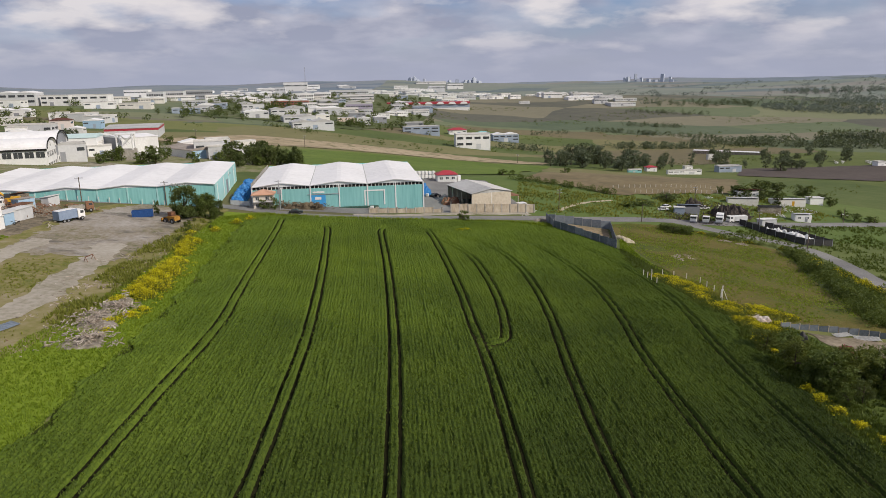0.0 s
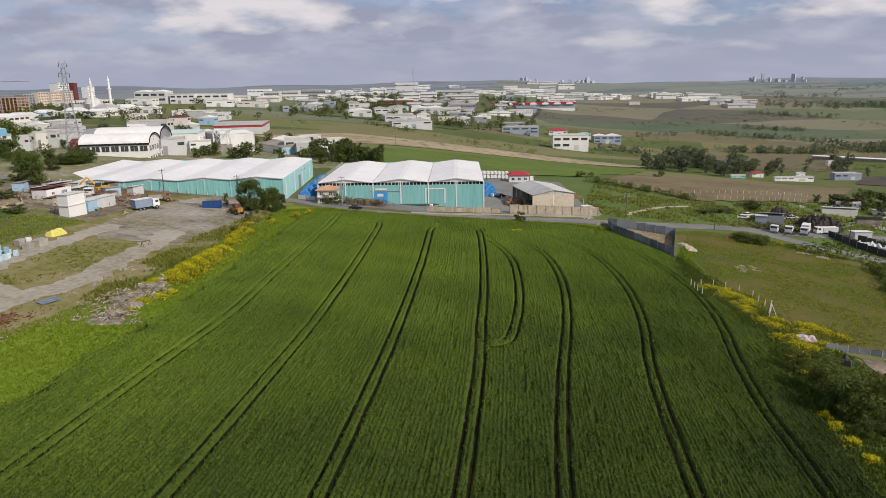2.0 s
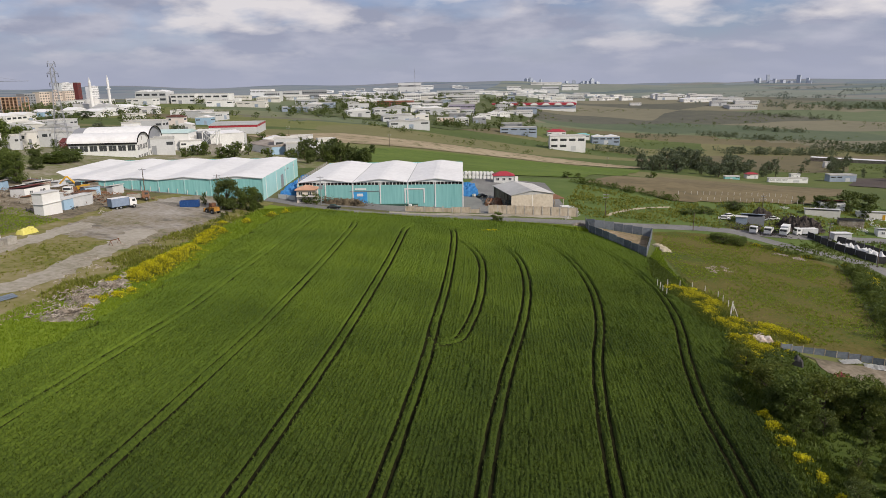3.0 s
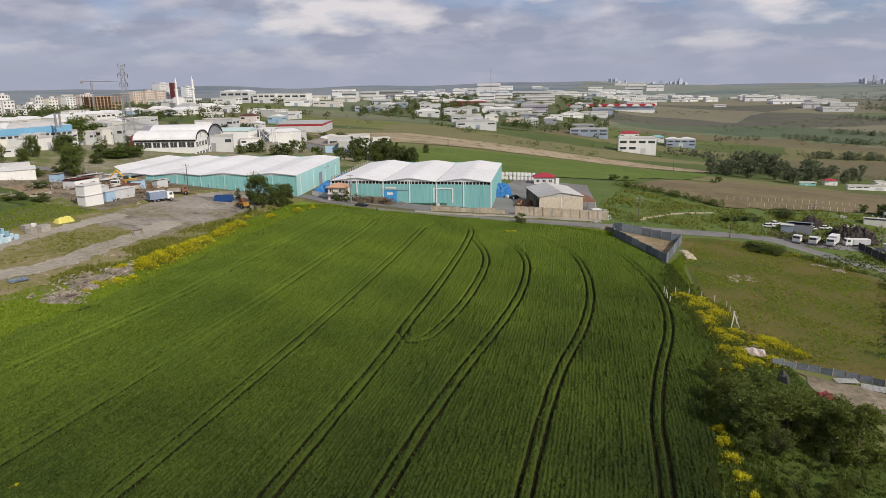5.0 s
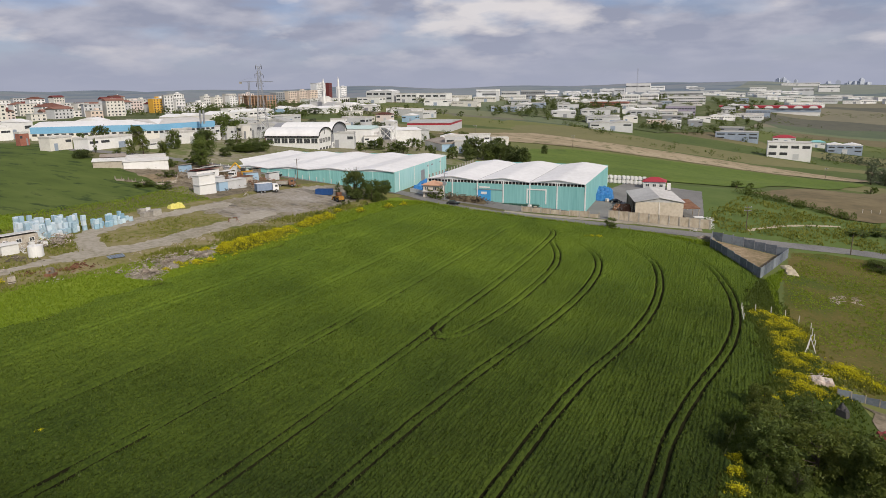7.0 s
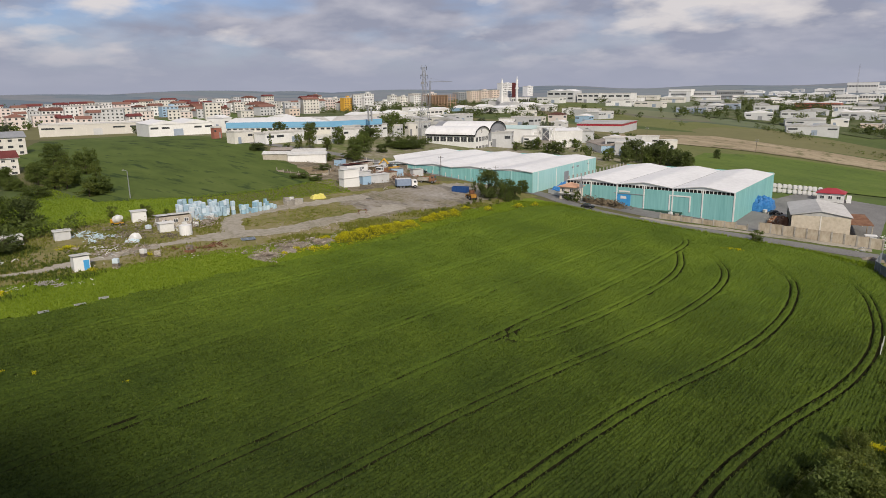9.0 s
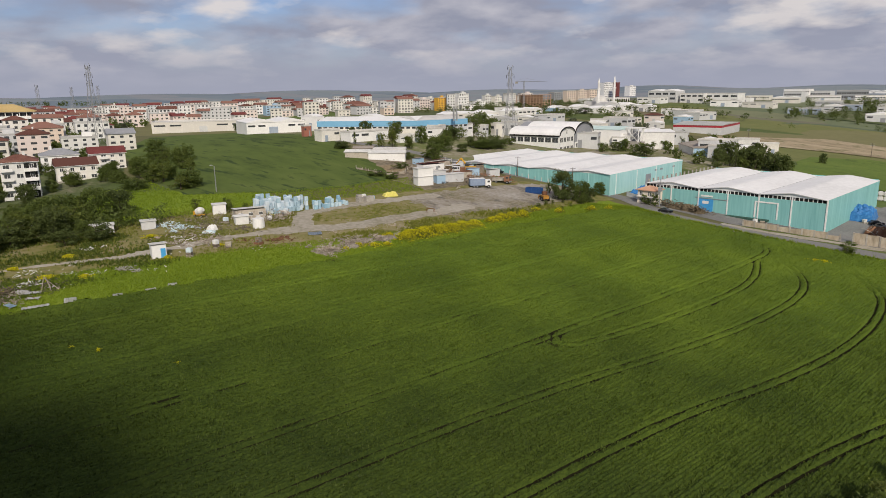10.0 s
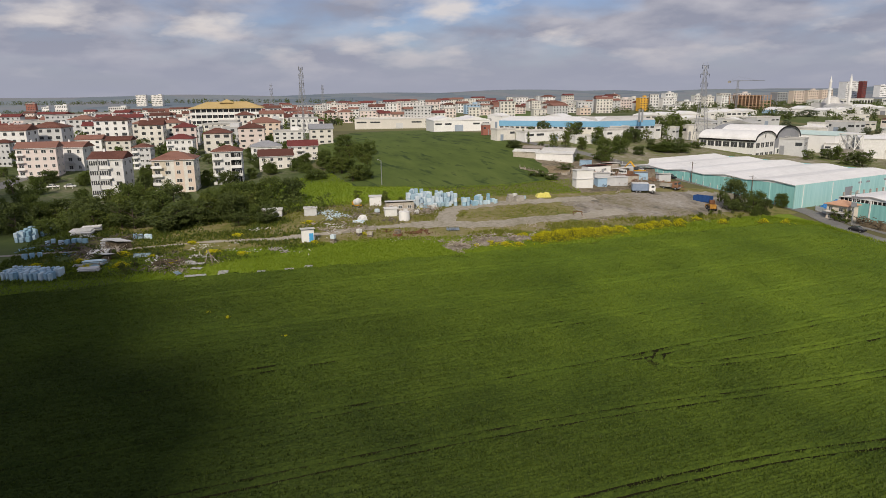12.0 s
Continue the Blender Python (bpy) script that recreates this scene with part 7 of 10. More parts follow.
def trunk_mesh(seed, clear, n_limbs):
    rnd = random.Random(seed)
    bm = bmesh.new()
    lean = (rnd.uniform(-0.04, 0.04), rnd.uniform(-0.04, 0.04))
    rod(bm, (0, 0, -0.05), (lean[0], lean[1], clear), 0.035, 0.024, 7)
    rod(bm, (lean[0], lean[1], clear), (lean[0] * 2, lean[1] * 2, 0.72), 0.024, 0.008, 6)
    for k in range(n_limbs):
        a = rnd.uniform(0, 2 * math.pi)
        z0 = rnd.uniform(clear * 0.9, 0.5)
        rod(bm, (lean[0], lean[1], z0), (lean[0] + 0.3 * math.cos(a), lean[1] + 0.3 * math.sin(a), z0 + rnd.uniform(0.12, 0.3)), 0.014, 0.005, 5)
    return mesh_of(bm, "trunk", M_BARK)


KINDS = {  # clumps, leaves in each, leaf size, material, shape, trunk's clear height, label
    "broad": (58, 120, 0.0185, M_LEAF, "round", 0.2, "leafy green broadleaf tree with an uneven crown"),
    "dark": (58, 120, 0.0185, M_LEAF_DARK, "round", 0.18, "dark green dense tree with a rounded crown"),
    "pale": (26, 70, 0.024, M_LEAF_PALE, "round", 0.2, "pale green tree with an open crown"),
    "tall": (28, 70, 0.020, M_LEAF, "tall", 0.15, "tall slim green tree with a narrow crown"),
    "conifer": (50, 60, 0.018, M_LEAF_DARK, "cone", 0.08, "dark green pointed conifer in a grove"),
    "bush": (20, 110, 0.026, M_LEAF, "round", 0.1, "dense green bush with small leaves"),
    "thicket": (26, 120, 0.022, M_LEAF_DARK, "round", 0.1, "dark green tangled bush in a thicket"),
    "willow": (36, 190, 0.016, M_LEAF_PALE, "round", 0.12, "spreading bush with light green new leaves"),
}
TREES = {}


def tree(x, y, h, w, kind, group="trees"):
    rnd = random.Random(int(x * 31 + y * 17))
    clumps, leaves, leaf, mt, shape, clear, label = KINDS[kind]
    v = rnd.randrange(3)
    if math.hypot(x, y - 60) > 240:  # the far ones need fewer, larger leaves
        # beyond 420 m the leaves also take the haze-tinted green
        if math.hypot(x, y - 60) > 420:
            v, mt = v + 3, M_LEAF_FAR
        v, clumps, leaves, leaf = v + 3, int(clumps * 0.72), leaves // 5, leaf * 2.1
    m = pose(x, y, height(x, y) - 0.05, 0, 0, rnd.uniform(0, 360)) @ Matrix.Diagonal((w, w, h, 1))
    if (kind, v) not in TREES:
        name = "bush" if kind in ("bush", "thicket", "willow") else "tree"
        top = tagged(new(name), label, name, "bushes" if name == "bush" else group)
        k = list(KINDS).index(kind) * 10 + v
        ob = new("trunk", trunk_mesh(k, clear, 5))
        ob.parent = top
        ob = new("crown", crown_mesh("crown", k, clumps, leaves, leaf, mt, shape))
        ob.parent = top
        top.matrix_basis = m
        TREES[kind, v] = top
        return top
    top = copy_thing(TREES[kind, v], Matrix())
    top.matrix_basis = m
    return top


tree(-65.2, 185.6, 10.1, 8.2, "dark")
tree(-60.9, 189.2, 7.1, 7.5, "broad")
tree(-65.1, 204.2, 4.6, 4.8, "broad")
tree(-74.2, 188.6, 4.3, 1.9, "bush")
tree(14.1, 203.7, 3.4, 4.6, "bush")
tree(21.6, 249.6, 3.7, 2.6, "bush")
tree(65.9, 91.4, 7.4, 9.0, "willow")
tree(61.2, 90.0, 6.6, 8.2, "broad")
tree(71.6, 92.5, 6.7, 8.4, "broad")
tree(73.7, 88.0, 8.1, 8.1, "willow")
tree(60.2, 97.1, 5.6, 6.6, "willow")
tree(59.6, 105.0, 4.2, 4.8, "willow")
tree(65.7, 106.9, 3.4, 5.9, "bush")
tree(-80.8, 317.4, 9.1, 5.9, "conifer")
tree(-77.3, 316.1, 11.4, 4.8, "conifer")
tree(-74.8, 320.1, 8.1, 8.1, "dark")
tree(-69.9, 319.5, 9.4, 8.1, "dark")
tree(-66.3, 324.3, 10.1, 6.0, "conifer")
tree(-63.9, 325.5, 8.2, 8.2, "dark")
tree(-60.2, 327.5, 6.6, 7.7, "dark")
tree(-56.7, 323.1, 6.0, 6.0, "broad")
tree(-88.6, 332.4, 5.9, 6.7, "dark")
tree(-92.3, 334.0, 3.6, 5.6, "broad")
tree(-118.3, 306.7, 7.7, 11.8, "dark")
tree(-123.9, 304.3, 5.6, 7.6, "broad")
tree(-137.1, 315.0, 7.3, 5.2, "broad")
tree(-138.1, 297.4, 5.0, 6.4, "broad")
tree(-108.8, 344.6, 4.9, 6.3, "broad")
tree(136.7, 586.2, 19.1, 20.1, "broad")
tree(151.1, 593.1, 20.4, 22.4, "broad")
tree(168.0, 611.8, 17.9, 18.9, "broad")
tree(177.9, 614.6, 11.6, 15.8, "broad")
tree(113.5, 559.3, 13.4, 12.5, "tall")
tree(122.0, 565.3, 12.6, 11.6, "broad")
tree(166.1, 532.9, 12.9, 16.6, "broad")
tree(182.6, 554.8, 15.3, 14.4, "tall")
tree(216.8, 559.2, 12.1, 7.7, "tall")
tree(104.8, 466.2, 5.6, 8.0, "bush")
tree(41.2, 317.1, 3.3, 6.0, "bush")
tree(46.0, 322.2, 2.5, 4.4, "bush")
tree(152.2, 286.1, 8.6, 10.1, "dark")
tree(164.5, 294.4, 7.3, 10.4, "dark")
tree(142.3, 284.4, 5.5, 7.5, "dark")
tree(179.5, 299.4, 7.1, 9.5, "dark")
tree(101.6, 263.9, 3.5, 10.6, "thicket")
tree(88.3, 252.3, 2.6, 8.8, "bush")
tree(81.4, 248.3, 2.2, 7.8, "bush")
tree(172.3, 258.4, 3.5, 6.0, "bush")
tree(173.0, 252.2, 3.6, 8.1, "bush")
tree(180.6, 251.3, 3.8, 6.7, "bush")
tree(84.3, 212.3, 3.0, 7.5, "bush")
tree(88.9, 211.7, 3.2, 5.6, "bush")
tree(-204.6, 99.3, 9.3, 11.5, "broad")
tree(-181.2, 100.8, 8.6, 8.4, "broad")
tree(-155.4, 86.9, 7.5, 10.5, "pale")
tree(-137.7, 90.0, 5.5, 9.8, "broad")
tree(-172.6, 83.9, 7.8, 7.5, "broad")
tree(-150.0, 76.5, 4.0, 10.1, "broad")
tree(-135.1, 86.4, 4.3, 8.9, "pale")
tree(-163.7, 13.3, 5.9, 5.5, "broad")
tree(-163.7, 22.4, 5.9, 5.1, "broad")
tree(-126.0, 0.7, 5.7, 9.7, "thicket")
tree(-103.8, 11.9, 6.7, 10.4, "thicket")
tree(-94.3, 20.7, 7.2, 11.5, "thicket")
tree(-86.0, 28.9, 6.7, 11.1, "thicket")
tree(-89.5, 35.5, 7.2, 10.1, "thicket")
tree(-106.0, 43.2, 8.4, 9.5, "broad")
tree(-104.8, 49.3, 8.6, 9.6, "broad")
tree(-102.7, 55.3, 9.6, 8.9, "broad")
tree(-107.9, 62.4, 7.9, 8.3, "dark")
tree(-84.3, 51.8, 4.8, 8.7, "thicket")
tree(-114.4, -5.7, 5.8, 9.1, "thicket")
tree(-112.6, -10.5, 5.5, 8.9, "thicket")
tree(-84.0, 45.5, 3.6, 5.7, "thicket")
tree(-216.5, 45.3, 7.4, 4.9, "dark")
tree(-199.6, 61.6, 7.1, 5.7, "dark")
tree(-178.4, 63.8, 5.5, 6.6, "broad")
tree(-198.1, 79.1, 3.6, 5.8, "broad")
tree(-172.6, 76.1, 4.4, 6.6, "broad")
tree(-340.2, 19.0, 9.0, 8.0, "broad")
tree(-310.8, 14.1, 6.8, 9.3, "broad")
tree(-276.4, 23.5, 7.1, 6.8, "broad")
tree(-204.8, 19.7, 4.6, 6.9, "broad")
tree(-258.5, -36.3, 8.4, 10.2, "dark")
tree(-215.8, -18.5, 5.7, 9.1, "dark")
tree(-204.0, -4.9, 6.6, 6.6, "broad")
tree(-539.3, 9.8, 10.7, 9.7, "broad")
tree(-827.2, -154.4, 14.6, 19.9, "dark")
tree(-744.2, -121.7, 14.0, 18.2, "dark")
tree(-467.8, 149.3, 8.0, 14.1, "broad")
tree(-409.7, 129.0, 6.7, 10.0, "dark")
tree(-167.1, 188.2, 8.4, 6.4, "pale")
tree(-165.4, 181.6, 7.8, 4.9, "pale")
tree(-160.8, 192.8, 6.3, 5.3, "pale")
tree(-151.9, 205.4, 8.2, 9.6, "broad")
tree(-192.4, 243.5, 6.2, 6.8, "dark")
tree(-185.2, 233.3, 6.0, 5.5, "dark")
tree(-221.2, 281.8, 13.0, 11.4, "broad")
tree(-227.9, 297.1, 11.7, 11.1, "broad")
tree(-155.3, 240.7, 4.6, 10.1, "broad")
tree(-154.7, 230.9, 5.0, 11.0, "broad")
tree(-148.0, 212.5, 4.1, 5.7, "dark")
tree(-172.8, 166.4, 3.4, 8.3, "dark")
tree(-181.2, 177.6, 5.8, 2.5, "tall")
tree(-190.6, 179.6, 5.8, 2.1, "tall")
tree(-203.0, 179.9, 5.4, 2.2, "tall")
tree(-165.2, 176.0, 3.6, 4.8, "bush")
tree(-141.6, 188.7, 3.2, 7.7, "bush")
tree(-139.9, 177.2, 2.9, 6.2, "bush")
tree(-348.0, 189.2, 5.4, 6.2, "dark")
tree(-301.4, 177.2, 4.2, 3.5, "broad")
tree(-402.3, 159.2, 4.2, 4.2, "broad")
tree(-379.8, 157.7, 4.0, 3.2, "broad")
tree(-317.3, 425.8, 7.4, 15.6, "broad")
tree(-381.7, 526.1, 6.1, 15.3, "broad")
tree(-390.2, 552.0, 7.4, 17.9, "broad")
tree(-401.4, 596.1, 7.1, 21.9, "dark")
tree(-592.5, 358.2, 8.8, 15.0, "dark")
tree(-604.0, 349.7, 7.6, 12.6, "dark")
tree(-570.6, 456.6, 11.5, 10.2, "dark")
tree(-614.7, 276.5, 7.4, 8.7, "dark")
tree(-561.3, 279.6, 8.1, 8.1, "dark")
tree(-140.6, 312.9, 5.3, 10.5, "dark")
tree(-126.6, 164.3, 2.5, 7.1, "bush")
tree(-118.2, 148.0, 2.0, 7.9, "bush")
tree(-112.2, 150.3, 2.3, 6.6, "bush")
tree(-89.9, 307.1, 6.8, 7.4, "broad")
tree(-155.0, 403.5, 5.7, 7.6, "broad")
tree(-152.8, 391.5, 6.3, 6.6, "broad")
tree(-247.0, 311.2, 15.2, 13.5, "broad")
tree(-228.8, 305.8, 11.8, 11.1, "broad")
tree(-134.0, 186.2, 10.3, 8.2, "broad")
tree(-170.5, 262.6, 3.3, 8.3, "broad")
tree(-180.7, 284.9, 4.1, 5.3, "broad")
tree(-155.9, 229.8, 3.9, 9.8, "broad")
tree(-153.7, 236.0, 5.0, 7.5, "dark")


def planted(poly, n, seed, kinds, tall, gap, group="trees"):
    """Trees strewn over a stretch of ground, clear of the buildings."""
    rnd = random.Random(seed)
    xs, ys = [p[0] for p in poly], [p[1] for p in poly]
    for _ in range(n):
        x, y = rnd.uniform(min(xs), max(xs)), rnd.uniform(min(ys), max(ys))
        if bool(inside(np.array([x]), np.array([y]), poly)[0]) and free(x, y, gap):
            h = rnd.uniform(*tall)
            tree(round(x, 1), round(y, 1), h, h * rnd.uniform(0.75, 1.25), rnd.choice(kinds), group)


def copse(poly, n, seed, tall, gap, material, label):
    """Far garden trees between the buildings, one mass of leaves."""
    rnd, rng = random.Random(seed), np.random.default_rng(seed)
    xs, ys = [p[0] for p in poly], [p[1] for p in poly]
    out = []
    for _ in range(n):
        x, y = rnd.uniform(min(xs), max(xs)), rnd.uniform(min(ys), max(ys))
        if not (bool(inside(np.array([x]), np.array([y]), poly)[0]) and free(x, y, gap)):
            continue
        h = rnd.uniform(*tall)
        for _ in range(5):
            k = 26
            d = rng.normal(0, 1, (k, 3))
            d /= np.linalg.norm(d, axis=1)[:, None]
            r = h * rng.uniform(0.2, 0.34)
            p = np.array([x, y, height(x, y) + h * 0.55]) + rng.normal(0, 1, 3) * np.array([h * 0.22, h * 0.22, h * 0.14]) + d * r
            out.append(p[:, None, :] + rng.normal(0, h * 0.075, (k, 3, 3)))
    tagged(new("garden_trees", triangles("garden_trees", np.concatenate(out), material)), label, "trees", kind="stuff")


planted([(-132, -30), (-100, -22), (-95, 4), (-88, 24), (-86, 50), (-94, 58), (-116, 56), (-124, 36)], 135, 1, ("thicket", "dark", "broad", "broad", "pale", "willow"), (3.2, 9.8), 3.8, "trees of the thicket")
planted([(-214, 108), (-192, 72), (-160, 72), (-152, 86), (-158, 98), (-186, 108)], 34, 2, ("broad", "pale", "pale", "bush"), (3.0, 7.5), 5.0)
planted([(-320, 100), (-180, 70), (-136, 40), (-128, -40), (-170, -70), (-330, -80)], 210, 3, ("broad", "dark", "broad", "thicket", "bush"), (3.0, 8.0), 6.2)
copse([(-760, 300), (-330, 110), (-330, -90), (-760, -190)], 260, 4, (5.0, 9.0), 9.0, M_LEAF, "garden trees between the far town houses")
planted([(-300, 300), (-60, 300), (-60, 400), (-200, 470), (-320, 480)], 60, 5, ("broad", "dark", "bush"), (4.0, 8.0), 9.0)
copse([(-560, 430), (-300, 480), (-240, 740), (-560, 760)], 130, 6, (5.0, 10.0), 9.0, M_LEAF_DARK, "trees between the far blocks of flats")
copse([(-300, 760), (20, 760), (40, 1380), (-320, 1380)], 320, 7, (6.0, 12.0), 8.0, M_LEAF_DARK, "trees between the halls of the far estate")
planted([(-222, 192), (-158, 192), (-146, 205), (-160, 250), (-200, 262), (-250, 300), (-240, 240)], 60, 15, ("pale", "broad", "pale", "dark"), (4.0, 8.5), 6.0)
planted([(-71, 181), (-58, 181), (-57, 194), (-68, 194)], 5, 9, ("broad", "dark"), (3.5, 6.0), 2.6)
planted([(-94, 311), (-54, 318), (-50, 336), (-92, 342)], 30, 14, ("conifer", "dark", "dark"), (7.0, 12.0), 4.0)
planted([(126, 272), (185, 272), (190, 305), (134, 300)], 26, 10, ("dark", "bush", "thicket"), (3.0, 5.0), 5.0)
planted([(190, 560), (300, 520), (420, 600), (420, 700), (260, 690)], 60, 11, ("dark", "broad", "tall"), (6.0, 13.0), 8.0)
planted([(100, 560), (200, 540), (240, 640), (150, 660)], 40, 12, ("broad", "dark", "tall"), (8.0, 17.0), 9.0)


def wood(name, spots, material, label, leaf=0.9, k=34):
    """Far woods and hedges as one mass of leaves."""
    rng = np.random.default_rng(int(abs(spots[0][0])))
    out = []
    for x0, y0, x1, y1, wide, tall, n in spots:
        for _ in range(int(n * 1.7)):
            f = rng.uniform(0, 1)
            x, y = x0 + (x1 - x0) * f + rng.normal(0, wide / 2), y0 + (y1 - y0) * f + rng.normal(0, wide / 2)
            h = tall * rng.uniform(0.4, 0.95)
            r = h * rng.uniform(0.3, 0.5)
            d = rng.normal(0, 1, (k, 3))
            d /= np.linalg.norm(d, axis=1)[:, None]
            p = np.array([x, y, height(x, y) + h * 0.5]) + d * np.array([r, r, h * 0.5])
            out.append(p[:, None, :] + rng.normal(0, leaf * h / 9, (k, 3, 3)))
    tagged(new(name, triangles(name, np.concatenate(out), material)), label, "woods", kind="stuff")


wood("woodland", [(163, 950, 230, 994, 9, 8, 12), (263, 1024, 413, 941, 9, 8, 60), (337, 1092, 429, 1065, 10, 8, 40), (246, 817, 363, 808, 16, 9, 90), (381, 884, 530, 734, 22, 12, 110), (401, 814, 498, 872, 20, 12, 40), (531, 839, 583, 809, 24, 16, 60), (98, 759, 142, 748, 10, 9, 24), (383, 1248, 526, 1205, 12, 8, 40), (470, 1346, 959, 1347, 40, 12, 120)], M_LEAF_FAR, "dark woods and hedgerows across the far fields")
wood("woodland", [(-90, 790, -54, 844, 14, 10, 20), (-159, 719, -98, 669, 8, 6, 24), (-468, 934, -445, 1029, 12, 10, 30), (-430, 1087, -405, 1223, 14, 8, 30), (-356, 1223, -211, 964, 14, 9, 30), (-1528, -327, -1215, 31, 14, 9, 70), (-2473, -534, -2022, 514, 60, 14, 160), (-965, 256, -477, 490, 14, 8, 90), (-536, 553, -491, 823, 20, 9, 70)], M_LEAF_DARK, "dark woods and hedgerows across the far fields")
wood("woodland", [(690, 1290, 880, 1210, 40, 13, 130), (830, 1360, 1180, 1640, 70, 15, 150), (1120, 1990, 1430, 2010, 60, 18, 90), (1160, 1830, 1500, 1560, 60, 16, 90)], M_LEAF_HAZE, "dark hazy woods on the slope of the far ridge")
wood("hedge", [(43, 298, 81, 269, 3, 3, 60), (81, 215.5, 93, 216, 2.4, 2.4, 40), (93, 215, 103, 209, 1.6, 1.3, 30), (103, 209, 116, 203, 1.8, 1.4, 40), (116, 198, 112, 178, 3.5, 3.0, 60), (112, 178, 107, 158, 4, 3.6, 70), (107, 158, 100, 140, 4, 3.6, 70), (100, 140, 97, 122, 5, 3.6, 60), (-116, -1, -94, 67, 6, 5, 60), (-107, -12, -100, 20, 6, 4, 40)], M_LEAF, "overgrown green hedge beside the road and yards", 0.55, 110)


def scrub(poly, n, seed, tall, material, label):
    """Low bushes strewn in drifts over the open country, one mass of leaves."""
    rng = np.random.default_rng(seed)
    xs, ys = [p[0] for p in poly], [p[1] for p in poly]
    x, y = rng.uniform(min(xs), max(xs), n), rng.uniform(min(ys), max(ys), n)
    drift = np.sin(x * 0.021 + 2.1 * np.sin(y * 0.013)) + np.sin(y * 0.034 + 1.7 * np.sin(x * 0.011)) + rng.normal(0, 0.5, n)
    keep = inside(x, y, poly) & (drift > 0.75)
    for bare in BARE:
        keep &= ~inside(x, y, bare)
    x, y = x[keep], y[keep]
    k = 26
    h = tall * rng.uniform(0.35, 1.2, len(x))
    d = rng.normal(0, 1, (len(x), k, 3))
    d /= np.linalg.norm(d, axis=2)[..., None]
    c = np.stack([x, y, heights(x, y) + h * 0.35], -1)[:, None, :]
    p = c + d * np.stack([h * 0.9, h * 0.9, h * 0.5], -1)[:, None, :]
    v = rng.normal(0, 1, (len(x), k, 3, 3)) * (h * 0.16)[:, None, None, None]
    tagged(new("scrub", triangles("scrub", (p[:, :, None, :] + v).reshape(-1, 3, 3), material)), label, "scrub", kind="stuff")


BARE = [
    [(-185, 470), (-172, 510), (-141, 572), (31, 590), (125, 590), (28, 528), (-151, 446)], [(-77, 462), (110, 550), (48, 320), (-55, 310)],
    [(49, 300), (115, 490), (226, 462), (140, 290), (80, 268)], [(275, 556), (408, 562), (323, 443)],
]
scrub([(36, 226), (180, 250), (330, 300), (420, 560), (230, 470), (150, 290), (80, 266), (36, 290)], 1500, 31, 1.8, M_LEAF_PALE, "low green scrub on the rough ground beyond the road")
scrub([(128, 208), (132, 180), (126, 150), (200, 160), (300, 250), (290, 275), (180, 246), (140, 236)], 420, 35, 1.7, M_LEAF, "low dark bushes east of the country road")
scrub([(-60, 600), (520, 600), (900, 900), (900, 1300), (60, 1300), (0, 900)], 4600, 32, 2.6, M_LEAF, "low scrub and bushes over the open country")
scrub([(300, 1300), (1700, 1000), (2600, 2300), (1400, 3200), (300, 2200)], 2600, 33, 9.0, M_LEAF_HAZE, "haze-tinted scrub and woods on the distant hillside")
scrub([(-460, 700), (-60, 620), (-60, 760), (-240, 780), (-440, 900)], 500, 34, 3.0, M_LEAF, "bushes on the grassy rise behind the estate")

planted([(-57, 20), (-51, 17), (-50, 22), (-56, 24)], 8, 45, ("thicket", "bush"), (1.4, 2.8), 1.6)
planted([(-70, 14), (-62, 12), (-58, 26), (-66, 30)], 16, 41, ("bush", "thicket"), (1.2, 2.6), 2.4)
planted([(-92, 100), (-86, 62), (-94, 56), (-112, 96)], 14, 42, ("bush", "pale", "bush"), (1.4, 3.4), 4.0)
planted([(-62, 196), (-54, 172), (-56, 150), (-60, 150), (-62, 175)], 16, 43, ("bush", "bush", "willow"), (1.0, 2.2), 2.4)
planted([(58.5, 66), (66, 64), (72, 82), (70, 102), (60.5, 104), (59, 84)], 40, 44, ("thicket", "bush", "willow"), (1.8, 4.2), 2.6)

# ---- things round the warehouses ----
M_FADED_RED = surface("faded_red_tarpaulin", [(0.15, 0.030, 0.034), (0.26, 0.060, 0.062)], 1.6, 0.3, 0.7, 0.03)
M_BLUE_TARP = surface("blue_tarpaulin", [(0.02, 0.10, 0.27), (0.035, 0.17, 0.42), (0.10, 0.30, 0.56)], 1.6, 0.3, 0.45, 0.05)
M_SACK = surface("white_sacking", [(0.58, 0.58, 0.57), (0.72, 0.72, 0.71)], 2.0, 0.3, 0.8, 0.03)
M_FOAM = surface("pale_blue_block", [(0.30, 0.42, 0.50), (0.42, 0.54, 0.62), (0.56, 0.64, 0.70)], 1.5, 0.3, 0.8, each=0.5)
M_FOAM_BLUE = surface("sky_blue_block", [(0.24, 0.40, 0.50), (0.36, 0.51, 0.60), (0.52, 0.64, 0.70)], 1.5, 0.3, 0.8, each=0.5)
M_RUST = surface("rusty_metal", [(0.10, 0.05, 0.03), (0.20, 0.10, 0.06), (0.28, 0.16, 0.10)], 2.0, 0.4, 0.9, 0.02, each=0.3)
M_TIMBER = surface("grey_timber", [(0.12, 0.10, 0.08), (0.26, 0.225, 0.18), (0.44, 0.40, 0.34)], 3.0, 0.5, 0.95, 0.01, each=0.4)
M_OLD_BOARDS = surface("old_boards", [(0.060, 0.048, 0.032), (0.125, 0.100, 0.066), (0.215, 0.175, 0.120)], 3.0, 0.5, 0.95, 0.01)
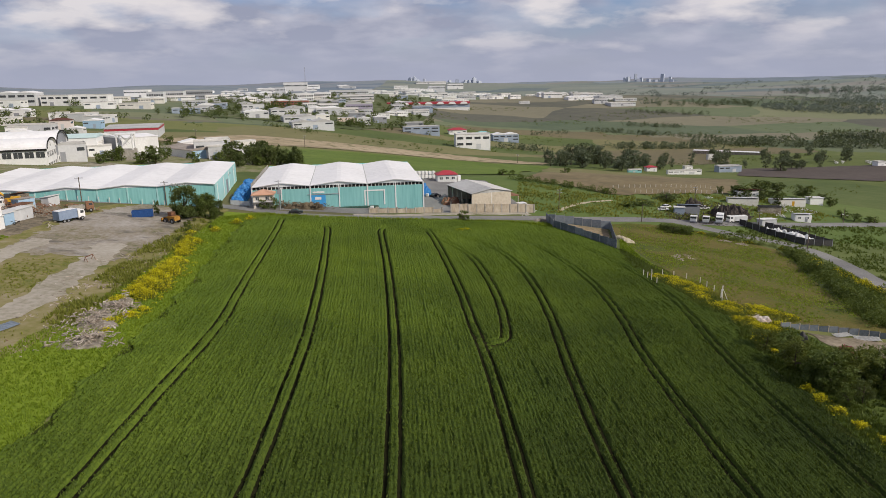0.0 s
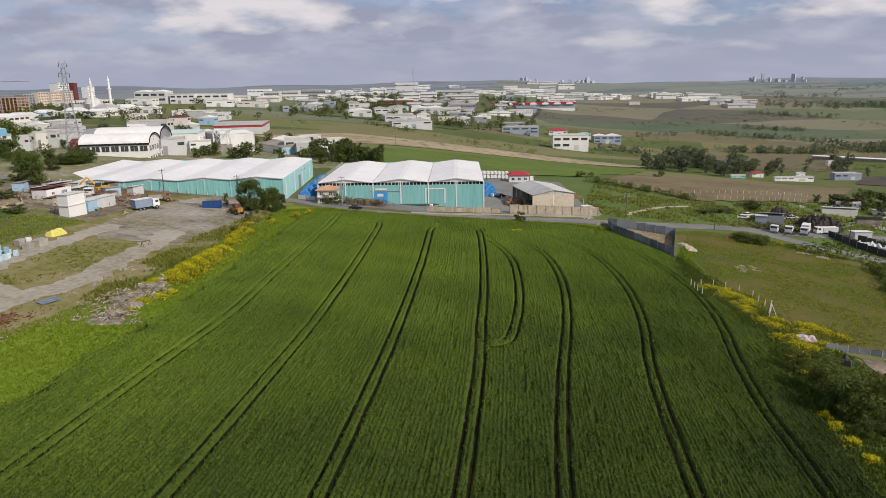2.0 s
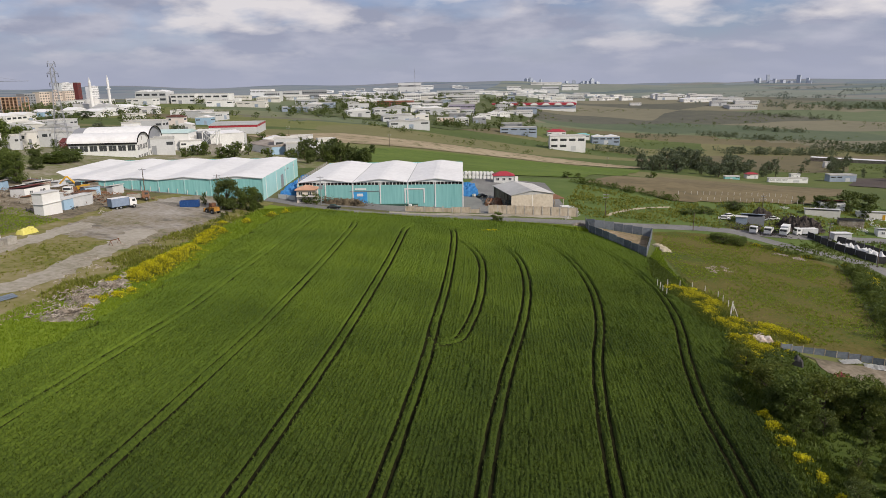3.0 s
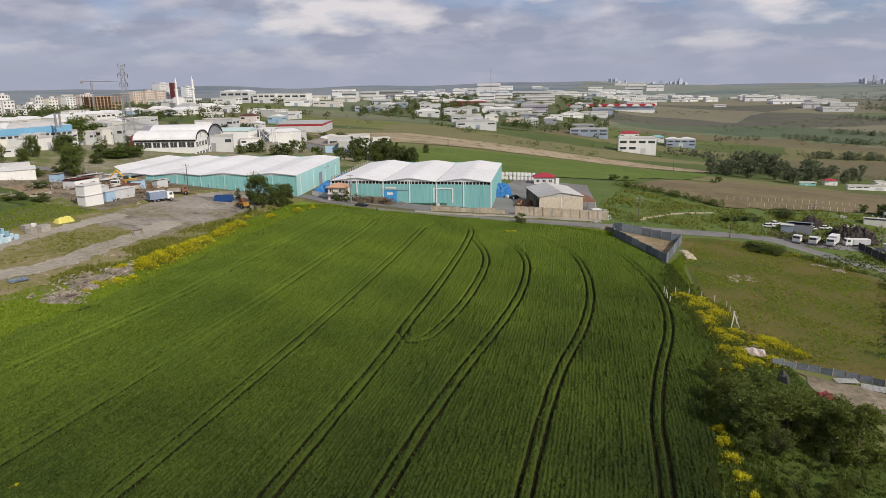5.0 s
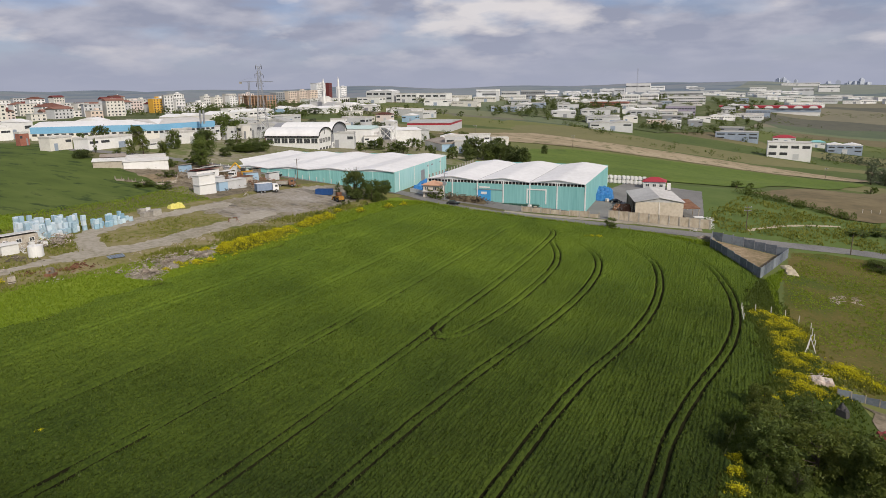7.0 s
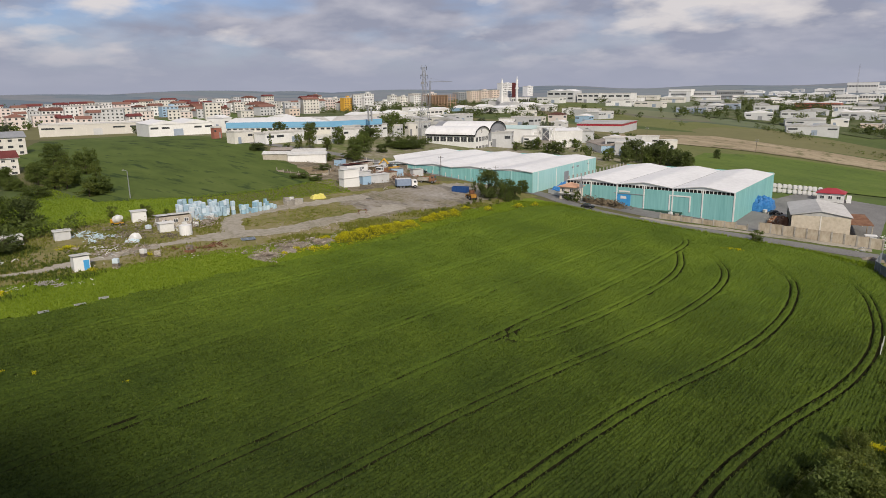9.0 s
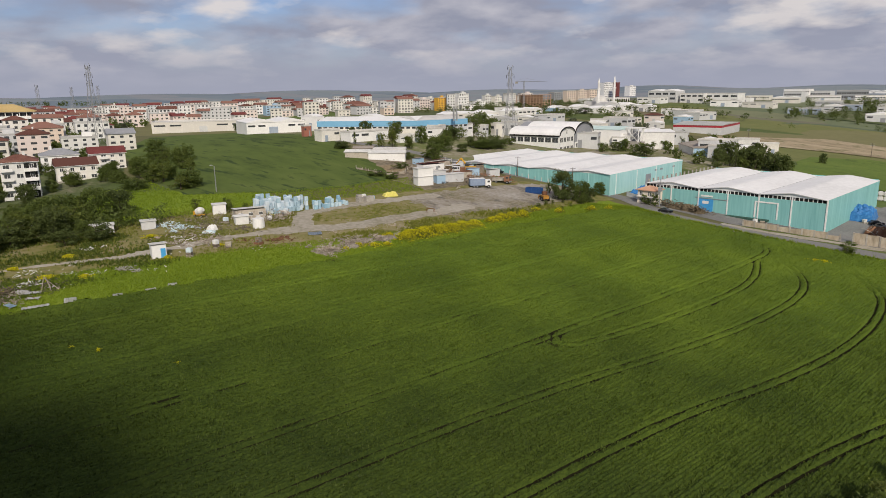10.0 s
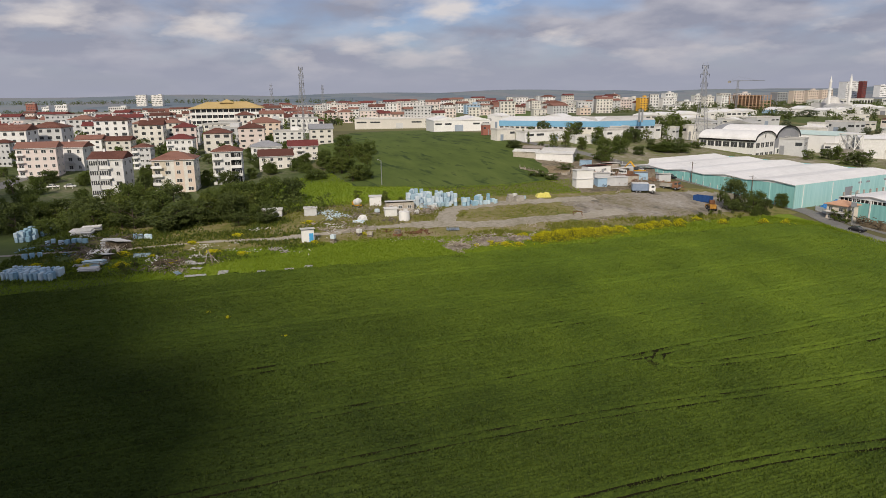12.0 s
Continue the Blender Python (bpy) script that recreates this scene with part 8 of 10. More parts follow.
M_PALE_BOARDS = surface("bleached_boards", [(0.16, 0.13, 0.10), (0.34, 0.29, 0.24), (0.56, 0.51, 0.45)], 0.8, 0.5, 0.95, 0.01, spread=0.7)
M_RUBBLE = surface("rubble", [(0.13, 0.11, 0.085), (0.21, 0.185, 0.15), (0.33, 0.30, 0.26)], 1.6, 0.4, 1.0, 0.08)
M_BRICK_RUBBLE = surface("brick_rubble", [(0.30, 0.22, 0.18), (0.44, 0.37, 0.32), (0.60, 0.56, 0.51)], 2.0, 0.4, 1.0, 0.05)
M_SCRAP = surface("dark_scrap", [(0.025, 0.022, 0.02), (0.06, 0.05, 0.045), (0.12, 0.10, 0.09)], 1.5, 0.3, 0.8, 0.1)
M_CAB_WHITE = surface("white_paint", [(0.68, 0.68, 0.67), (0.78, 0.78, 0.77)], 1.5, 0.3, 0.35)
M_TYRE = surface("tyre_rubber", [(0.015, 0.015, 0.015), (0.035, 0.033, 0.03)], 3.0, 0.5, 0.9)
M_FADED_ORANGE = surface("faded_orange_paint", [(0.26, 0.13, 0.03), (0.44, 0.23, 0.05)], 2.5, 0.5, 0.8)
M_MACHINE_YELLOW = surface("machine_yellow", [(0.50, 0.27, 0.02), (0.66, 0.38, 0.04)], 1.5, 0.3, 0.5)
M_BIN_BLUE = surface("bin_blue", [(0.015, 0.05, 0.16), (0.03, 0.09, 0.26)], 1.5, 0.3, 0.6)
M_TRUCK_BODY = surface("blue_grey_canvas", [(0.16, 0.21, 0.30), (0.24, 0.30, 0.40)], 1.5, 0.3, 0.7)
M_FENCE_SHEET = surface("grey_fence_sheet", [(0.09, 0.11, 0.13), (0.15, 0.17, 0.20), (0.22, 0.25, 0.28)], 1.5, 0.2, 0.6, each=0.3)
M_SAND = surface("sandy_ground", [(0.13, 0.115, 0.060), (0.24, 0.185, 0.115), (0.34, 0.27, 0.18)], 0.8, 0.1, 0.95, 0.04)
M_POST = surface("pale_post", [(0.52, 0.50, 0.46), (0.66, 0.64, 0.60)], 3.0, 0.5, 0.9)
M_WOOD_POLE = surface("pole_wood", [(0.10, 0.08, 0.06), (0.17, 0.14, 0.11)], 3.0, 0.5, 0.9)
M_BLACK_CAR = surface("dark_car_paint", [(0.015, 0.015, 0.018), (0.03, 0.03, 0.034)], 1.0, 0.3, 0.25)
M_TIN = surface("tin_roof", [(0.44, 0.44, 0.43), (0.58, 0.58, 0.56), (0.68, 0.68, 0.66)], 1.2, 0.2, 0.5, 0.01)

# doors and signs of the front warehouse
bm = bx(-37.0, -32.2, -0.06, 0.047, -0.2, 3.9)
part("sliding_door", bm, M_BLUE, w2, "bright blue sliding door")
part("sign", bx(-35.6, -33.6, -0.12, -0.063, 2.4, 3.3), M_FRAME_WHITE, w2, "white sign board")
part("door_rail", bx(-38.0, -27.5, -0.10, 0.045, 4.05, 4.25), M_GREY_WALL, w2)
part("fascia_sign", bx(-36.3, -32.5, -0.06, 0.047, 4.6, 5.1), M_FRAME_WHITE, w2)
for x0, x1, z0, z1 in ((-19.6, -19.2, 0, 4.6), (-13.2, -12.8, 0, 4.6), (-19.6, -12.8, 4.6, 5.0)):
    part("gate_frame", bx(x0, x1, -0.08, 0.047, z0, z1), M_FRAME_WHITE, w2)
for k in range(16):
    part("roof_post", bx(-55.9, -55.5, 2 + k * 3.2, 2.4 + k * 3.2, 6.9, 8.3), M_CONCRETE, w2)
for y0 in (33.0, 37.5, 48.0):
    part("side_window", bx(0.003, 0.06, y0, y0 + 2.0, 3.4, 4.0), M_GREY_WALL, w1)
part("side_gate", bx(0.003, 0.08, 26, 30, -2, 2.8), M_GREY_WALL, w1)
for k in range(4):
    part("downpipe", bx(0.003, 0.16, 4 + k * 15, 4.16 + k * 15, -2, 5.0), M_FRAME_WHITE, w1)


def guard_house():
    top = base("guard_house", -48.6, 209.5, 6, 2.0, "small cream two-storey gatehouse with a pale terracotta roof", "gatehouse")
    w, d, h = 6.0, 5.2, 4.4
    part("wall", bx(-w / 2, w / 2, -d / 2, d / 2, -2, h), M_PEACH_PALE, top)
    part("roof", hip_roof(w, d, h + 0.003, 1.2, 0.6), M_TILE_PALE, top)
    part("balcony", bx(-w / 2, w / 2, -d / 2 - 1.0, -d / 2 - 0.003, 2.3, 2.5), M_WHITE_WALL, top)
    for zz in (0.4, 2.7):
        for xx in (-1.7, 1.3):
            window(1.2, 1.3, pose(xx, -d / 2 - 0.002, zz), top)
        window(1.2, 1.3, pose(w / 2 + 0.002, 0, zz, 0, 0, 90), top)
    return top


guard_house()


def block_shed():
    top = base("storage_shed", 25.0, 221.7, 19, -2.5, "beige block shed with a low pale grey gable roof", "shed")
    w, d, h = 14.6, 22.0, 5.6
    for x0, x1 in ((-w / 2, -0.15), (0.15, w / 2)):
        part("front_wall", bx(x0, x1, 0, 0.3, -3, h), M_BEIGE, top)
    part("pilaster", bx(-0.15, 0.15, -0.06, 0.36, -3, h), M_CREAM, top)
    part("side_wall", bx(w / 2 - 0.3, w / 2, 0.303, d, -3, h), M_BEIGE, top)
    part("back_wall", bx(-w / 2, w / 2 - 0.303, d - 0.3, d, -3, h), M_BEIGE, top)
    for k in range(6):
        part("post", bx(-w / 2, -w / 2 + 0.3, 0.305 + k * 4.2, 0.605 + k * 4.2, -3, h), M_TIMBER, top)
    bm = bmesh.new()
    prism(bm, [(-w / 2 - 0.4, h + 0.003), (0, h + 1.4), (0, h + 1.55), (-w / 2 - 0.4, h + 0.15)][::-1], -0.4, d + 0.3)
    part("roof_slope", bm, M_ROOF_GREY, top)
    bm = bmesh.new()
    prism(bm, [(w / 2 + 0.4, h + 0.003), (w / 2 + 0.4, h + 0.15), (0.003, h + 1.55), (0.003, h + 1.4)][::-1], -0.4, d + 0.3)
    part("roof_slope", bm, M_ROOF_PALE, top)
    for y0 in (0.0, d - 0.3):
        bm = bmesh.new()
        prism(bm, [(-w / 2, h + 0.002), (w / 2, h + 0.002), (0, h + 1.39)], y0 + 0.02, y0 + 0.28)
        part("gable", bm, M_ROOF_GREY, top)
    part("lean_to_roof", bx(w / 2 + 0.5, w / 2 + 6.5, 6, 24, 2.6, 2.8), M_RUST, top, "rusty red lean-to roof")
    for yy in (6.4, 15, 23.4):
        part("post", bx(w / 2 + 6.1, w / 2 + 6.35, yy, yy + 0.25, -4, 2.597), M_TIMBER, top)


block_shed()


def kiosk():
    top = base("site_office", 12.4, 285.0, 8, None, "small white site office with a red hip roof", "office")
    part("wall", bx(-4.2, 4.2, -2.8, 2.8, -1, 3.0), M_WHITE_WALL, top)
    part("roof", hip_roof(8.4, 5.6, 3.003, 1.5, 0.5), M_RED, top)
    for xx in (-2.6, 0.0, 2.6):
        window(1.4, 1.2, pose(xx, -2.802, 1.0), top)
    window(1.4, 1.2, pose(4.202, 0, 1.0, 0, 0, 90), top)
    part("annex", bx(4.9, 6.3, -1, 1, -1, 2.2), M_WHITE_WALL, top)


kiosk()


M_WALL_PANEL = surface("stained_concrete", [(0.20, 0.165, 0.115), (0.36, 0.31, 0.24), (0.48, 0.43, 0.35)], 0.9, 0.25, 0.95, 0.01, stretch=(1, 1, 0.5))


def panel_wall():
    a, c = Vector((-15.5, 207.6)), Vector((40.0, 224.6))
    d = (c - a).normalized()
    ang = math.degrees(math.atan2(d.y, d.x))
    n = 19
    step = (c - a).length / n
    wall = tagged(new("concrete_wall"), "weathered concrete panel wall with posts along the road", "wall")
    wall.matrix_basis = pose(a.x, a.y, 0, 0, 0, ang)
    rnd = random.Random(3)
    for k in range(n + 1):
        p = a + d * step * k
        z = height(p.x, p.y)
        tall = 1.9 if k < 9 else 3.0
        part("post", bx(k * step - 0.2, k * step + 0.2, -0.22, 0.22, z - 1, z + tall), M_CONCRETE, wall)
        if k < n and not 8 <= k <= 8:
            part("panel", bx(k * step + 0.2, (k + 1) * step - 0.2, -0.08, 0.08, z - 1.2, z + tall - 0.15 - (rnd.uniform(0, 0.7) if k < 9 else 0)), M_WALL_PANEL, wall)


panel_wall()


def heap(name, x, y, rz, w, d, h, material, label, category, seed, rough=0.25, sharp=1.0):
    """A lumpy pile: a mound shaken by noise."""
    bm = bmesh.new()
    n, m = max(8, int(w / 0.55)), max(8, int(d / 0.55))
    n, m = min(n, 60), min(m, 60)
    vs = []
    for i in range(n + 1):
        row = []
        for j in range(m + 1):
            u, v = 2 * i / n - 1, 2 * j / m - 1
            f = max(0.0, (1 - abs(u) ** 2.6) * (1 - abs(v) ** 2.6)) ** (0.5 * sharp)
            k = noise.noise(Vector((u * w * 0.45 + seed, v * d * 0.45, seed * 1.7))) + 0.5 * noise.noise(Vector((u * w * 1.1 + seed, v * d * 1.1, 3)))
            row.append(bm.verts.new((u * w / 2, v * d / 2, max(-0.3, f * h * (0.85 + rough * 1.4 * k)) - (0.3 if f == 0 else 0))))
        vs.append(row)
    for i in range(n):
        for j in range(m):
            bm.faces.new((vs[i][j], vs[i + 1][j], vs[i + 1][j + 1], vs[i][j + 1]))
    ob = part(name, bm, material)
    ob.matrix_basis = pose(x, y, height(x, y), 0, 0, rz)
    return tagged(ob, label, category)


heap("tarpaulin_mound", -61.0, 236, 7, 5.0, 46, 3.1, M_BLUE_TARP, "long pile of goods under crumpled blue tarpaulins", "pile", 2.0, 0.3, 0.6)
heap("tarpaulin_mound", 0.6, 249, 12, 7.5, 12, 4.0, M_BLUE_TARP, "pile of goods under a blue tarpaulin beside the warehouse", "pile", 5.0, 0.3, 0.6)
heap("scrap_mound", 118.5, 244, 10, 14, 9, 4.2, M_SCRAP, "tall dark heap of scrap metal in a yard", "scrap heap", 9.0, 0.5, 1.0)
heap("scrap_mound", 109, 256, 10, 8, 5, 3.0, M_SCRAP, "dark heap of scrap beside the shed", "scrap heap", 11.0, 0.5, 1.0)
heap("debris_mound", -48.2, 89.5, 20, 6.5, 6.0, 0.35, M_RUBBLE, "low heap of rubble and broken timber on the verge", "rubble", 4.0, 0.7)
heap("debris_mound", -50.6, 99.0, 30, 6.0, 10.0, 0.4, M_RUBBLE, "low heap of rubble overgrown with weeds", "rubble", 6.0, 0.7)
heap("debris_mound", -50.2, 106.5, 10, 4.5, 6.0, 0.6, M_RUBBLE, "low heap of rubble beside yellow flowers", "rubble", 7.5, 0.7)
heap("brick_mound", 67.4, 122.0, 10, 4.4, 3.4, 0.9, M_BRICK_RUBBLE, "small heap of broken bricks in the flowers", "rubble", 3.0, 0.7)
heap("sand_mound", 62.4, 195.0, 14, 3.2, 9.0, 0.8, M_SAND_PATH, "pale spoil heap outside the sheet fence", "rubble", 13.0, 0.5)
heap("earth_mound", 41.0, 213.0, 20, 8.0, 3.0, 0.8, M_RUBBLE, "low brown earth heap beside the road", "rubble", 15.0, 0.5)


def shards(name, x, y, rx, ry, n, size, material, label, seed, lift=0.5):
    """Loose broken boards and stones, too many to count."""
    rng = np.random.default_rng(seed)
    spots = rng.normal(0, 1, (max(3, n // 14), 2)) * (rx / 2.2, ry / 2.2)
    at = spots[rng.integers(0, len(spots), n)] + rng.normal(0, 0.16, (n, 2)) * (min(rx, 7), min(ry, 7))
    cx, cy = x + at[:, 0], y + at[:, 1]
    cz = heights(cx, cy) + rng.uniform(0.0, lift, n)
    bm = bmesh.new()
    for k in range(n):
        s = size * rng.uniform(0.4, 1.3)
        m = pose(cx[k], cy[k], cz[k], rng.uniform(-35, 35), rng.uniform(-35, 35), rng.uniform(0, 360))
        box(bm, -s, s, -s * rng.uniform(0.08, 0.4), s * 0.1, -0.04, 0.05, m)
    return tagged(part(name, bm, material), label, "debris", kind="stuff")


shards("rubble_pieces", -46.8, 90.3, 3.6, 3.2, 300, 0.36, M_PALE_BOARDS, "broken boards and stones on the rubble heap", 1, 1.1)
shards("rubble_pieces", -50.4, 98.0, 4.2, 5.4, 320, 0.34, M_PALE_BOARDS, "broken stones and boards among weeds", 2, 1.1)
shards("rubble_pieces", -49.4, 105.0, 3.2, 3.6, 200, 0.36, M_PALE_BOARDS, "broken boards beside the yellow flowers", 3, 1.0)
shards("yard_litter", -57.0, 118.0, 9.0, 34.0, 520, 0.32, M_PALE_BOARDS, "scattered boards and litter on the dirt yard", 4, 0.12)
shards("yard_litter", -62.0, 55.0, 16.0, 30.0, 70, 0.35, M_TIN, "scattered pale litter on the waste ground", 5, 0.15)
shards("yard_litter", -80.0, 74.0, 14.0, 12.0, 200, 0.4, M_TIMBER, "scattered timber and junk on the waste ground", 6, 0.3)
shards("brick_pieces", 67.4, 122.0, 3.6, 3.0, 90, 0.22, M_BRICK_RUBBLE, "loose broken bricks on the heap", 7, 0.9)
shards("meadow_stones", 75.1, 177.5, 3.4, 5.0, 110, 0.34, M_BRICK_RUBBLE, "loose pale stones lying in the meadow", 8, 0.2)
shards("scrap_pieces", 118.5, 244.0, 13.0, 8.0, 260, 0.6, M_SCRAP, "dark scrap metal pieces on the heap", 9, 4.5)
shards("scrap_pieces", 104.0, 238.0, 20.0, 9.0, 420, 0.45, M_SCRAP, "dark scrap metal lying round the lorries", 10, 0.9)
shards("scrap_pieces", -108.0, 178.0, 18.0, 10.0, 240, 0.55, M_RUST, "rusty scrap metal lying in the works yard", 11, 1.8)
shards("scrap_pieces", -118.0, 166.0, 22.0, 10.0, 180, 0.5, M_TIMBER, "scrap timber and junk beside the cabins", 12, 1.2)
shards("scrap_pieces", 10.5, 232.0, 6.0, 9.0, 120, 0.6, M_TIMBER, "stacked old timber and scrap beside the shed", 13, 2.2)
shards("scrap_pieces", 39.0, 232.0, 4.0, 10.0, 60, 0.5, M_TIN, "pale scrap lying behind the shed", 14, 1.0)
shards("garden_litter", 150.0, 268.0, 40.0, 16.0, 220, 0.6, M_TIN, "pale clutter round the smallholding sheds", 15, 0.8)
shards("plank_litter", -56.0, 32.0, 7.0, 12.0, 260, 0.5, M_TIMBER, "broken planks and frames lying in the weeds", 16, 0.4)
shards("plank_litter", -72.0, 13.0, 9.0, 9.0, 220, 0.6, M_TIMBER, "pile of broken boards and roof panels", 17, 1.4)
shards("front_junk", -36.5, 210.8, 8.0, 2.0, 110, 0.5, M_OLD_BOARDS, "old timber and junk in front of the warehouse", 18, 1.6)
shards("far_clutter", 395.0, 582.0, 46.0, 18.0, 90, 1.6, M_TIN, "pale sheds and cars at a distant yard", 19, 2.0)

# white bulk bags behind the front warehouse
shards("verge_stones", 98.2, 206.9, 4.0, 1.6, 60, 0.34, M_BRICK_RUBBLE, "pale rubble tipped on the road verge", 70, 0.3)
shards("verge_stones", 104.1, 204.2, 4.0, 1.6, 70, 0.34, M_BRICK_RUBBLE, "pale rubble tipped on the road verge", 71, 0.3)


def rounded_bag(w, h):
    bm = bmesh.new()
    box(bm, -w / 2, w / 2, -w / 2, w / 2, 0, h)
    bmesh.ops.bevel(bm, geom=bm.edges[:], offset=w * 0.18, segments=2, affect="EDGES")
    return mesh_of(bm, "bulk_bag", M_SACK)


bag = rounded_bag(1.6, 1.7)
rnd = random.Random(8)
for i in range(12):
    for k in range(2):
        f = i / 11
        ob = new("bulk_bag", bag)
        x, y = -10.5 + 17.5 * f + rnd.uniform(-0.1, 0.1), 285.0 + 6.5 * f + rnd.uniform(-0.1, 0.1)
        ob.matrix_basis = pose(x, y, height(x, y) + 0.05 + k * 1.68, 0, 0, 20 + rnd.uniform(-6, 6))
        tagged(ob, "white woven bulk bag in a stacked row", "bag", "stacked bulk bags")


def barrel(r, h, n=14):
    bm = bmesh.new()
    rod(bm, (0, 0, 0), (0, 0, h), r, r * 0.96, n)
    return bm


# ---- stacks of pale blue blocks ----
def block_mesh(name, mt, w, d, h):
    bm = bmesh.new()
    box(bm, -w / 2, w / 2, -d / 2, d / 2, 0, h)
    bmesh.ops.bevel(bm, geom=bm.edges[:], offset=0.06, segments=1, affect="EDGES")
    return mesh_of(bm, name, mt)


PALE, SKY = block_mesh("foam_block", M_FOAM, 0.95, 0.85, 1.22), block_mesh("foam_block", M_FOAM_BLUE, 0.95, 0.8, 1.18)
TALL = block_mesh("foam_block", M_FOAM_BLUE, 0.6, 0.95, 1.6)


def stack(ax, ay, bx_, by_, rows, n, tallest, mesh, seed, label, fill=0.9):
    """Blocks in rows from a to b, piled up to so many high."""
    r = random.Random(seed)
    a, c = Vector((ax, ay)), Vector((bx_, by_))
    d = (c - a).normalized()
    s = Vector((-d.y, d.x))
    ang = math.degrees(math.atan2(d.y, d.x))
    for i in range(n):
        for j in range(rows):
            if r.random() > fill:
                continue
            p = a + d * ((c - a).length * i / max(1, n - 1)) + s * (j * 1.25 + r.uniform(-0.35, 0.35)) + d * r.uniform(-0.3, 0.3)
            for k in range(r.randint(1, tallest)):
                ob = new("foam_block", mesh)
                ob.matrix_basis = pose(p.x + r.uniform(-0.08, 0.08), p.y + r.uniform(-0.08, 0.08), height(p.x, p.y) + 0.03 + k * 1.2, 0, 0, ang + r.uniform(-18, 18)) @ Matrix.Diagonal((r.uniform(0.8, 1.15), r.uniform(0.8, 1.15), 0.99, 1))
                tagged(ob, label, "block", "stacked pale blue blocks")


stack(-84.6, 91.5, -85.0, 104.0, 5, 11, 3, PALE, 1, "pale blue-grey foam block in a tall stack", 0.92)
stack(-92.5, 92.0, -94.0, 100.0, 2, 7, 3, PALE, 2, "pale blue-grey foam block in a tall stack", 0.85)
stack(-83.6, 106.5, -84.8, 118.0, 3, 10, 2, SKY, 3, "pale sky-blue foam block beside the track", 0.75)
stack(-90.0, -2.4, -101.0, 0.6, 3, 10, 2, SKY, 4, "sky-blue foam block in a loose stack", 0.9)
stack(-56.6, -0.4, -52.6, 8.6, 4, 11, 1, TALL, 5, "tall pale blue foam block in a neat row", 0.97)
stack(-83.6, 2.0, -81.6, 10.8, 2, 8, 1, SKY, 6, "sky-blue foam block lying in the weeds", 0.6)
stack(-71.8, 0.6, -71.6, 3.6, 1, 3, 1, SKY, 7, "sky-blue foam block lying in the weeds", 0.6)
stack(-81.0, 21.6, -79.6, 25.0, 1, 4, 1, SKY, 8, "sky-blue foam block lying in the weeds", 0.7)


# ---- cabins, huts, tanks ----
def cabin(x, y, rz, w, d, h, wall, roof, name, label, category="cabin", windows=0, door=None, z=None, pitch=0.0):
    top = base(name, x, y, rz, z, label, category)
    part("wall", bx(-w / 2, w / 2, -d / 2, d / 2, -0.6, h), wall, top)
    bm = bmesh.new()
    prism(bm, [(-d / 2 - 0.25, h + 0.003 + pitch), (d / 2 + 0.25, h + 0.003), (d / 2 + 0.25, h + 0.13), (-d / 2 - 0.25, h + 0.13 + pitch)], -w / 2 - 0.25, w / 2 + 0.25, pose(0, 0, 0, 0, 0, 90))
    part("roof", bm, roof, top)
    for i in range(windows):
        window(1.1, 0.9, pose((i + 0.5) * w / windows - w / 2, -d / 2 - 0.002, h * 0.45), top)
    if door:
        part("door", bx(w * 0.1, w * 0.1 + 0.95, -d / 2 - 0.06, -d / 2 - 0.003, 0, min(2.0, h * 0.85)), door, top)
    return top


low = cabin(-99.6, 155.0, 84, 6.0, 3.0, 2.9, M_FRAME_WHITE, M_TIN, "site_cabin", "white container cabin under a second one")
cabin(-99.7, 155.0, 86, 6.0, 3.0, 2.7, M_FRAME_WHITE, M_TIN, "site_cabin", "white container cabin stacked on another", windows=0, z=height(-99.6, 155.0) + 3.04)
cabin(-101.0, 168.5, 84, 8.0, 3.0, 2.8, M_LIGHT_GREY, M_TIN, "storage_container", "pale grey storage container with a tin roof", "container")
cabin(-100.6, 162.4, 84, 3.4, 3.0, 2.8, M_PALE_BLUE, M_TIN, "storage_container", "pale blue storage container beside the cabins", "container")
cabin(-104.5, 176.5, 84, 6.0, 3.0, 2.4, M_TIMBER, M_RUST, "tool_shed", "grey timber tool shed with a rusty roof", "shed")
cabin(-118.0, 172.0, 84, 9.0, 5.0, 2.8, M_WHITE_WALL, M_RED_TILE, "yard_house", "low white yard house with a dark red roof", "house", 2, M_GREY_WALL, None, 0.6)
cabin(-122.0, 180.0, 84, 6.0, 4.0, 2.6, M_TIMBER, M_TIN, "tool_shed", "grey timber shed with a tin roof", "shed", pitch=0.5)
for bx0, by0, turn, long, deep, tall, shell, cover, words in (
        (-143.5, 170.0, 50, 14.5, 7.0, 2.6, M_WHITE_WALL, M_TIN, "long white cattle barn with a pale tin roof"),
        (-150.2, 175.5, 50, 13.0, 6.0, 2.4, M_CREAM, M_ROOF_PALE, "low cream barn with a pale sheet roof"),
        (-151.5, 161.5, 44, 10.0, 5.0, 2.2, M_TIMBER, M_TIN, "timber animal shelter with a tin roof"),
        (-158.0, 168.0, 47, 8.0, 5.0, 2.2, M_TIMBER, M_ROOF_BROWN, "timber animal shelter with a weathered brown roof")):
    annex(bx0, by0, turn, long, deep, tall, shell, cover, 0.8, "cattle_barn", words)
cabin(-93.4, 83.2, 75, 3.3, 2.6, 2.6, M_FRAME_WHITE, M_TIN, "white_cabin", "small white cabin on the grass bank", "cabin")
cabin(-62.4, 58.9, 84, 2.8, 2.6, 2.7, M_FRAME_WHITE, M_TIN, "watch_hut", "small white hut with a blue door", "hut", 0, M_BLUE, None, 0.3)
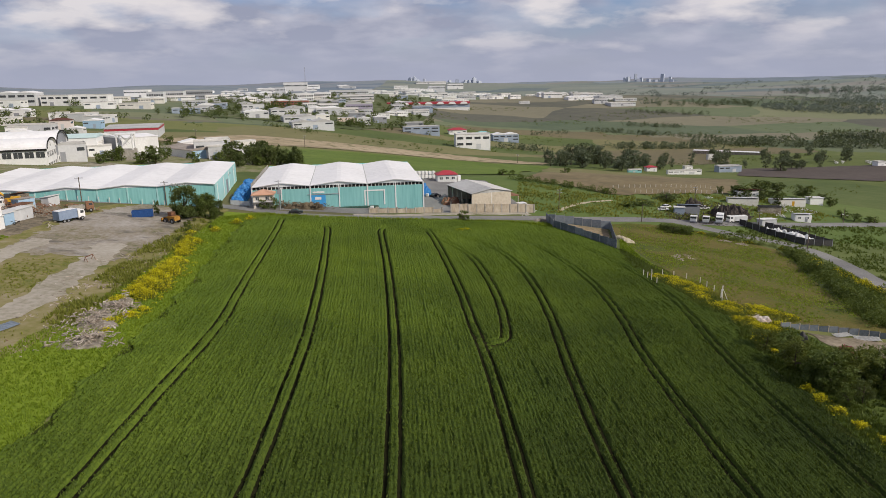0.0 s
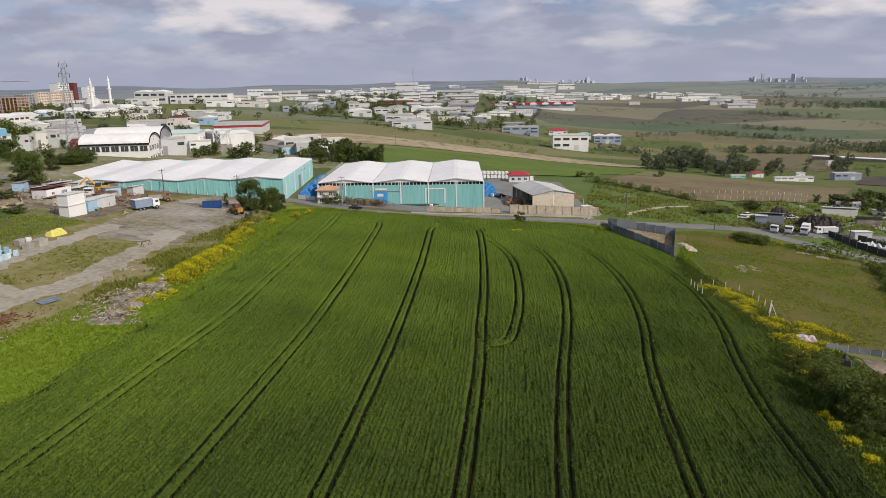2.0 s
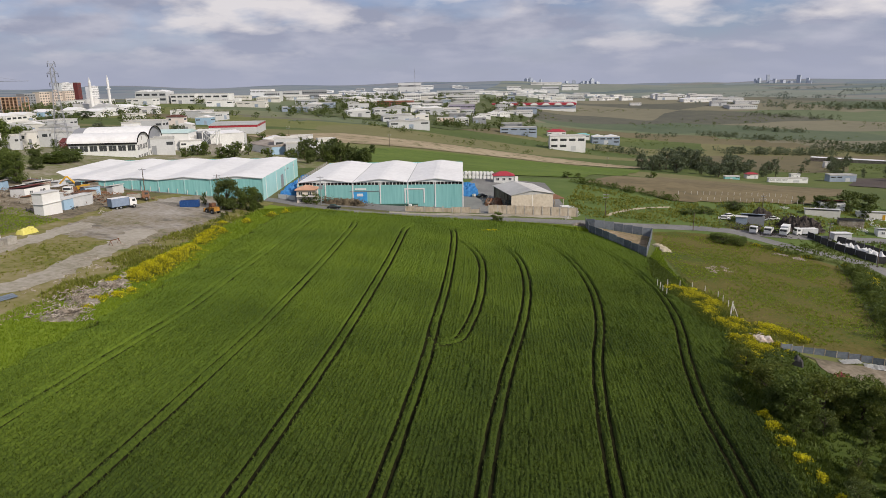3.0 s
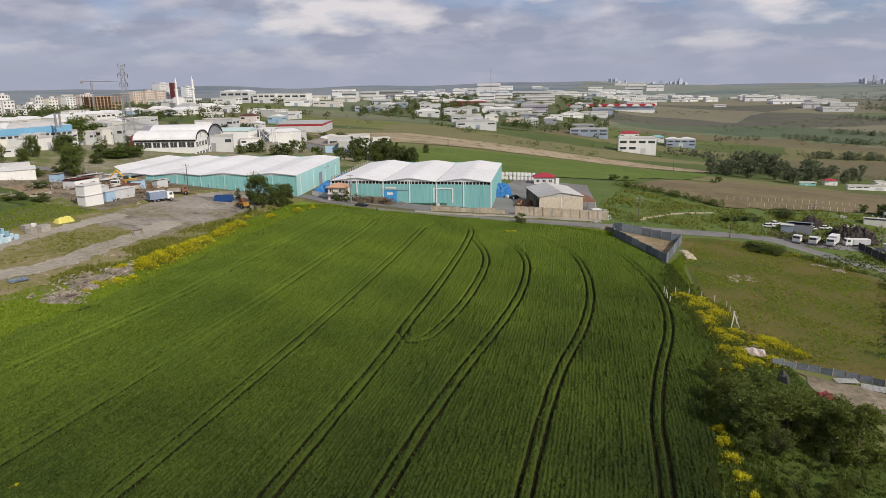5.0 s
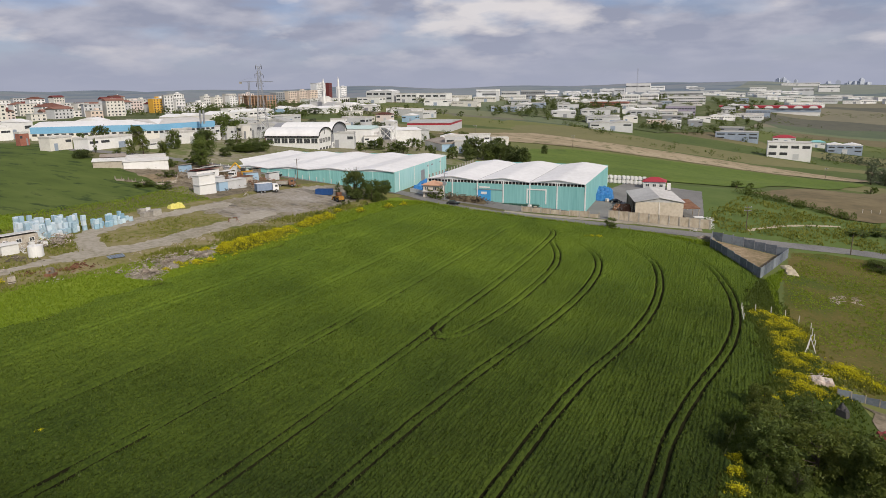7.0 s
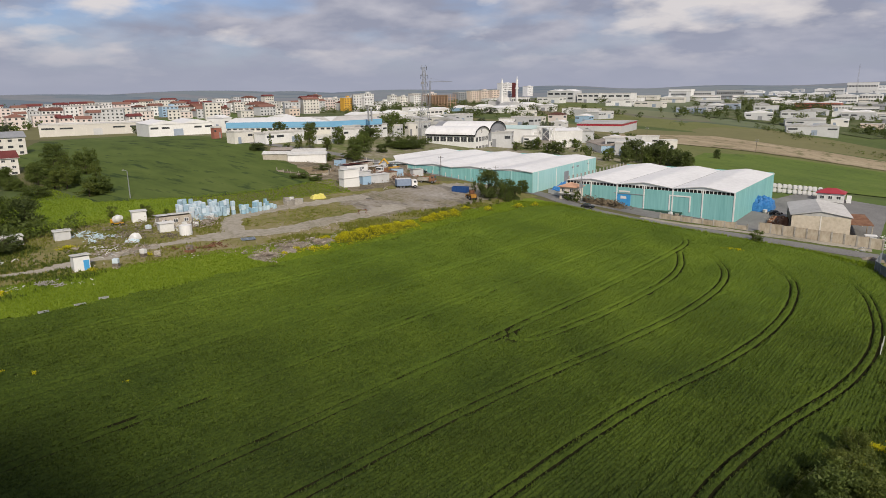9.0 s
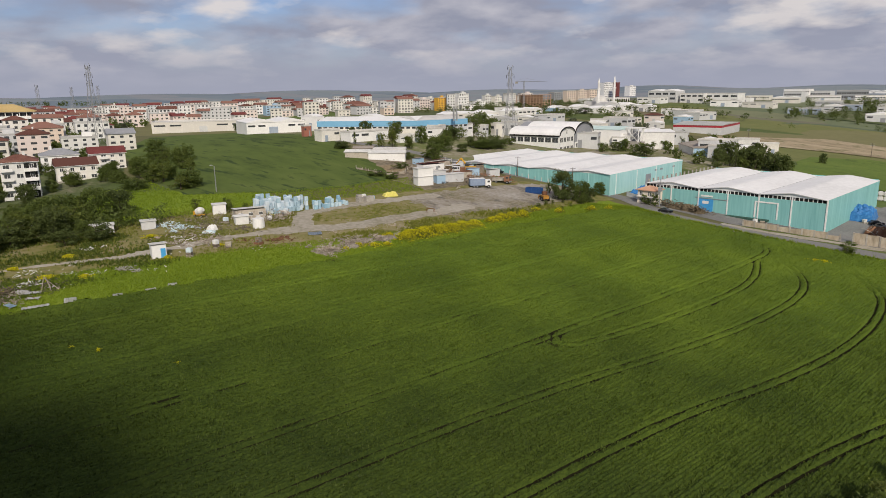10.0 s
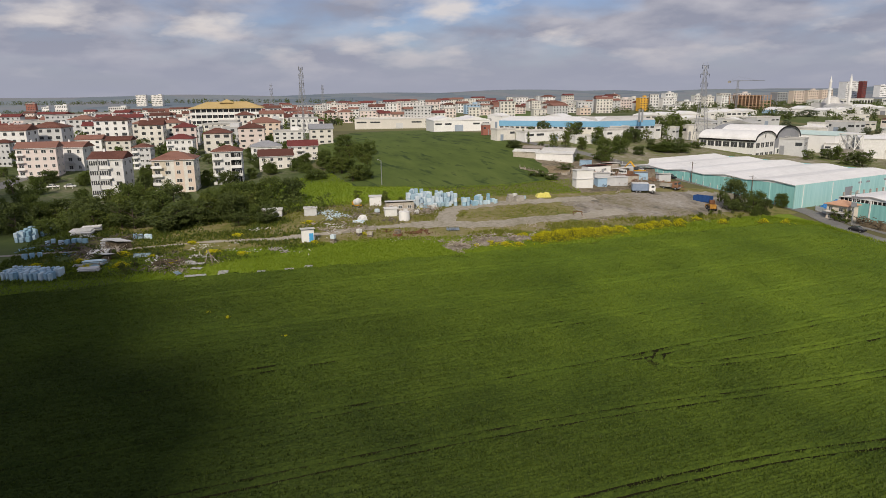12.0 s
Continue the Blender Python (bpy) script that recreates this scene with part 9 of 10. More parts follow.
cabin(-82.5, 87.0, 80, 7.5, 3.6, 2.8, M_TIMBER, M_TIN, "yard_shack", "grey timber shack with small windows", "shack", 3, None, None, 0.4)
cabin(-79.5, 83.6, 80, 3.2, 2.4, 2.0, M_SACK, M_SACK, "covered_stack", "stack of goods under white sheeting", "stack")
cabin(-91.5, 54.4, 80, 5.0, 3.0, 2.0, M_WHITE_WALL, M_TIN, "garden_shed", "small white garden shed among bushes", "shed", 0, M_GREY_WALL)
cabin(-88.5, 64.0, 80, 3.2, 2.6, 2.0, M_LIGHT_GREY, M_TIN, "garden_shed", "small pale grey garden shed among weeds", "shed")
cabin(-105.0, 40.0, 80, 4.0, 3.0, 2.0, M_TIN, M_TIN, "garden_shed", "small tin garden shed below the houses", "shed")
heap("red_tarpaulin", 74.8, 106.2, 20, 2.6, 2.2, 1.5, M_FADED_RED, "faded red tarpaulin over a pile in the thicket", "tarpaulin", 41.0, 0.4, 0.7)
heap("dark_tarpaulin", 69.9, 111.0, 60, 1.2, 1.8, 1.8, M_SCRAP_WALL, "dark grey tarpaulin hung over a pile beside the fence", "tarpaulin", 43.0, 0.4, 0.7)
cabin(128.4, 235.0, 4, 5.6, 3.6, 2.4, M_LIGHT_GREY, M_ROOF_WHITE, "yard_office", "low hut with a bright white roof in the scrapyard", "hut", pitch=0.3)
cabin(148.5, 247.0, -8, 6.0, 4.2, 2.5, M_WHITE_WALL, M_TIN, "yard_building", "low white building beside the side road", "building", 2, M_GREY_WALL, None, 0.6)
cabin(141.0, 257.0, -12, 8.0, 3.5, 2.6, M_TIMBER, M_DARK, "tar_shed", "dark tarred timber shed", "shed")
cabin(136.0, 270.0, -14, 12.0, 4.0, 2.4, M_CREAM, M_TIN, "low_shed", "long low cream shed with a pale roof", "shed", pitch=0.5)
cabin(146.0, 287.0, -10, 9.0, 7.0, 3.0, M_WHITE_WALL, M_RED_TILE, "farm_house", "low white farmhouse with a red roof among trees", "house", 2, None, None, 1.0)
cabin(158.5, 275.5, -8, 14.0, 4.0, 2.6, M_CREAM, M_TIN, "farm_shed", "long farm shed with a pale tin roof", "shed", 0, M_MACHINE_YELLOW, None, 0.4)
cabin(176.0, 284.5, 0, 6.0, 4.0, 3.0, M_FRAME_WHITE, M_TIN, "white_cabin", "white cabin beside the farm sheds", "cabin")
cabin(103.0, 245.5, -14, 7.5, 5.0, 2.8, M_GREY_WALL, M_BLUE_GREY, "scrap_shed", "dark grey scrapyard shed with a blue-grey roof", "shed", pitch=0.9)
cabin(98.5, 243.0, -14, 3.6, 3.0, 2.6, M_BLUE_GREY, M_TIN, "scrap_hut", "small blue-grey hut in the scrapyard", "hut")
cabin(340.0, 720.0, -32, 68.0, 10.0, 3.6, M_TIMBER, M_ROOF_WHITE, "open_shed", "very long open shed with a thin white roof", "shed")
cabin(36.2, 228.5, 19, 2.4, 2.2, 2.4, M_FRAME_WHITE, M_FRAME_WHITE, "booth", "small white booth behind the wall", "booth", 1)

tank = base("water_tank", -73.4, 85.5, 0, None, "white plastic water tank on the dirt", "tank")
part("body", barrel(1.45, 2.3, 20), M_FRAME_WHITE, tank)
bm = bmesh.new()
rod(bm, (0, 0, 2.3), (0, 0, 2.5), 0.35, 0.35, 12)
part("lid", bm, M_SACK, tank)
heap("sheeted_mound", -77.0, 75.3, 20, 2.4, 2.0, 1.2, M_SACK, "goods under crumpled white sheeting", "pile", 21.0, 0.4, 0.7)
heap("blue_sheeting", -75.4, 74.0, 60, 3.4, 2.2, 0.7, M_FOAM_BLUE, "crumpled pale blue sheeting on the ground", "sheeting", 23.0, 0.4, 0.7)
heap("wrapped_pile", -89.6, 134.8, 84, 5.0, 2.4, 1.3, surface("yellow_wrap", [(0.55, 0.50, 0.10), (0.70, 0.64, 0.20)], 2.0, 0.4, 0.7), "bales wrapped in pale yellow sheeting", "bales", 25.0, 0.4, 0.6)
for k, (x, y, s) in enumerate(((-89.4, 124.0, 1.7), (-85.6, 124.6, 2.0), (-86.2, 122.0, 1.6))):
    ob = new("concrete_block", block_mesh("concrete_block", M_CONCRETE, s * 1.3, s, s * 0.8))
    ob.matrix_basis = pose(x, y, height(x, y) + 0.03, 0, 0, 80 + 9 * k)
    tagged(ob, "rough pale concrete block beside the track", "block", "concrete blocks")


def metal_sheet(x, y, rz, w, d, mt, label, tip=6):
    bm = bmesh.new()
    n = 12
    lo = [bm.verts.new((-w / 2 + w * k / n, -d / 2, 0.06 * (k % 2))) for k in range(n + 1)]
    hi = [bm.verts.new((-w / 2 + w * k / n, d / 2, 0.06 * (k % 2))) for k in range(n + 1)]
    for k in range(n):
        bm.faces.new((lo[k], lo[k + 1], hi[k + 1], hi[k]))
    r = bmesh.ops.solidify(bm, geom=bm.faces[:], thickness=0.02)
    ob = part("metal_sheet", bm, mt)
    ob.matrix_basis = pose(x, y, height(x, y) + 0.32, tip, 0, rz)
    return tagged(ob, label, "sheet", "loose metal sheets")


metal_sheet(-44.8, 39.4, 80, 1.9, 2.6, M_TIN, "pale corrugated sheet lying at the crop edge")
metal_sheet(-43.2, 46.5, 76, 1.6, 1.2, M_TIN, "pale corrugated sheet lying at the crop edge", 3)
metal_sheet(-42.8, 51.9, 82, 1.8, 1.0, M_TIN, "pale corrugated sheet lying at the crop edge", 3)
metal_sheet(-43.2, 55.8, 70, 1.6, 1.4, M_TIN, "pale corrugated sheet lying at the crop edge", 3)
metal_sheet(80.4, 115.8, 10, 3.6, 1.6, M_TIN, "grey tin sheet lying behind the sheet fence", 4)
metal_sheet(84.6, 114.6, -14, 4.6, 2.0, M_TIN, "grey tin sheet lying behind the sheet fence", 4)
metal_sheet(-63.3, 23.9, 84, 3.4, 2.2, M_FOAM_BLUE, "pale blue sheet lying beside the path", 8)
metal_sheet(-74.0, 16.9, 84, 4.0, 2.6, M_TIN, "pale roof panel on a pile of boards", 14)
metal_sheet(-60.6, 93.9, 70, 3.2, 1.8, M_BLUE_GREY, "bent blue-grey sheet lying on the dirt", 10)
metal_sheet(-45.0, 34.3, 84, 4.0, 1.2, M_TIN, "pale sheet lying at the crop edge", 4)


# ---- vehicles ----
def wheels(top, spots, r, wide=0.32):
    for x, y in spots:
        bm = bmesh.new()
        rod(bm, (x, y - wide / 2, r), (x, y + wide / 2, r), r, r, 14)
        tyre = part("wheel", bm, M_TYRE, top)
        bm = bmesh.new()
        rod(bm, (x, y - wide / 2 - 0.02, r), (x, y + wide / 2 + 0.02, r), r * 0.5, r * 0.5, 10)
        part("rim", bm, M_STEEL, tyre)


def cab(top, x0, w, z0, h, mt):
    """A lorry cab whose nose looks along +x."""
    bm = bmesh.new()
    prism(bm, [(x0, z0), (x0 + 1.9, z0), (x0 + 2.0, z0 + h * 0.5), (x0 + 1.75, z0 + h), (x0, z0 + h)], -w / 2, w / 2)
    c = part("cab", bm, mt, top)
    part("windscreen", bx(x0 + 1.84, x0 + 1.99, -w / 2 + 0.12, w / 2 - 0.12, z0 + h * 0.55, z0 + h * 0.9), M_GLASS, c)
    for s in (-1, 1):
        part("side_window", bx(x0 + 0.7, x0 + 1.6, s * (w / 2 + 0.004) - 0.015, s * (w / 2 + 0.004) + 0.015, z0 + h * 0.55, z0 + h * 0.88), M_GLASS, c)
    part("bumper", bx(x0 + 1.9, x0 + 2.12, -w / 2, w / 2, z0 - 0.2, z0 + 0.15), M_GREY_WALL, top)


def lorry(x, y, rz, length, body, label, bed="box", cab_mt=None, tall=2.3):
    top = base("lorry", x, y, rz, None, label, "lorry", "parked lorries")
    w = 2.3
    part("chassis", bx(-length / 2, length / 2 - 0.2, -0.45, 0.45, 0.55, 0.85), M_TYRE, top)
    cab(top, length / 2 - 2.1, w, 0.7, 2.0, cab_mt or M_CAB_WHITE)
    if bed == "box":
        part("load_box", bx(-length / 2, length / 2 - 2.3, -w / 2 - 0.05, w / 2 + 0.05, 0.9, 0.9 + tall), body, top)
        part("box_roof", bx(-length / 2, length / 2 - 2.3, -w / 2 - 0.05, w / 2 + 0.05, 0.903 + tall, 0.95 + tall), M_CAB_WHITE, top)
    elif bed == "tip":
        part("bed_floor", bx(-length / 2, length / 2 - 2.4, -w / 2, w / 2, 0.9, 1.05), body, top)
        for x0, x1, y0, y1 in ((-length / 2, length / 2 - 2.4, -w / 2, -w / 2 + 0.08), (-length / 2, length / 2 - 2.4, w / 2 - 0.08, w / 2), (-length / 2, -length / 2 + 0.08, -w / 2 + 0.083, w / 2 - 0.083), (length / 2 - 2.48, length / 2 - 2.4, -w / 2 + 0.083, w / 2 - 0.083)):
            part("bed_side", bx(x0, x1, y0, y1, 1.053, 1.9), body, top)
    wheels(top, [(length / 2 - 1.0, -1.0), (length / 2 - 1.0, 1.0), (-length / 2 + 1.4, -1.0), (-length / 2 + 1.4, 1.0)] + ([(-length / 2 + 2.5, -1.0), (-length / 2 + 2.5, 1.0)] if length > 6.5 else []), 0.5)
    return top


lorry(-89.6, 171.5, 62, 7.4, M_TRUCK_BODY, "white-cabbed lorry with a blue-grey canvas box", "box")
lorry(-93.0, 184.8, 30, 6.4, M_CONCRETE, "old tipper lorry with a red cab and pale bed", "tip", M_RUST)
lorry(-112.0, 180.5, -70, 6.0, M_RUST, "white-cabbed lorry with a rusty bed", "tip")
lorry(99.8, 231.8, -120, 6.4, M_SCRAP, "white-cabbed lorry parked at the scrapyard", "tip")
lorry(104.5, 232.6, -115, 6.4, M_LIGHT_GREY, "white-cabbed lorry parked at the scrapyard", "tip")
lorry(110.0, 233.6, -118, 6.8, M_LIGHT_GREY, "white-cabbed lorry with a grey box", "box")
lorry(117.5, 236.0, -170, 7.5, M_LIGHT_GREY, "white-cabbed lorry with a grey box by the wall", "box", None, 1.6)


def car(x, y, rz, mt, label):
    top = base("car", x, y, rz, None, label, "car", "parked cars")
    bm = bmesh.new()
    prism(bm, [(-2.1, 0.35), (2.1, 0.35), (2.12, 0.72), (1.2, 0.86), (-1.95, 0.9), (-2.12, 0.75)], -0.85, 0.85)
    bmesh.ops.bevel(bm, geom=bm.edges[:], offset=0.06, segments=2, affect="EDGES")
    part("body", bm, mt, top)
    bm = bmesh.new()
    prism(bm, [(-1.75, 0.87), (1.1, 0.85), (0.45, 1.36), (-1.2, 1.38)], -0.74, 0.74)
    part("glasshouse", bm, M_GLASS, top)
    bm = bmesh.new()
    box(bm, -1.15, 0.4, -0.7, 0.7, 1.372, 1.43)
    part("roof", bm, mt, top)
    wheels(top, [(1.3, -0.78), (1.3, 0.78), (-1.3, -0.78), (-1.3, 0.78)], 0.32, 0.2)


car(-37.5, 202.0, 6, M_BLACK_CAR, "dark saloon car on the road beside the crop")
car(-107.7, 196.8, 12, M_BLACK_CAR, "dark car parked on the road by the fence")
car(-204.5, -15.8, 84, M_CAB_WHITE, "white car parked behind the white fence")
car(-203.0, -9.7, 84, M_CAB_WHITE, "white car parked behind the white fence")
car(93.5, 246.0, -10, M_CAB_WHITE, "white car parked at the scrapyard")
car(96.5, 251.0, 30, M_CAB_WHITE, "white car parked at the scrapyard")
car(113.0, 254.0, 10, M_CAB_WHITE, "white car parked behind the scrapyard shed")
car(108.0, 250.0, 50, M_LIGHT_GREY, "grey car parked behind the scrapyard shed")
car(6.5, 243.5, 40, M_BLACK_CAR, "dark car parked in the factory yard")


def excavator():
    top = base("excavator", -112.4, 186.5, 200, None, "yellow crawler excavator with its arm folded", "excavator")
    for s in (-1, 1):
        bm = bmesh.new()
        box(bm, -2.0, 2.0, s * 1.1 - 0.3, s * 1.1 + 0.3, 0, 0.9)
        bmesh.ops.bevel(bm, geom=bm.edges[:], offset=0.2, segments=2, affect="EDGES")
        part("track", bm, M_TYRE, top)
    part("house", bx(-2.0, 1.4, -1.2, 1.2, 1.0, 2.2), M_MACHINE_YELLOW, top)
    part("cab", bx(0.1, 1.5, 0.2, 1.25, 2.203, 3.3), M_GLASS, top)
    bm = bmesh.new()
    rod(bm, (1.2, -0.3, 2.0), (4.0, -0.3, 5.0), 0.35, 0.28, 6)
    part("boom", bm, M_MACHINE_YELLOW, top)
    bm = bmesh.new()
    rod(bm, (4.0, -0.3, 5.0), (6.6, -0.3, 2.4), 0.26, 0.18, 6)
    part("arm", bm, M_MACHINE_YELLOW, top)
    part("bucket", bx(6.2, 7.2, -0.8, 0.2, 1.4, 2.4), M_SCRAP, top)


excavator()


def loader():
    top = base("wheel_loader", -66.5, 178.5, 150, None, "faded orange wheel loader rusting beside the trees", "loader")
    part("body", bx(-2.2, 0.4, -0.9, 0.9, 0.8, 1.9), M_FADED_ORANGE, top)
    part("cab", bx(-0.9, 0.5, -0.7, 0.7, 1.903, 3.0), M_RUST, top)
    for s in (-0.7, 0.7):
        bm = bmesh.new()
        rod(bm, (0.3, s, 1.6), (2.6, s, 0.9), 0.15, 0.13, 6)
        part("lift_arm", bm, M_FADED_ORANGE, top)
    bm = bmesh.new()
    prism(bm, [(2.4, 0.2), (3.5, 0.15), (3.4, 0.35), (2.7, 0.5), (2.7, 1.3), (2.4, 1.4)], -1.2, 1.2)
    part("bucket", bm, M_FADED_ORANGE, top)
    wheels(top, [(1.2, -1.0), (1.2, 1.0), (-1.4, -1.0), (-1.4, 1.0)], 0.7, 0.45)


loader()
skip = base("waste_skip", -76.3, 184.0, 20, None, "dark blue open steel waste skip", "skip")
part("floor", bx(-2.6, 2.6, -1.1, 1.1, 0.1, 0.25), M_BIN_BLUE, skip)
for x0, x1, y0, y1 in ((-2.7, 2.7, -1.2, -1.1), (-2.7, 2.7, 1.1, 1.2), (-2.7, -2.6, -1.097, 1.097), (2.6, 2.7, -1.097, 1.097)):
    part("side", bx(x0, x1, y0, y1, 0.1, 1.9), M_BIN_BLUE, skip)
for k in range(6):
    part("rib", bx(-2.3 + k * 0.9, -2.2 + k * 0.9, -1.27, -1.203, 0.15, 1.85), M_BIN_BLUE, skip)

trestle = base("sawhorse", -66.9, 133.0, 80, None, "rusty steel trestle standing on the dirt", "trestle")
part("beam", bx(-1.3, 1.3, -0.08, 0.08, 1.1, 1.25), M_RUST, trestle)
for xx in (-1.2, 1.2):
    for s in (-1, 1):
        bm = bmesh.new()
        rod(bm, (xx, s * 0.5, 0), (xx, 0, 1.12), 0.06, None, 5)
        part("leg", bm, M_RUST, trestle)
debris = base("machine_wreck", -59.8, 79.6, 30, None, "rusty machine parts heaped on the grass", "wreck")
part("frame", bx(-0.9, 0.9, -0.7, 0.7, 0, 0.5), M_RUST, debris)
part("drum", bx(-0.6, 0.5, -0.5, 0.5, 0.503, 1.5), M_TIMBER, debris)
part("arm", bx(0.2, 0.4, -1.3, 1.0, 1.0, 1.15), M_RUST, debris)


# ---- poles, posts and fences ----
def pole(x, y, h, label, kind="wood", arms=2, rz=20):
    top = base("utility_pole", x, y, rz, None, label, "pole", "utility poles")
    bm = bmesh.new()
    rod(bm, (0, 0, -0.5), (0, 0, h), 0.17, 0.11, 8)
    part("shaft", bm, M_WOOD_POLE if kind == "wood" else M_STEEL, top)
    for k in range(arms):
        part("crossarm", bx(-1.1, 1.1, -0.07, 0.07, h - 0.5 - k * 1.0, h - 0.36 - k * 1.0), M_GREY_WALL, top)
        for xx in (-0.95, 0.0, 0.95):
            bm = bmesh.new()
            rod(bm, (xx, 0, h - 0.36 - k * 1.0), (xx, 0, h - 0.12 - k * 1.0), 0.05, None, 6)
            part("insulator", bm, M_SACK, top)
    return top


tr = pole(-43.2, 207.0, 9.5, "steel pole with a transformer beside the gatehouse", "steel", 3)
part("transformer", bx(-0.6, 0.6, -0.5, 0.3, 5.2, 6.4), M_GREY_WALL, tr)
pole(50.0, 230.5, 8.0, "grey wooden pole beside the road")
pole(108.5, 253.0, 9.0, "grey wooden pole at the scrapyard")
pole(166.5, 248.5, 6.0, "dark wooden pole beside the side road", arms=0)
pole(122.3, 229.0, 7.0, "wooden pole by the scrapyard wall")
pole(-79.6, 481.0, 9.0, "wooden pole on the ploughed field")
pole(-152.0, 470.0, 9.0, "wooden pole on the ploughed field")
pole(85.0, 560.0, 8.0, "wooden pole beyond the green field")
pole(-77.0, 204.0, 7.5, "wooden pole beside the warehouse fence", arms=1)
pole(-100.0, 199.5, 7.5, "wooden pole beside the warehouse fence", arms=1)
pole(78.0, 224.5, 6.0, "thin pole at the roadside", arms=0)
pole(126.5, 205.0, 8.0, "thin pole at the scrapyard wall", arms=0)
lamp = pole(-122.9, 93.2, 8.0, "grey street lamp beside the sloping field", "steel", 0)
bm = bmesh.new()
rod(bm, (0, 0, 7.9), (-1.4, 0, 8.2), 0.06, None, 6)
part("bracket", bm, M_STEEL, lamp)
part("lamp_head", bx(-1.9, -1.3, -0.15, 0.15, 8.1, 8.25), M_LIGHT_GREY, lamp)
for x, y in ((-205, -34), (-232, -22)):
    lp = pole(x, y, 9.0, "grey street lamp beside the town road", "steel", 0)
    part("lamp_head", bx(-0.8, 0.1, -0.12, 0.12, 9.0, 9.15), M_LIGHT_GREY, lp)

post_mesh = mesh_of(bx(-0.07, 0.07, -0.07, 0.07, -0.2, 1.7), "fence_post", M_POST)


def posts(line, gap, label, group, mesh=post_mesh, lean=0.0):
    r = random.Random(len(line) + int(abs(line[0][0])))
    for (x0, y0), (x1, y1) in zip(line, line[1:]):
        n = max(1, round(math.hypot(x1 - x0, y1 - y0) / gap))
        for k in range(n):
            x, y = x0 + (x1 - x0) * k / n, y0 + (y1 - y0) * k / n
            ob = new("fence_post", mesh)
            ob.matrix_basis = pose(x, y, height(x, y) - 0.02, r.uniform(-lean, lean), r.uniform(-lean, lean), r.uniform(-8, 8))
            tagged(ob, label, "post", group)


posts([(53.9, 151.7), (56.5, 153.1), (59.4, 153.8), (62.1, 153.4), (64.5, 151.8), (66.6, 148.6), (67.0, 142.0), (67.0, 135.0)], 3.0, "pale concrete fence post at the meadow edge", "meadow fence posts", lean=4)
posts([(53.9, 151.7), (54.4, 147.5), (55.0, 142.0)], 2.6, "pale concrete fence post at the crop edge", "meadow fence posts", lean=4)
tall_post = mesh_of(bx(-0.09, 0.09, -0.09, 0.09, -0.2, 3.2), "fence_post", M_POST)
corner = tagged(new("corner_post", tall_post), "tall pale concrete corner post with braces", "post")
corner.matrix_basis = pose(65.8, 136.0, height(65.8, 136), 0, 6, 0)
for dx, dy in ((1.4, -0.6), (-0.4, -1.6)):
    bm = bmesh.new()
    rod(bm, (0, 0, 2.7), (dx, dy, 0), 0.07, None, 6)
    part("brace", bm, M_POST, corner)
posts([(85.0, 283.5), (134.5, 303.0)], 2.9, "white concrete fence post round the plot", "plot fence posts")
posts([(92.0, 275.0), (139.5, 291.0)], 2.9, "white concrete fence post round the plot", "plot fence posts")
posts([(134.5, 303.0), (139.5, 291.0)], 3.2, "white concrete fence post round the plot", "plot fence posts")
posts([(-68.0, 204.5), (-90.0, 202.0), (-115.0, 196.5), (-139.0, 189.0)], 3.0, "pale fence post along the long warehouse", "warehouse fence posts")
posts([(-207, -34), (-202, -20), (-197.5, -6)], 2.6, "white fence post beside the town road", "town fence posts")
posts([(-132.1, 148.5), (-118.0, 152.5), (-117.5, 160.0), (-126.0, 168.0)], 2.4, "rough timber post round the animal pen", "pen posts", mesh_of(bx(-0.1, 0.1, -0.1, 0.1, -0.2, 1.4), "fence_post", M_TIMBER), 5)


def panel_fence(line, tall, step, name, label, material, post_mt):
    """A fence of upright sheets between posts, one panel after another."""
    top = tagged(new(name), label, "fence")
    r = random.Random(int(abs(line[0][0])))
    for (x0, y0), (x1, y1) in zip(line, line[1:]):
        length = math.hypot(x1 - x0, y1 - y0)
        n = max(1, round(length / step))
        ang = math.degrees(math.atan2(y1 - y0, x1 - x0))
        for k in range(n):
            x, y = x0 + (x1 - x0) * k / n, y0 + (y1 - y0) * k / n
            xe, ye = x0 + (x1 - x0) * (k + 1) / n, y0 + (y1 - y0) * (k + 1) / n
            z = min(height(x, y), height(xe, ye))
            m = pose(x, y, z, 0, 0, ang)
            place("panel", mesh_of(bx(0.08, length / n - 0.08, -0.03, 0.03, -0.4, tall + r.uniform(-0.1, 0.1)), "panel", material), m, top)
            place("post", mesh_of(bx(-0.07, 0.07, -0.07, 0.07, -0.4, tall + 0.25), "post", post_mt), m, top)


panel_fence([(42.0, 212.5), (42.4, 203.0), (56.2, 181.4), (62.0, 208.0), (42.0, 212.5)], 2.7, 3.1, "sheet_fence", "grey sheet-metal fence round a sandy plot", M_FENCE_SHEET, M_GREY_WALL)
drape("fenced_plot", [(43.0, 211.4), (43.4, 203.4), (56.0, 183.6), (61.0, 207.4)], M_SAND, 0.14, 2.5, 0.0, 2.0, "sandy ground inside the sheet fence", "ground")
panel_fence([(69.6, 118.2), (77.0, 118.0), (84.6, 117.2), (100.0, 112.4)], 1.3, 1.7, "yard_fence", "low patched grey sheet fence behind the thicket", M_FENCE_SHEET, M_TIMBER)
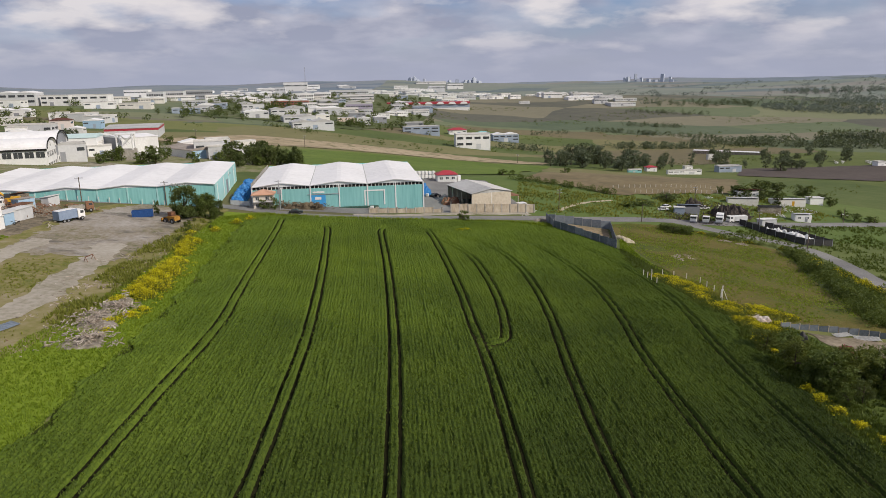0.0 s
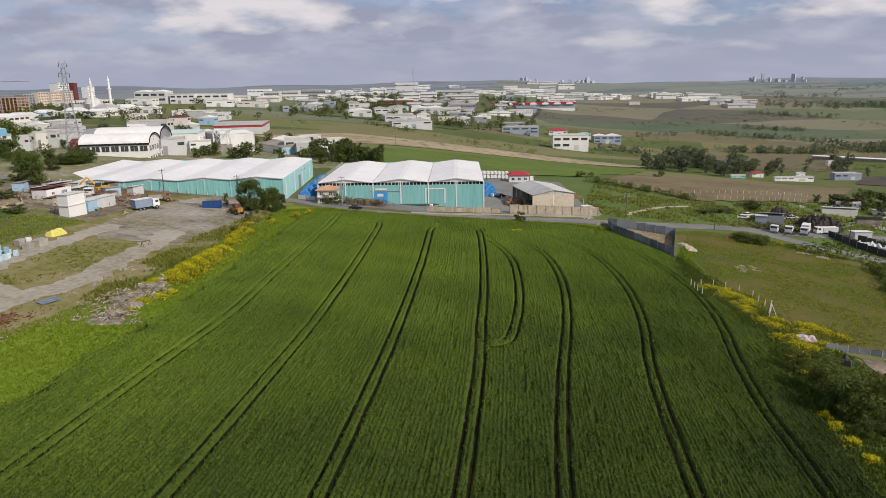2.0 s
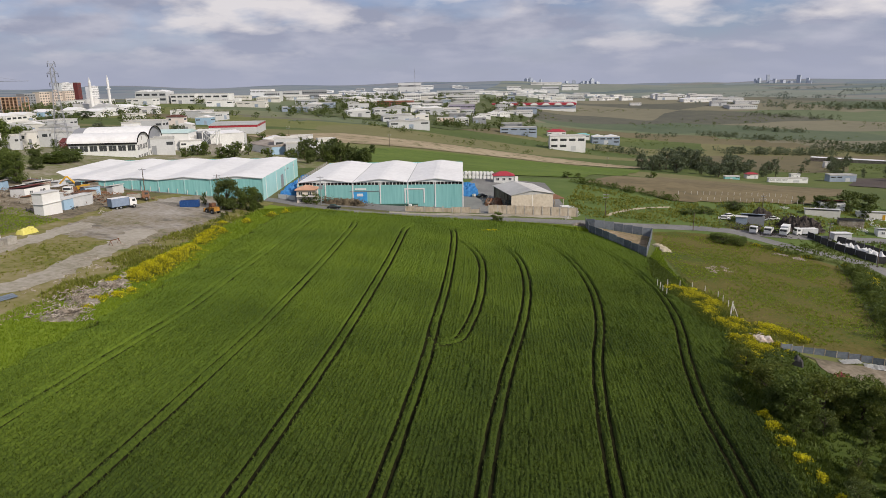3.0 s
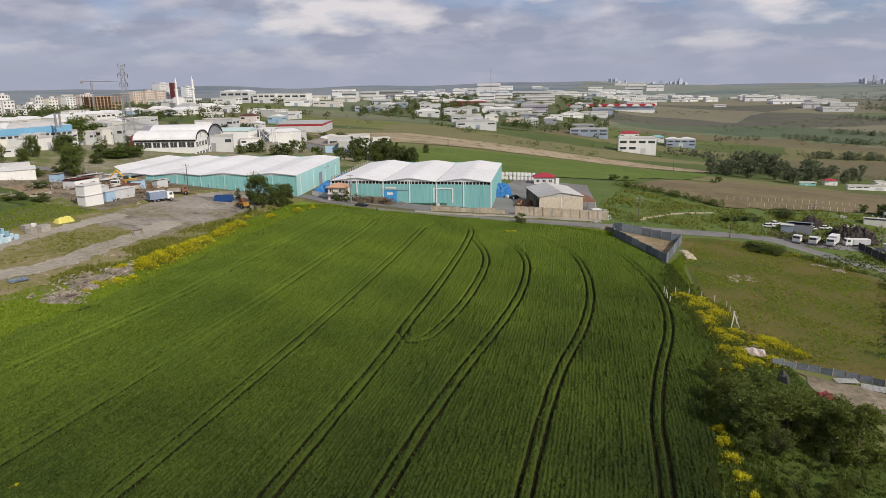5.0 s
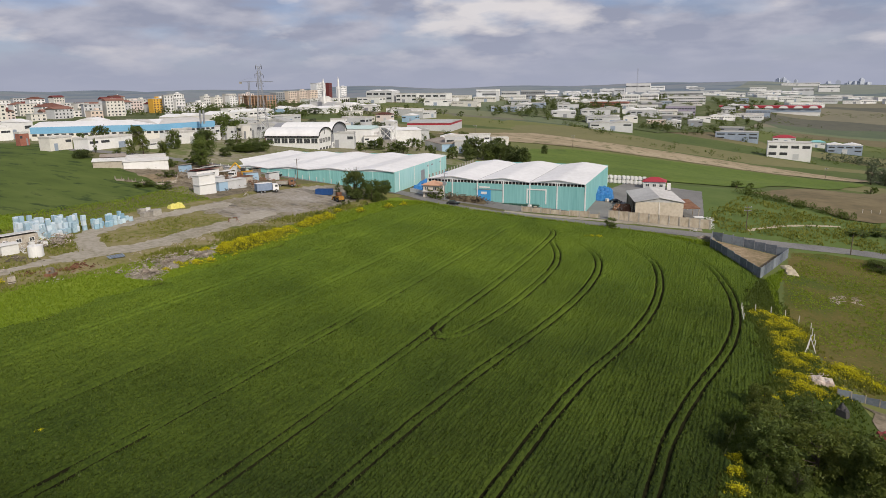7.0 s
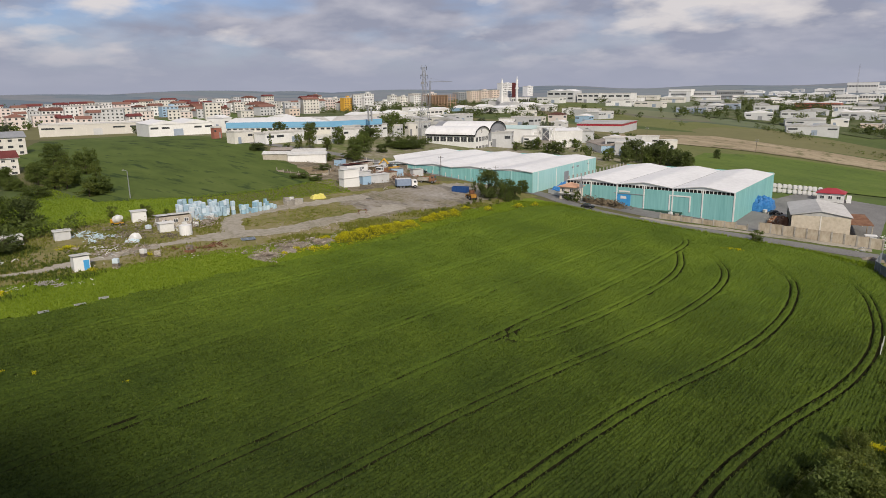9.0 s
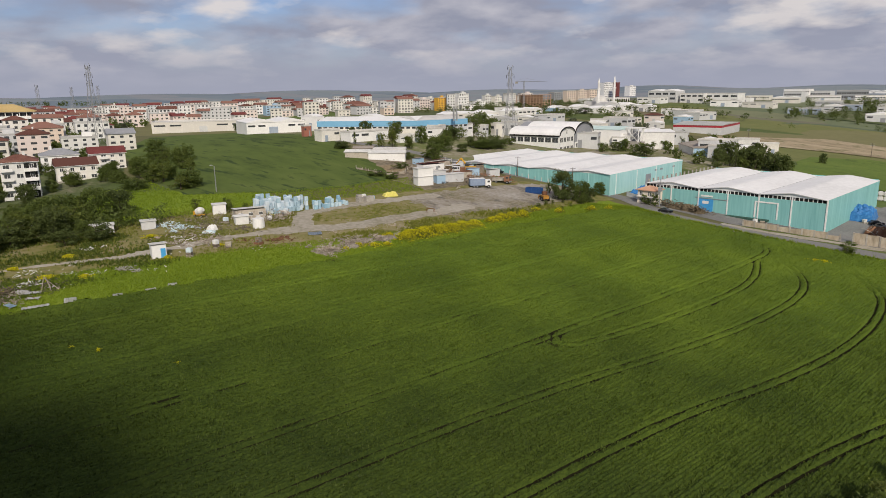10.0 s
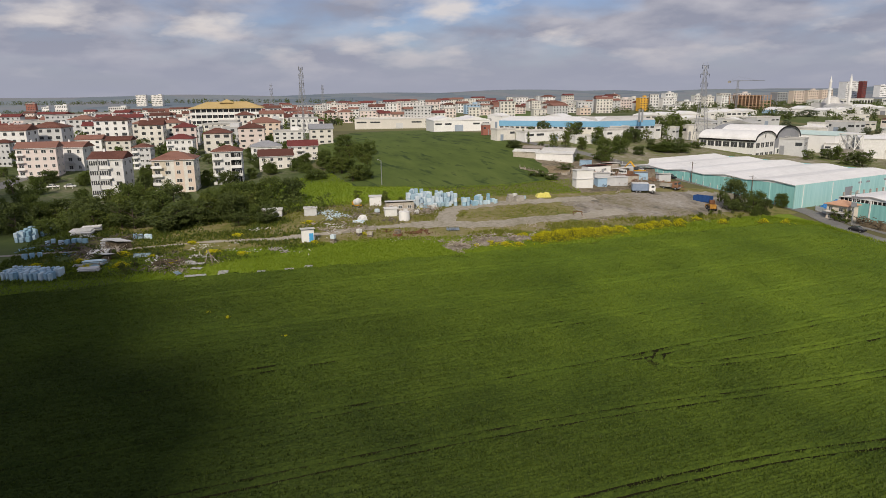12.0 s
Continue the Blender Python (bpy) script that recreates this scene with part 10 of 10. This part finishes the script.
drape("yard_earth", [(73.5, 117.0), (86.0, 113.8), (100.0, 110.0), (98.0, 100.0), (80.0, 104.5), (74.5, 108.0)], M_WASTE_DARK, 0.12, 2.5, 1.2, 2.0, "dark trampled earth behind the sheet fence", "ground")
panel_fence([(117.5, 233.5), (121.5, 222.0), (128.6, 210.0), (138.0, 210.0), (133.2, 222.0), (126.0, 231.5)], 2.4, 3.2, "scrapyard_wall", "dark sheet wall round a long storage bay", M_SCRAP_WALL, M_GREY_WALL)
heap("sack_pile", 129.0, 221.0, 25, 3.6, 19.0, 1.8, M_SACK, "long pile of white sacks inside the wall", "pile", 31.0, 0.7, 0.6)
panel_fence([(-60.0, 212.6), (-53.6, 211.2)], 1.6, 3.0, "gate", "low pale steel gate beside the gatehouse", M_LIGHT_GREY, M_STEEL)
panel_fence([(-126.0, 168.0), (-117.5, 160.0), (-118.0, 152.5), (-131.0, 148.0)], 0.9, 3.0, "pen_fence", "low rough timber fence round an animal pen", M_TIMBER, M_TIMBER)
drape("pen_ground", [(-130.5, 149.0), (-119.0, 153.0), (-118.5, 160.0), (-124.0, 168.0), (-132.0, 166.0), (-134.0, 155.0)], M_SAND, 0.1, 2.5, 0.3, 2.0, "bare sandy ground of an animal pen", "ground")
canopy = base("folded_canopy", -19.5, 216.5, 6, None, "long dark green folded sheet lying in the yard", "sheet")
part("sheet", bx(-6.5, 6.5, -0.8, 0.8, 0.02, 0.5), M_LEAF_SHEET, canopy)

shards("waste_litter", -63.0, 33.0, 12.0, 14.0, 70, 0.5, M_TIN, "pale sheets and litter lying in the weeds", 31, 0.4)
shards("waste_litter", -75.0, 62.0, 9.0, 16.0, 60, 0.45, M_TIN, "pale litter and boards along the cart track", 32, 0.4)
shards("waste_litter", -84.0, 78.0, 9.0, 9.0, 200, 0.4, M_TIMBER, "boards and junk round the timber shack", 33, 0.9)
shards("waste_litter", -80.0, 6.0, 8.0, 12.0, 50, 0.4, M_FOAM_BLUE, "broken pale blue foam lying in the weeds", 34, 0.5)
shards("works_junk", -112.0, 172.0, 22.0, 14.0, 320, 0.55, M_TIMBER, "boards and scrap heaped through the works yard", 35, 1.4)
shards("works_junk", -100.0, 190.0, 12.0, 8.0, 160, 0.5, M_RUST, "rusty scrap lying beside the parked lorries", 36, 1.0)

heap("timber_mound", -36.5, 210.6, 6, 13.0, 3.4, 1.8, M_OLD_BOARDS, "stack of old boards and junk before the warehouse", "timber stack", 33.0, 0.6)
shards("stack_boards", -36.5, 210.4, 10.0, 2.4, 240, 0.7, M_OLD_BOARDS, "old boards sticking out of the stack", 37, 2.2)
heap("scrap_mound", 11.5, 231.0, 12, 7.0, 5.0, 2.2, M_RUST, "rusty scrap heap beside the concrete shed", "scrap heap", 35.0, 0.6)
tree(-45.6, 207.4, 4.2, 3.8, "bush")
tree(-48.2, 206.4, 3.4, 3.0, "bush")


def pallet_stack(x, y, rz, n, goods, label):
    """Wooden pallets on one another, some with goods on top."""
    top = base("pallet_stack", x, y, rz, None, label, "pallets", "pallet stacks")
    for k in range(n):
        bm = bmesh.new()
        for i in range(5):
            box(bm, -0.6, 0.6, -0.5 + i * 0.22, -0.38 + i * 0.22, k * 0.15 + 0.11, k * 0.15 + 0.14)
        for yy in (-0.45, 0.0, 0.39):
            box(bm, -0.6, 0.6, yy - 0.05, yy + 0.05, k * 0.15 + 0.01, k * 0.15 + 0.109)
        part("pallet", bm, M_TIMBER, top)
    if goods:
        bm = bx(-0.55, 0.55, -0.48, 0.48, n * 0.15 + 0.003, n * 0.15 + 0.9)
        bmesh.ops.bevel(bm, geom=bm.edges[:], offset=0.06, segments=1, affect="EDGES")
        part("load", bm, goods, top)


for k, (x, y) in enumerate(((-78.5, 90.5), (-80.5, 91.6), (-77.0, 87.0), (-82.0, 80.6), (-84.8, 84.2), (-75.5, 82.6), (-88.0, 124.5), (-87.2, 127.0), (-62.6, 71.0), (-61.0, 73.2), (-81.5, 96.0), (-58.6, 64.0), (-15.0, 213.5), (-13.4, 214.6), (3.5, 243.0))):
    pallet_stack(x, y, (k * 37) % 90, 2 + k * 3 % 7, (M_SACK, None, M_TIN, M_FOAM)[k % 4], "grey wooden pallets stacked on the bare ground" if k % 4 == 1 else "stacked wooden pallets with a wrapped load on top")
shards("shack_clutter", -81.0, 87.5, 6.0, 6.0, 160, 0.4, M_TIN, "tin, boards and junk piled against the shack", 41, 1.3)
shards("shack_clutter", -86.5, 88.5, 5.0, 7.0, 160, 0.4, M_TIMBER, "boards and junk piled behind the shack", 42, 1.6)


# ---- more clutter on the waste ground and in the works yard ----
for x, y, rz, w, d, mt, label, tip in (
        (-91.2, 9.2, 10, 4.6, 2.0, M_SACK, "white roof panel lying on broken boards", 8), (-88.6, 11.0, 30, 3.6, 1.4, M_TIN, "pale roof sheet lying among blue blocks", 5),
        (-76.2, 16.5, 25, 4.8, 2.2, M_SACK, "white roof panel leaning on the wrecked hut", 14), (-68.7, 15.0, 15, 4.4, 2.4, M_SACK, "white roof panel fallen beside the path", 12),
        (-66.0, 14.2, 60, 3.4, 1.2, M_TIN, "pale roof sheet tilted over the boards", 24), (-57.8, 14.6, 40, 3.4, 2.6, M_FOAM_BLUE, "pale blue sheet folded in the weeds", 22),
        (-60.4, 12.8, 70, 3.6, 1.2, M_TIN, "pale roof sheet lying in the weeds", 10), (-64.3, 23.8, 80, 3.4, 1.5, M_FOAM_BLUE, "pale blue panel lying in the weeds", 6),
        (-54.2, 33.4, 30, 2.8, 1.4, M_TIN, "pale metal sheet on the board heap", 10), (-52.6, 35.0, 75, 2.4, 1.0, M_SACK, "white panel lying among boards", 8),
        (-49.6, 34.5, 60, 2.2, 1.0, M_TIN, "pale metal sheet lying at the crop edge", 5), (-48.0, 31.0, 20, 2.6, 1.0, M_FOAM, "pale blue panel lying at the crop edge", 5)):
    metal_sheet(x, y, rz, w, d, mt, label, tip)


def panel_pile(x, y, rz, w, d, n, seed, mt, label):
    """Long roof panels thrown on one another over timber bearers, the topmost ones askew."""
    r = random.Random(seed)
    top = base("panel_pile", x, y, rz, None, label, "panel pile", "piles of roof panels")
    for k in (-0.36, 0.0, 0.36):
        part("bearer", bx(k * w - 0.08, k * w + 0.08, -d * 0.55, d * 0.55, -0.1, 0.3), M_OLD_BOARDS, top)
    for k in range(n):
        bm = bx(-w / 2, w / 2, -d / 2, d / 2, 0, 0.09)
        for q in range(7):
            box(bm, -w / 2 + 0.003, w / 2 - 0.003, -d / 2 + d * (q + 0.4) / 7, -d / 2 + d * (q + 0.6) / 7, 0.091, 0.13)
        slab = part("panel", bm, mt if k % 3 != 1 else M_TIN, top)
        skew = 3 + 9 * k / n
        slab.matrix_basis = pose(r.uniform(-0.25, 0.25), r.uniform(-0.4, 0.4), 0.32 + k * 0.24, r.uniform(-2, 2) * (1 + k), r.uniform(-2.5, 2.5), r.uniform(-skew, skew))
    for k in range(5):
        bm = bmesh.new()
        a = Vector((r.uniform(-0.6, 0.6) * w, r.uniform(-0.7, 0.7) * d, 0.0))
        rod(bm, a, a + Vector((r.uniform(-1.4, 1.4), r.uniform(-1.4, 1.4), r.uniform(0.5, 1.7))), 0.07, 0.06, 4)
        part("timber", bm, M_PALE_BOARDS, top)


panel_pile(-92.2, 9.0, 80, 5.0, 2.4, 5, 1, M_SACK, "white ribbed roof panels piled beside the bushes")
panel_pile(-95.0, 10.6, 96, 4.4, 2.0, 6, 2, M_SACK, "white ribbed roof panels stacked on timbers")
panel_pile(-75.8, 17.0, 74, 3.8, 2.6, 6, 3, M_SACK, "white roof panels heaped on broken timbers")
panel_pile(-68.0, 15.0, 84, 3.8, 2.6, 4, 4, M_SACK, "white roof panels fallen on one another beside the path")
panel_pile(-60.6, 15.2, 70, 4.0, 2.2, 4, 5, M_FOAM_BLUE, "pale blue panels lying askew on boards")
panel_pile(-55.8, 14.6, 78, 3.8, 1.6, 3, 6, M_SACK, "white roof panels lying in the weeds")
cabin(-73.2, 18.6, 35, 4.6, 3.4, 1.5, M_OLD_BOARDS, M_SACK, "wrecked_hut", "collapsed board hut under a white roof panel", "hut", pitch=0.7)
cabin(-64.5, 16.4, 50, 3.6, 2.4, 1.0, M_OLD_BOARDS, M_TIN, "wrecked_hut", "collapsed board hut half sunk in weeds", "hut", pitch=0.5)
shards("plank_litter", -54.8, 29.2, 4.0, 3.0, 150, 0.6, M_OLD_BOARDS, "dark broken boards heaped in the weeds", 51, 0.9)
shards("plank_litter", -70.0, 17.0, 5.0, 5.0, 160, 0.6, M_PALE_BOARDS, "pale broken boards round the wrecked huts", 52, 1.3)
shards("plank_litter", -53.0, 30.0, 5.0, 6.0, 170, 0.4, M_PALE_BOARDS, "pale broken boards and plaster in the weeds", 53, 0.4)
shards("waste_litter", -56.5, 50.8, 2.6, 2.4, 60, 0.5, M_CONCRETE, "broken concrete slabs in the grass", 54, 0.5)
shards("waste_litter", -58.0, 42.0, 5.0, 7.0, 60, 0.35, M_TIN, "pale litter strewn in the grass", 55, 0.2)
shards("waste_litter", -70.0, 68.0, 6.0, 8.0, 220, 0.45, M_PALE_BOARDS, "boards and junk along the cart track", 56, 0.8)
shards("waste_litter", -86.0, 68.0, 7.0, 7.0, 160, 0.4, M_FOAM_BLUE, "pale blue foam scraps below the bank", 57, 0.5)
shards("waste_litter", -60.0, 86.0, 4.0, 12.0, 130, 0.4, M_RUST, "rusty scraps lying beside the dirt track", 58, 0.3)
shards("waste_litter", -80.0, 92.0, 4.0, 6.0, 220, 0.45, M_PALE_BOARDS, "boards and crates piled round the shack", 59, 1.6)
shards("waste_litter", -60.5, 150.0, 6.0, 26.0, 260, 0.3, M_RUBBLE, "stones and litter at the yard edge", 60, 0.15)


def steel_tripod():
    top = base("steel_frame", -53.2, 37.1, 20, None, "thin rusty steel frame standing in the weeds", "frame")
    for k in range(4):
        a = k * math.pi / 2 + 0.3
        bm = bmesh.new()
        rod(bm, (1.1 * math.cos(a), 1.1 * math.sin(a), 0), (0.15 * math.cos(a), 0.15 * math.sin(a), 2.6), 0.07, 0.05, 5)
        part("leg", bm, M_PALE_BOARDS, top)
    bm = bmesh.new()
    rod(bm, (0, 0, 2.3), (1.9, 1.2, 0.3), 0.06, None, 5)
    part("brace", bm, M_PALE_BOARDS, top)


steel_tripod()


def cement_mixer():
    top = base("cement_mixer", -92.6, 77.9, 30, None, "old yellow cement mixer on the grass bank", "mixer")
    bm = bmesh.new()
    rod(bm, (-0.9, 0, 1.3), (0.2, 0, 1.7), 0.9, 1.0, 12)
    rod(bm, (0.2, 0, 1.7), (1.1, 0, 2.05), 1.0, 0.5, 12)
    part("drum", bm, M_TIN, top)
    part("chassis", bx(-1.8, 1.2, -0.5, 0.5, 0.5, 0.75), M_MACHINE_YELLOW, top)
    part("motor_box", bx(-1.9, -1.0, -0.5, 0.5, 0.753, 1.5), M_MACHINE_YELLOW, top)
    wheels(top, [(-1.2, -0.6), (-1.2, 0.6), (0.9, -0.6), (0.9, 0.6)], 0.35, 0.2)


cement_mixer()
yard_rnd = random.Random(77)
for k, (x, y) in enumerate(((-108.5, 168.0), (-112.0, 164.5), (-108.0, 184.0), (-116.5, 181.5), (-121.5, 188.0), (-127.0, 183.0), (-130.5, 175.5), (-124.0, 175.5), (-104.5, 191.0), (-113.0, 191.5))):
    w, d = yard_rnd.uniform(3.0, 6.0), yard_rnd.uniform(2.2, 3.4)
    mt, words = ((M_TIN, "pale tin"), (M_RUST, "rusty sheet"), (M_ROOF_BROWN, "weathered brown"), (M_SACK, "white sheeted"))[k % 4]
    cabin(x, y, 84 + yard_rnd.uniform(-25, 25), w, d, yard_rnd.uniform(1.8, 2.5), (M_TIMBER, M_LIGHT_GREY, M_OLD_BOARDS, M_PALE_BLUE)[(k * 3 + 1) % 4], mt, "yard_shed", f"small patched yard shed with a {words} roof", "shed", pitch=yard_rnd.uniform(0.1, 0.5))
shards("works_junk", -118.0, 184.0, 14.0, 9.0, 420, 0.5, M_PALE_BOARDS, "pale junk and boards among the yard sheds", 61, 1.2)
shards("works_junk", -104.0, 170.0, 8.0, 14.0, 260, 0.4, M_SCRAP, "dark scrap between the containers", 62, 1.0)
car(-116.5, 176.5, 40, M_CAB_WHITE, "white van parked between the yard sheds")
car(-120.0, 193.0, 10, M_LIGHT_GREY, "grey car parked beside the fence")
